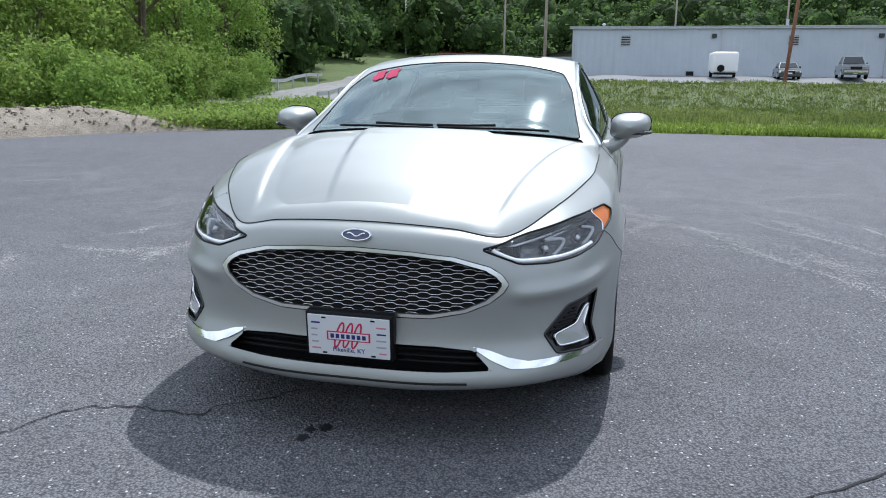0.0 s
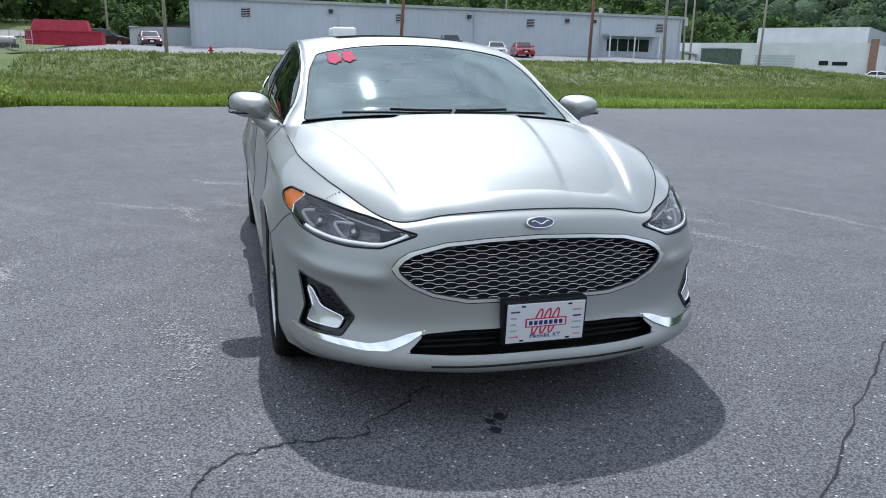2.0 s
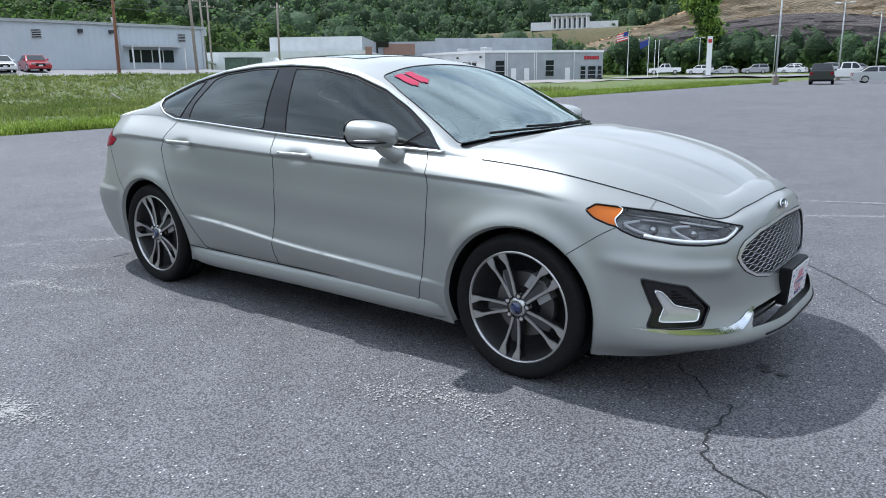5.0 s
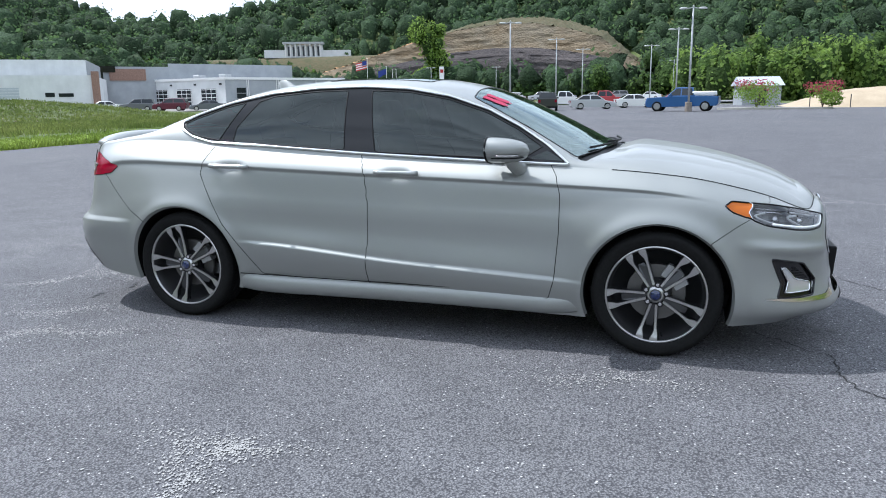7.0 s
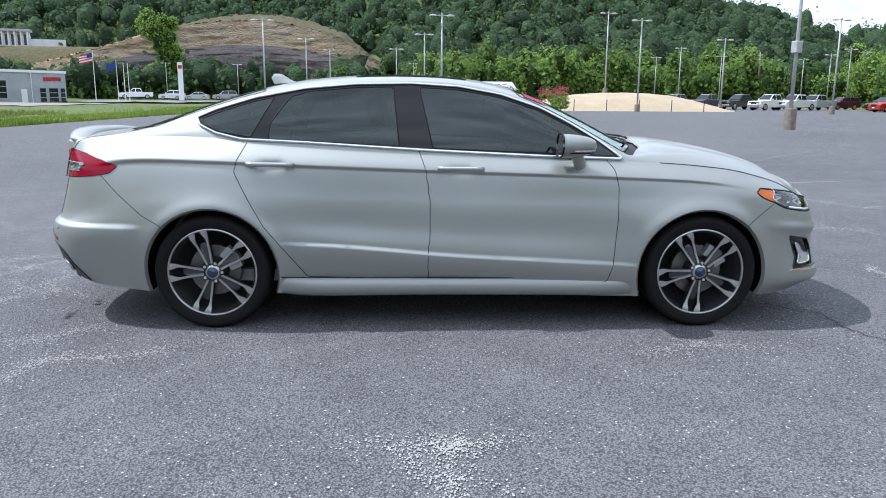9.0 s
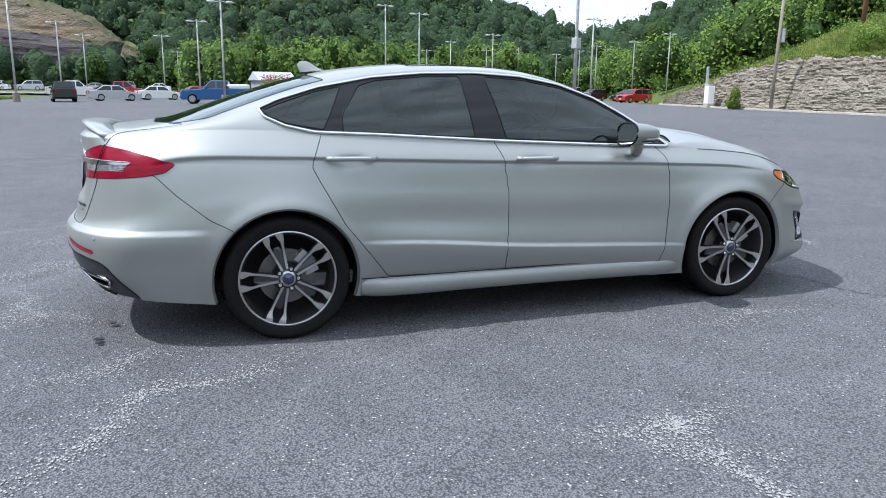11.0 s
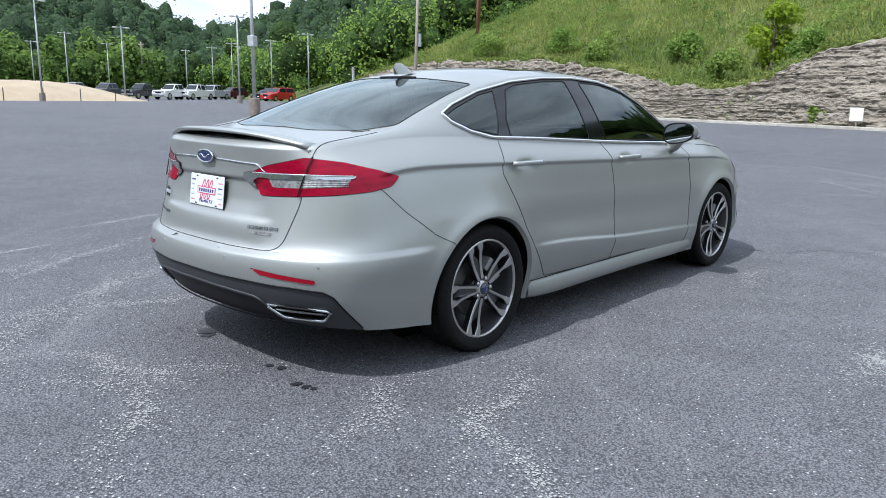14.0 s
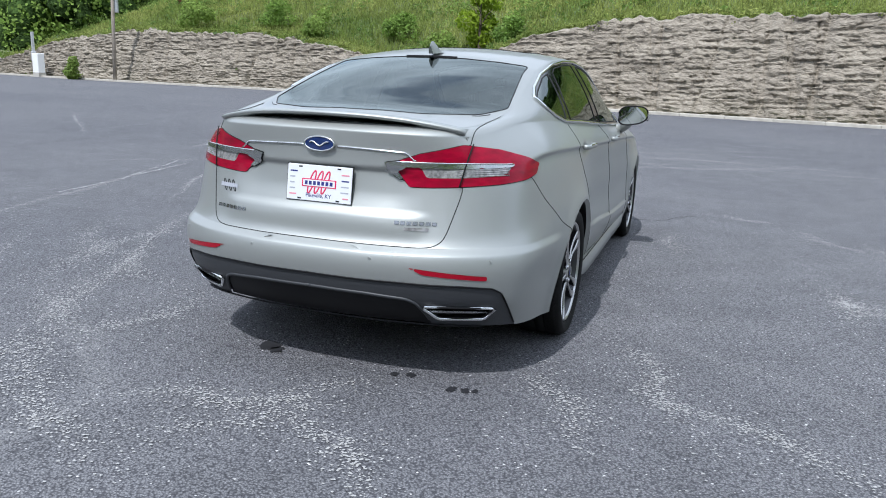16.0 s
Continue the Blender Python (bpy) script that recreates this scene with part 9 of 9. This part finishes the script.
# faded bay lines, as thin streaks from end to end
for x0, y0, x1, y1 in ((12.5, 2.4, 9.3, -1.3), (9.5, 1.1, 7.4, -1.1), (14.9, 3.2, 14.3, .9), (9.6, -.3, 8.9, -4.2), (7.1, -.6, 9.5, -3.6), (5.1, 6.6, 6.7, 7.0), (6.2, 10, 10.8, 15), (12.4, 5.6, 12.6, 3.4), (9.6, 3.6, 10, 2.2), (-.5, 4.2, 2.2, 5.0), (-2.8, 1.4, .2, 2.8), (-1.8, 4.0, -.2, 4.3), (-2.9, 2.2, -1.2, 3.2), (1.0, 3.6, 3.4, 4.8)):
    streaks.append(((x0 + x1) / 2, (y0 + y1) / 2, math.hypot(x1 - x0, y1 - y0) * .55, .05, math.degrees(math.atan2(y1 - y0, x1 - x0))))
VV = [bloom(x, y, a_, b_, tr_, 700 + k_, int(200 + 620 * a_)) for k_, (x, y, a_, b_, tr_) in enumerate(streaks)]
g4 = np.random.default_rng(77)
n = 9000
px, py = g4.uniform(-8, 9, n), g4.uniform(-7, 9, n)
w = g4.uniform(.002, .0072, n)
th = g4.uniform(0, 6.28, n)
VV.append(np.stack([np.column_stack([px + w * np.cos(th + q), py + w * 1.3 * np.sin(th + q), .0025 + .003 * np.arange(n) / n]) for q in (0, 1.5, 3.1, 4.6)], 1).reshape(-1, 3))
V = np.vstack(VV)
tagged(quads("chalk_grains", V, np.arange(len(V)).reshape(-1, 4), M_CHALK), "pale chalky grains strewn on the asphalt", "grit", kind="stuff")


# worn scraps of old bay lines on the asphalt
M_OLDLINE = mottled(mat("worn_line_paint", (.33, .33, .325), .9), 14, (.15, .15, .155), (.42, .42, .41))


def scuff(p, q, seed, w=.022):
    g5 = np.random.default_rng(seed)
    p, q = np.array(p, float), np.array(q, float)
    n = int(np.linalg.norm(q - p) / .07) + 4
    u = np.linspace(0, 1, n)[:, None]
    d = (q - p) / np.linalg.norm(q - p)
    side = np.array([-d[1], d[0]])
    wob = np.cumsum(g5.normal(0, .008, n))
    P = p * (1 - u) + q * u + side * (wob - np.linspace(wob[0], wob[-1], n))[:, None]
    a = w * g5.uniform(.15, 1.0, n)[:, None]
    b = w * g5.uniform(.15, 1.0, n)[:, None]
    V = np.column_stack([np.vstack([P - side * a, P + side * b]), np.full(2 * n, .0046)])
    worn = np.convolve(g5.random(n), np.ones(4) / 4, "same")
    F = np.array([(i, i + 1, n + i + 1, n + i) for i in range(n - 1) if worn[i] > .40])
    ob = quads("worn_line", V, F, M_OLDLINE)
    ob.parent = lot


for k_, (p_, q_) in enumerate((((10.3, -.2), (11.6, -4.8)), ((8.0, -.4), (8.35, -4.6)), ((9.2, .6), (9.7, -6.2)), ((12.6, 6.4), (11.3, 2.6)), ((9.0, 3.3), (9.8, 2.1)), ((10.5, 5.2), (10.2, 1.2)), ((6.1, 10.0), (8.7, 10.6)), ((5.4, 6.6), (6.8, 7.0)),
                               ((17.7, 18.2), (17.1, 14.3)), ((.4, 4.6), (3.2, 5.2)), ((-2.9, 3.2), (-2.0, 3.35)), ((1.4, 4.75), (3.4, 5.5)), ((7.4, 8.4), (9.6, 8.9)), ((-3.2, -6.6), (-3.6, -6.1)), ((14.2, -1), (14.6, -6)), ((5.2, 3.9), (7.2, 4.6)))):
    scuff(p_, q_, 900 + k_)
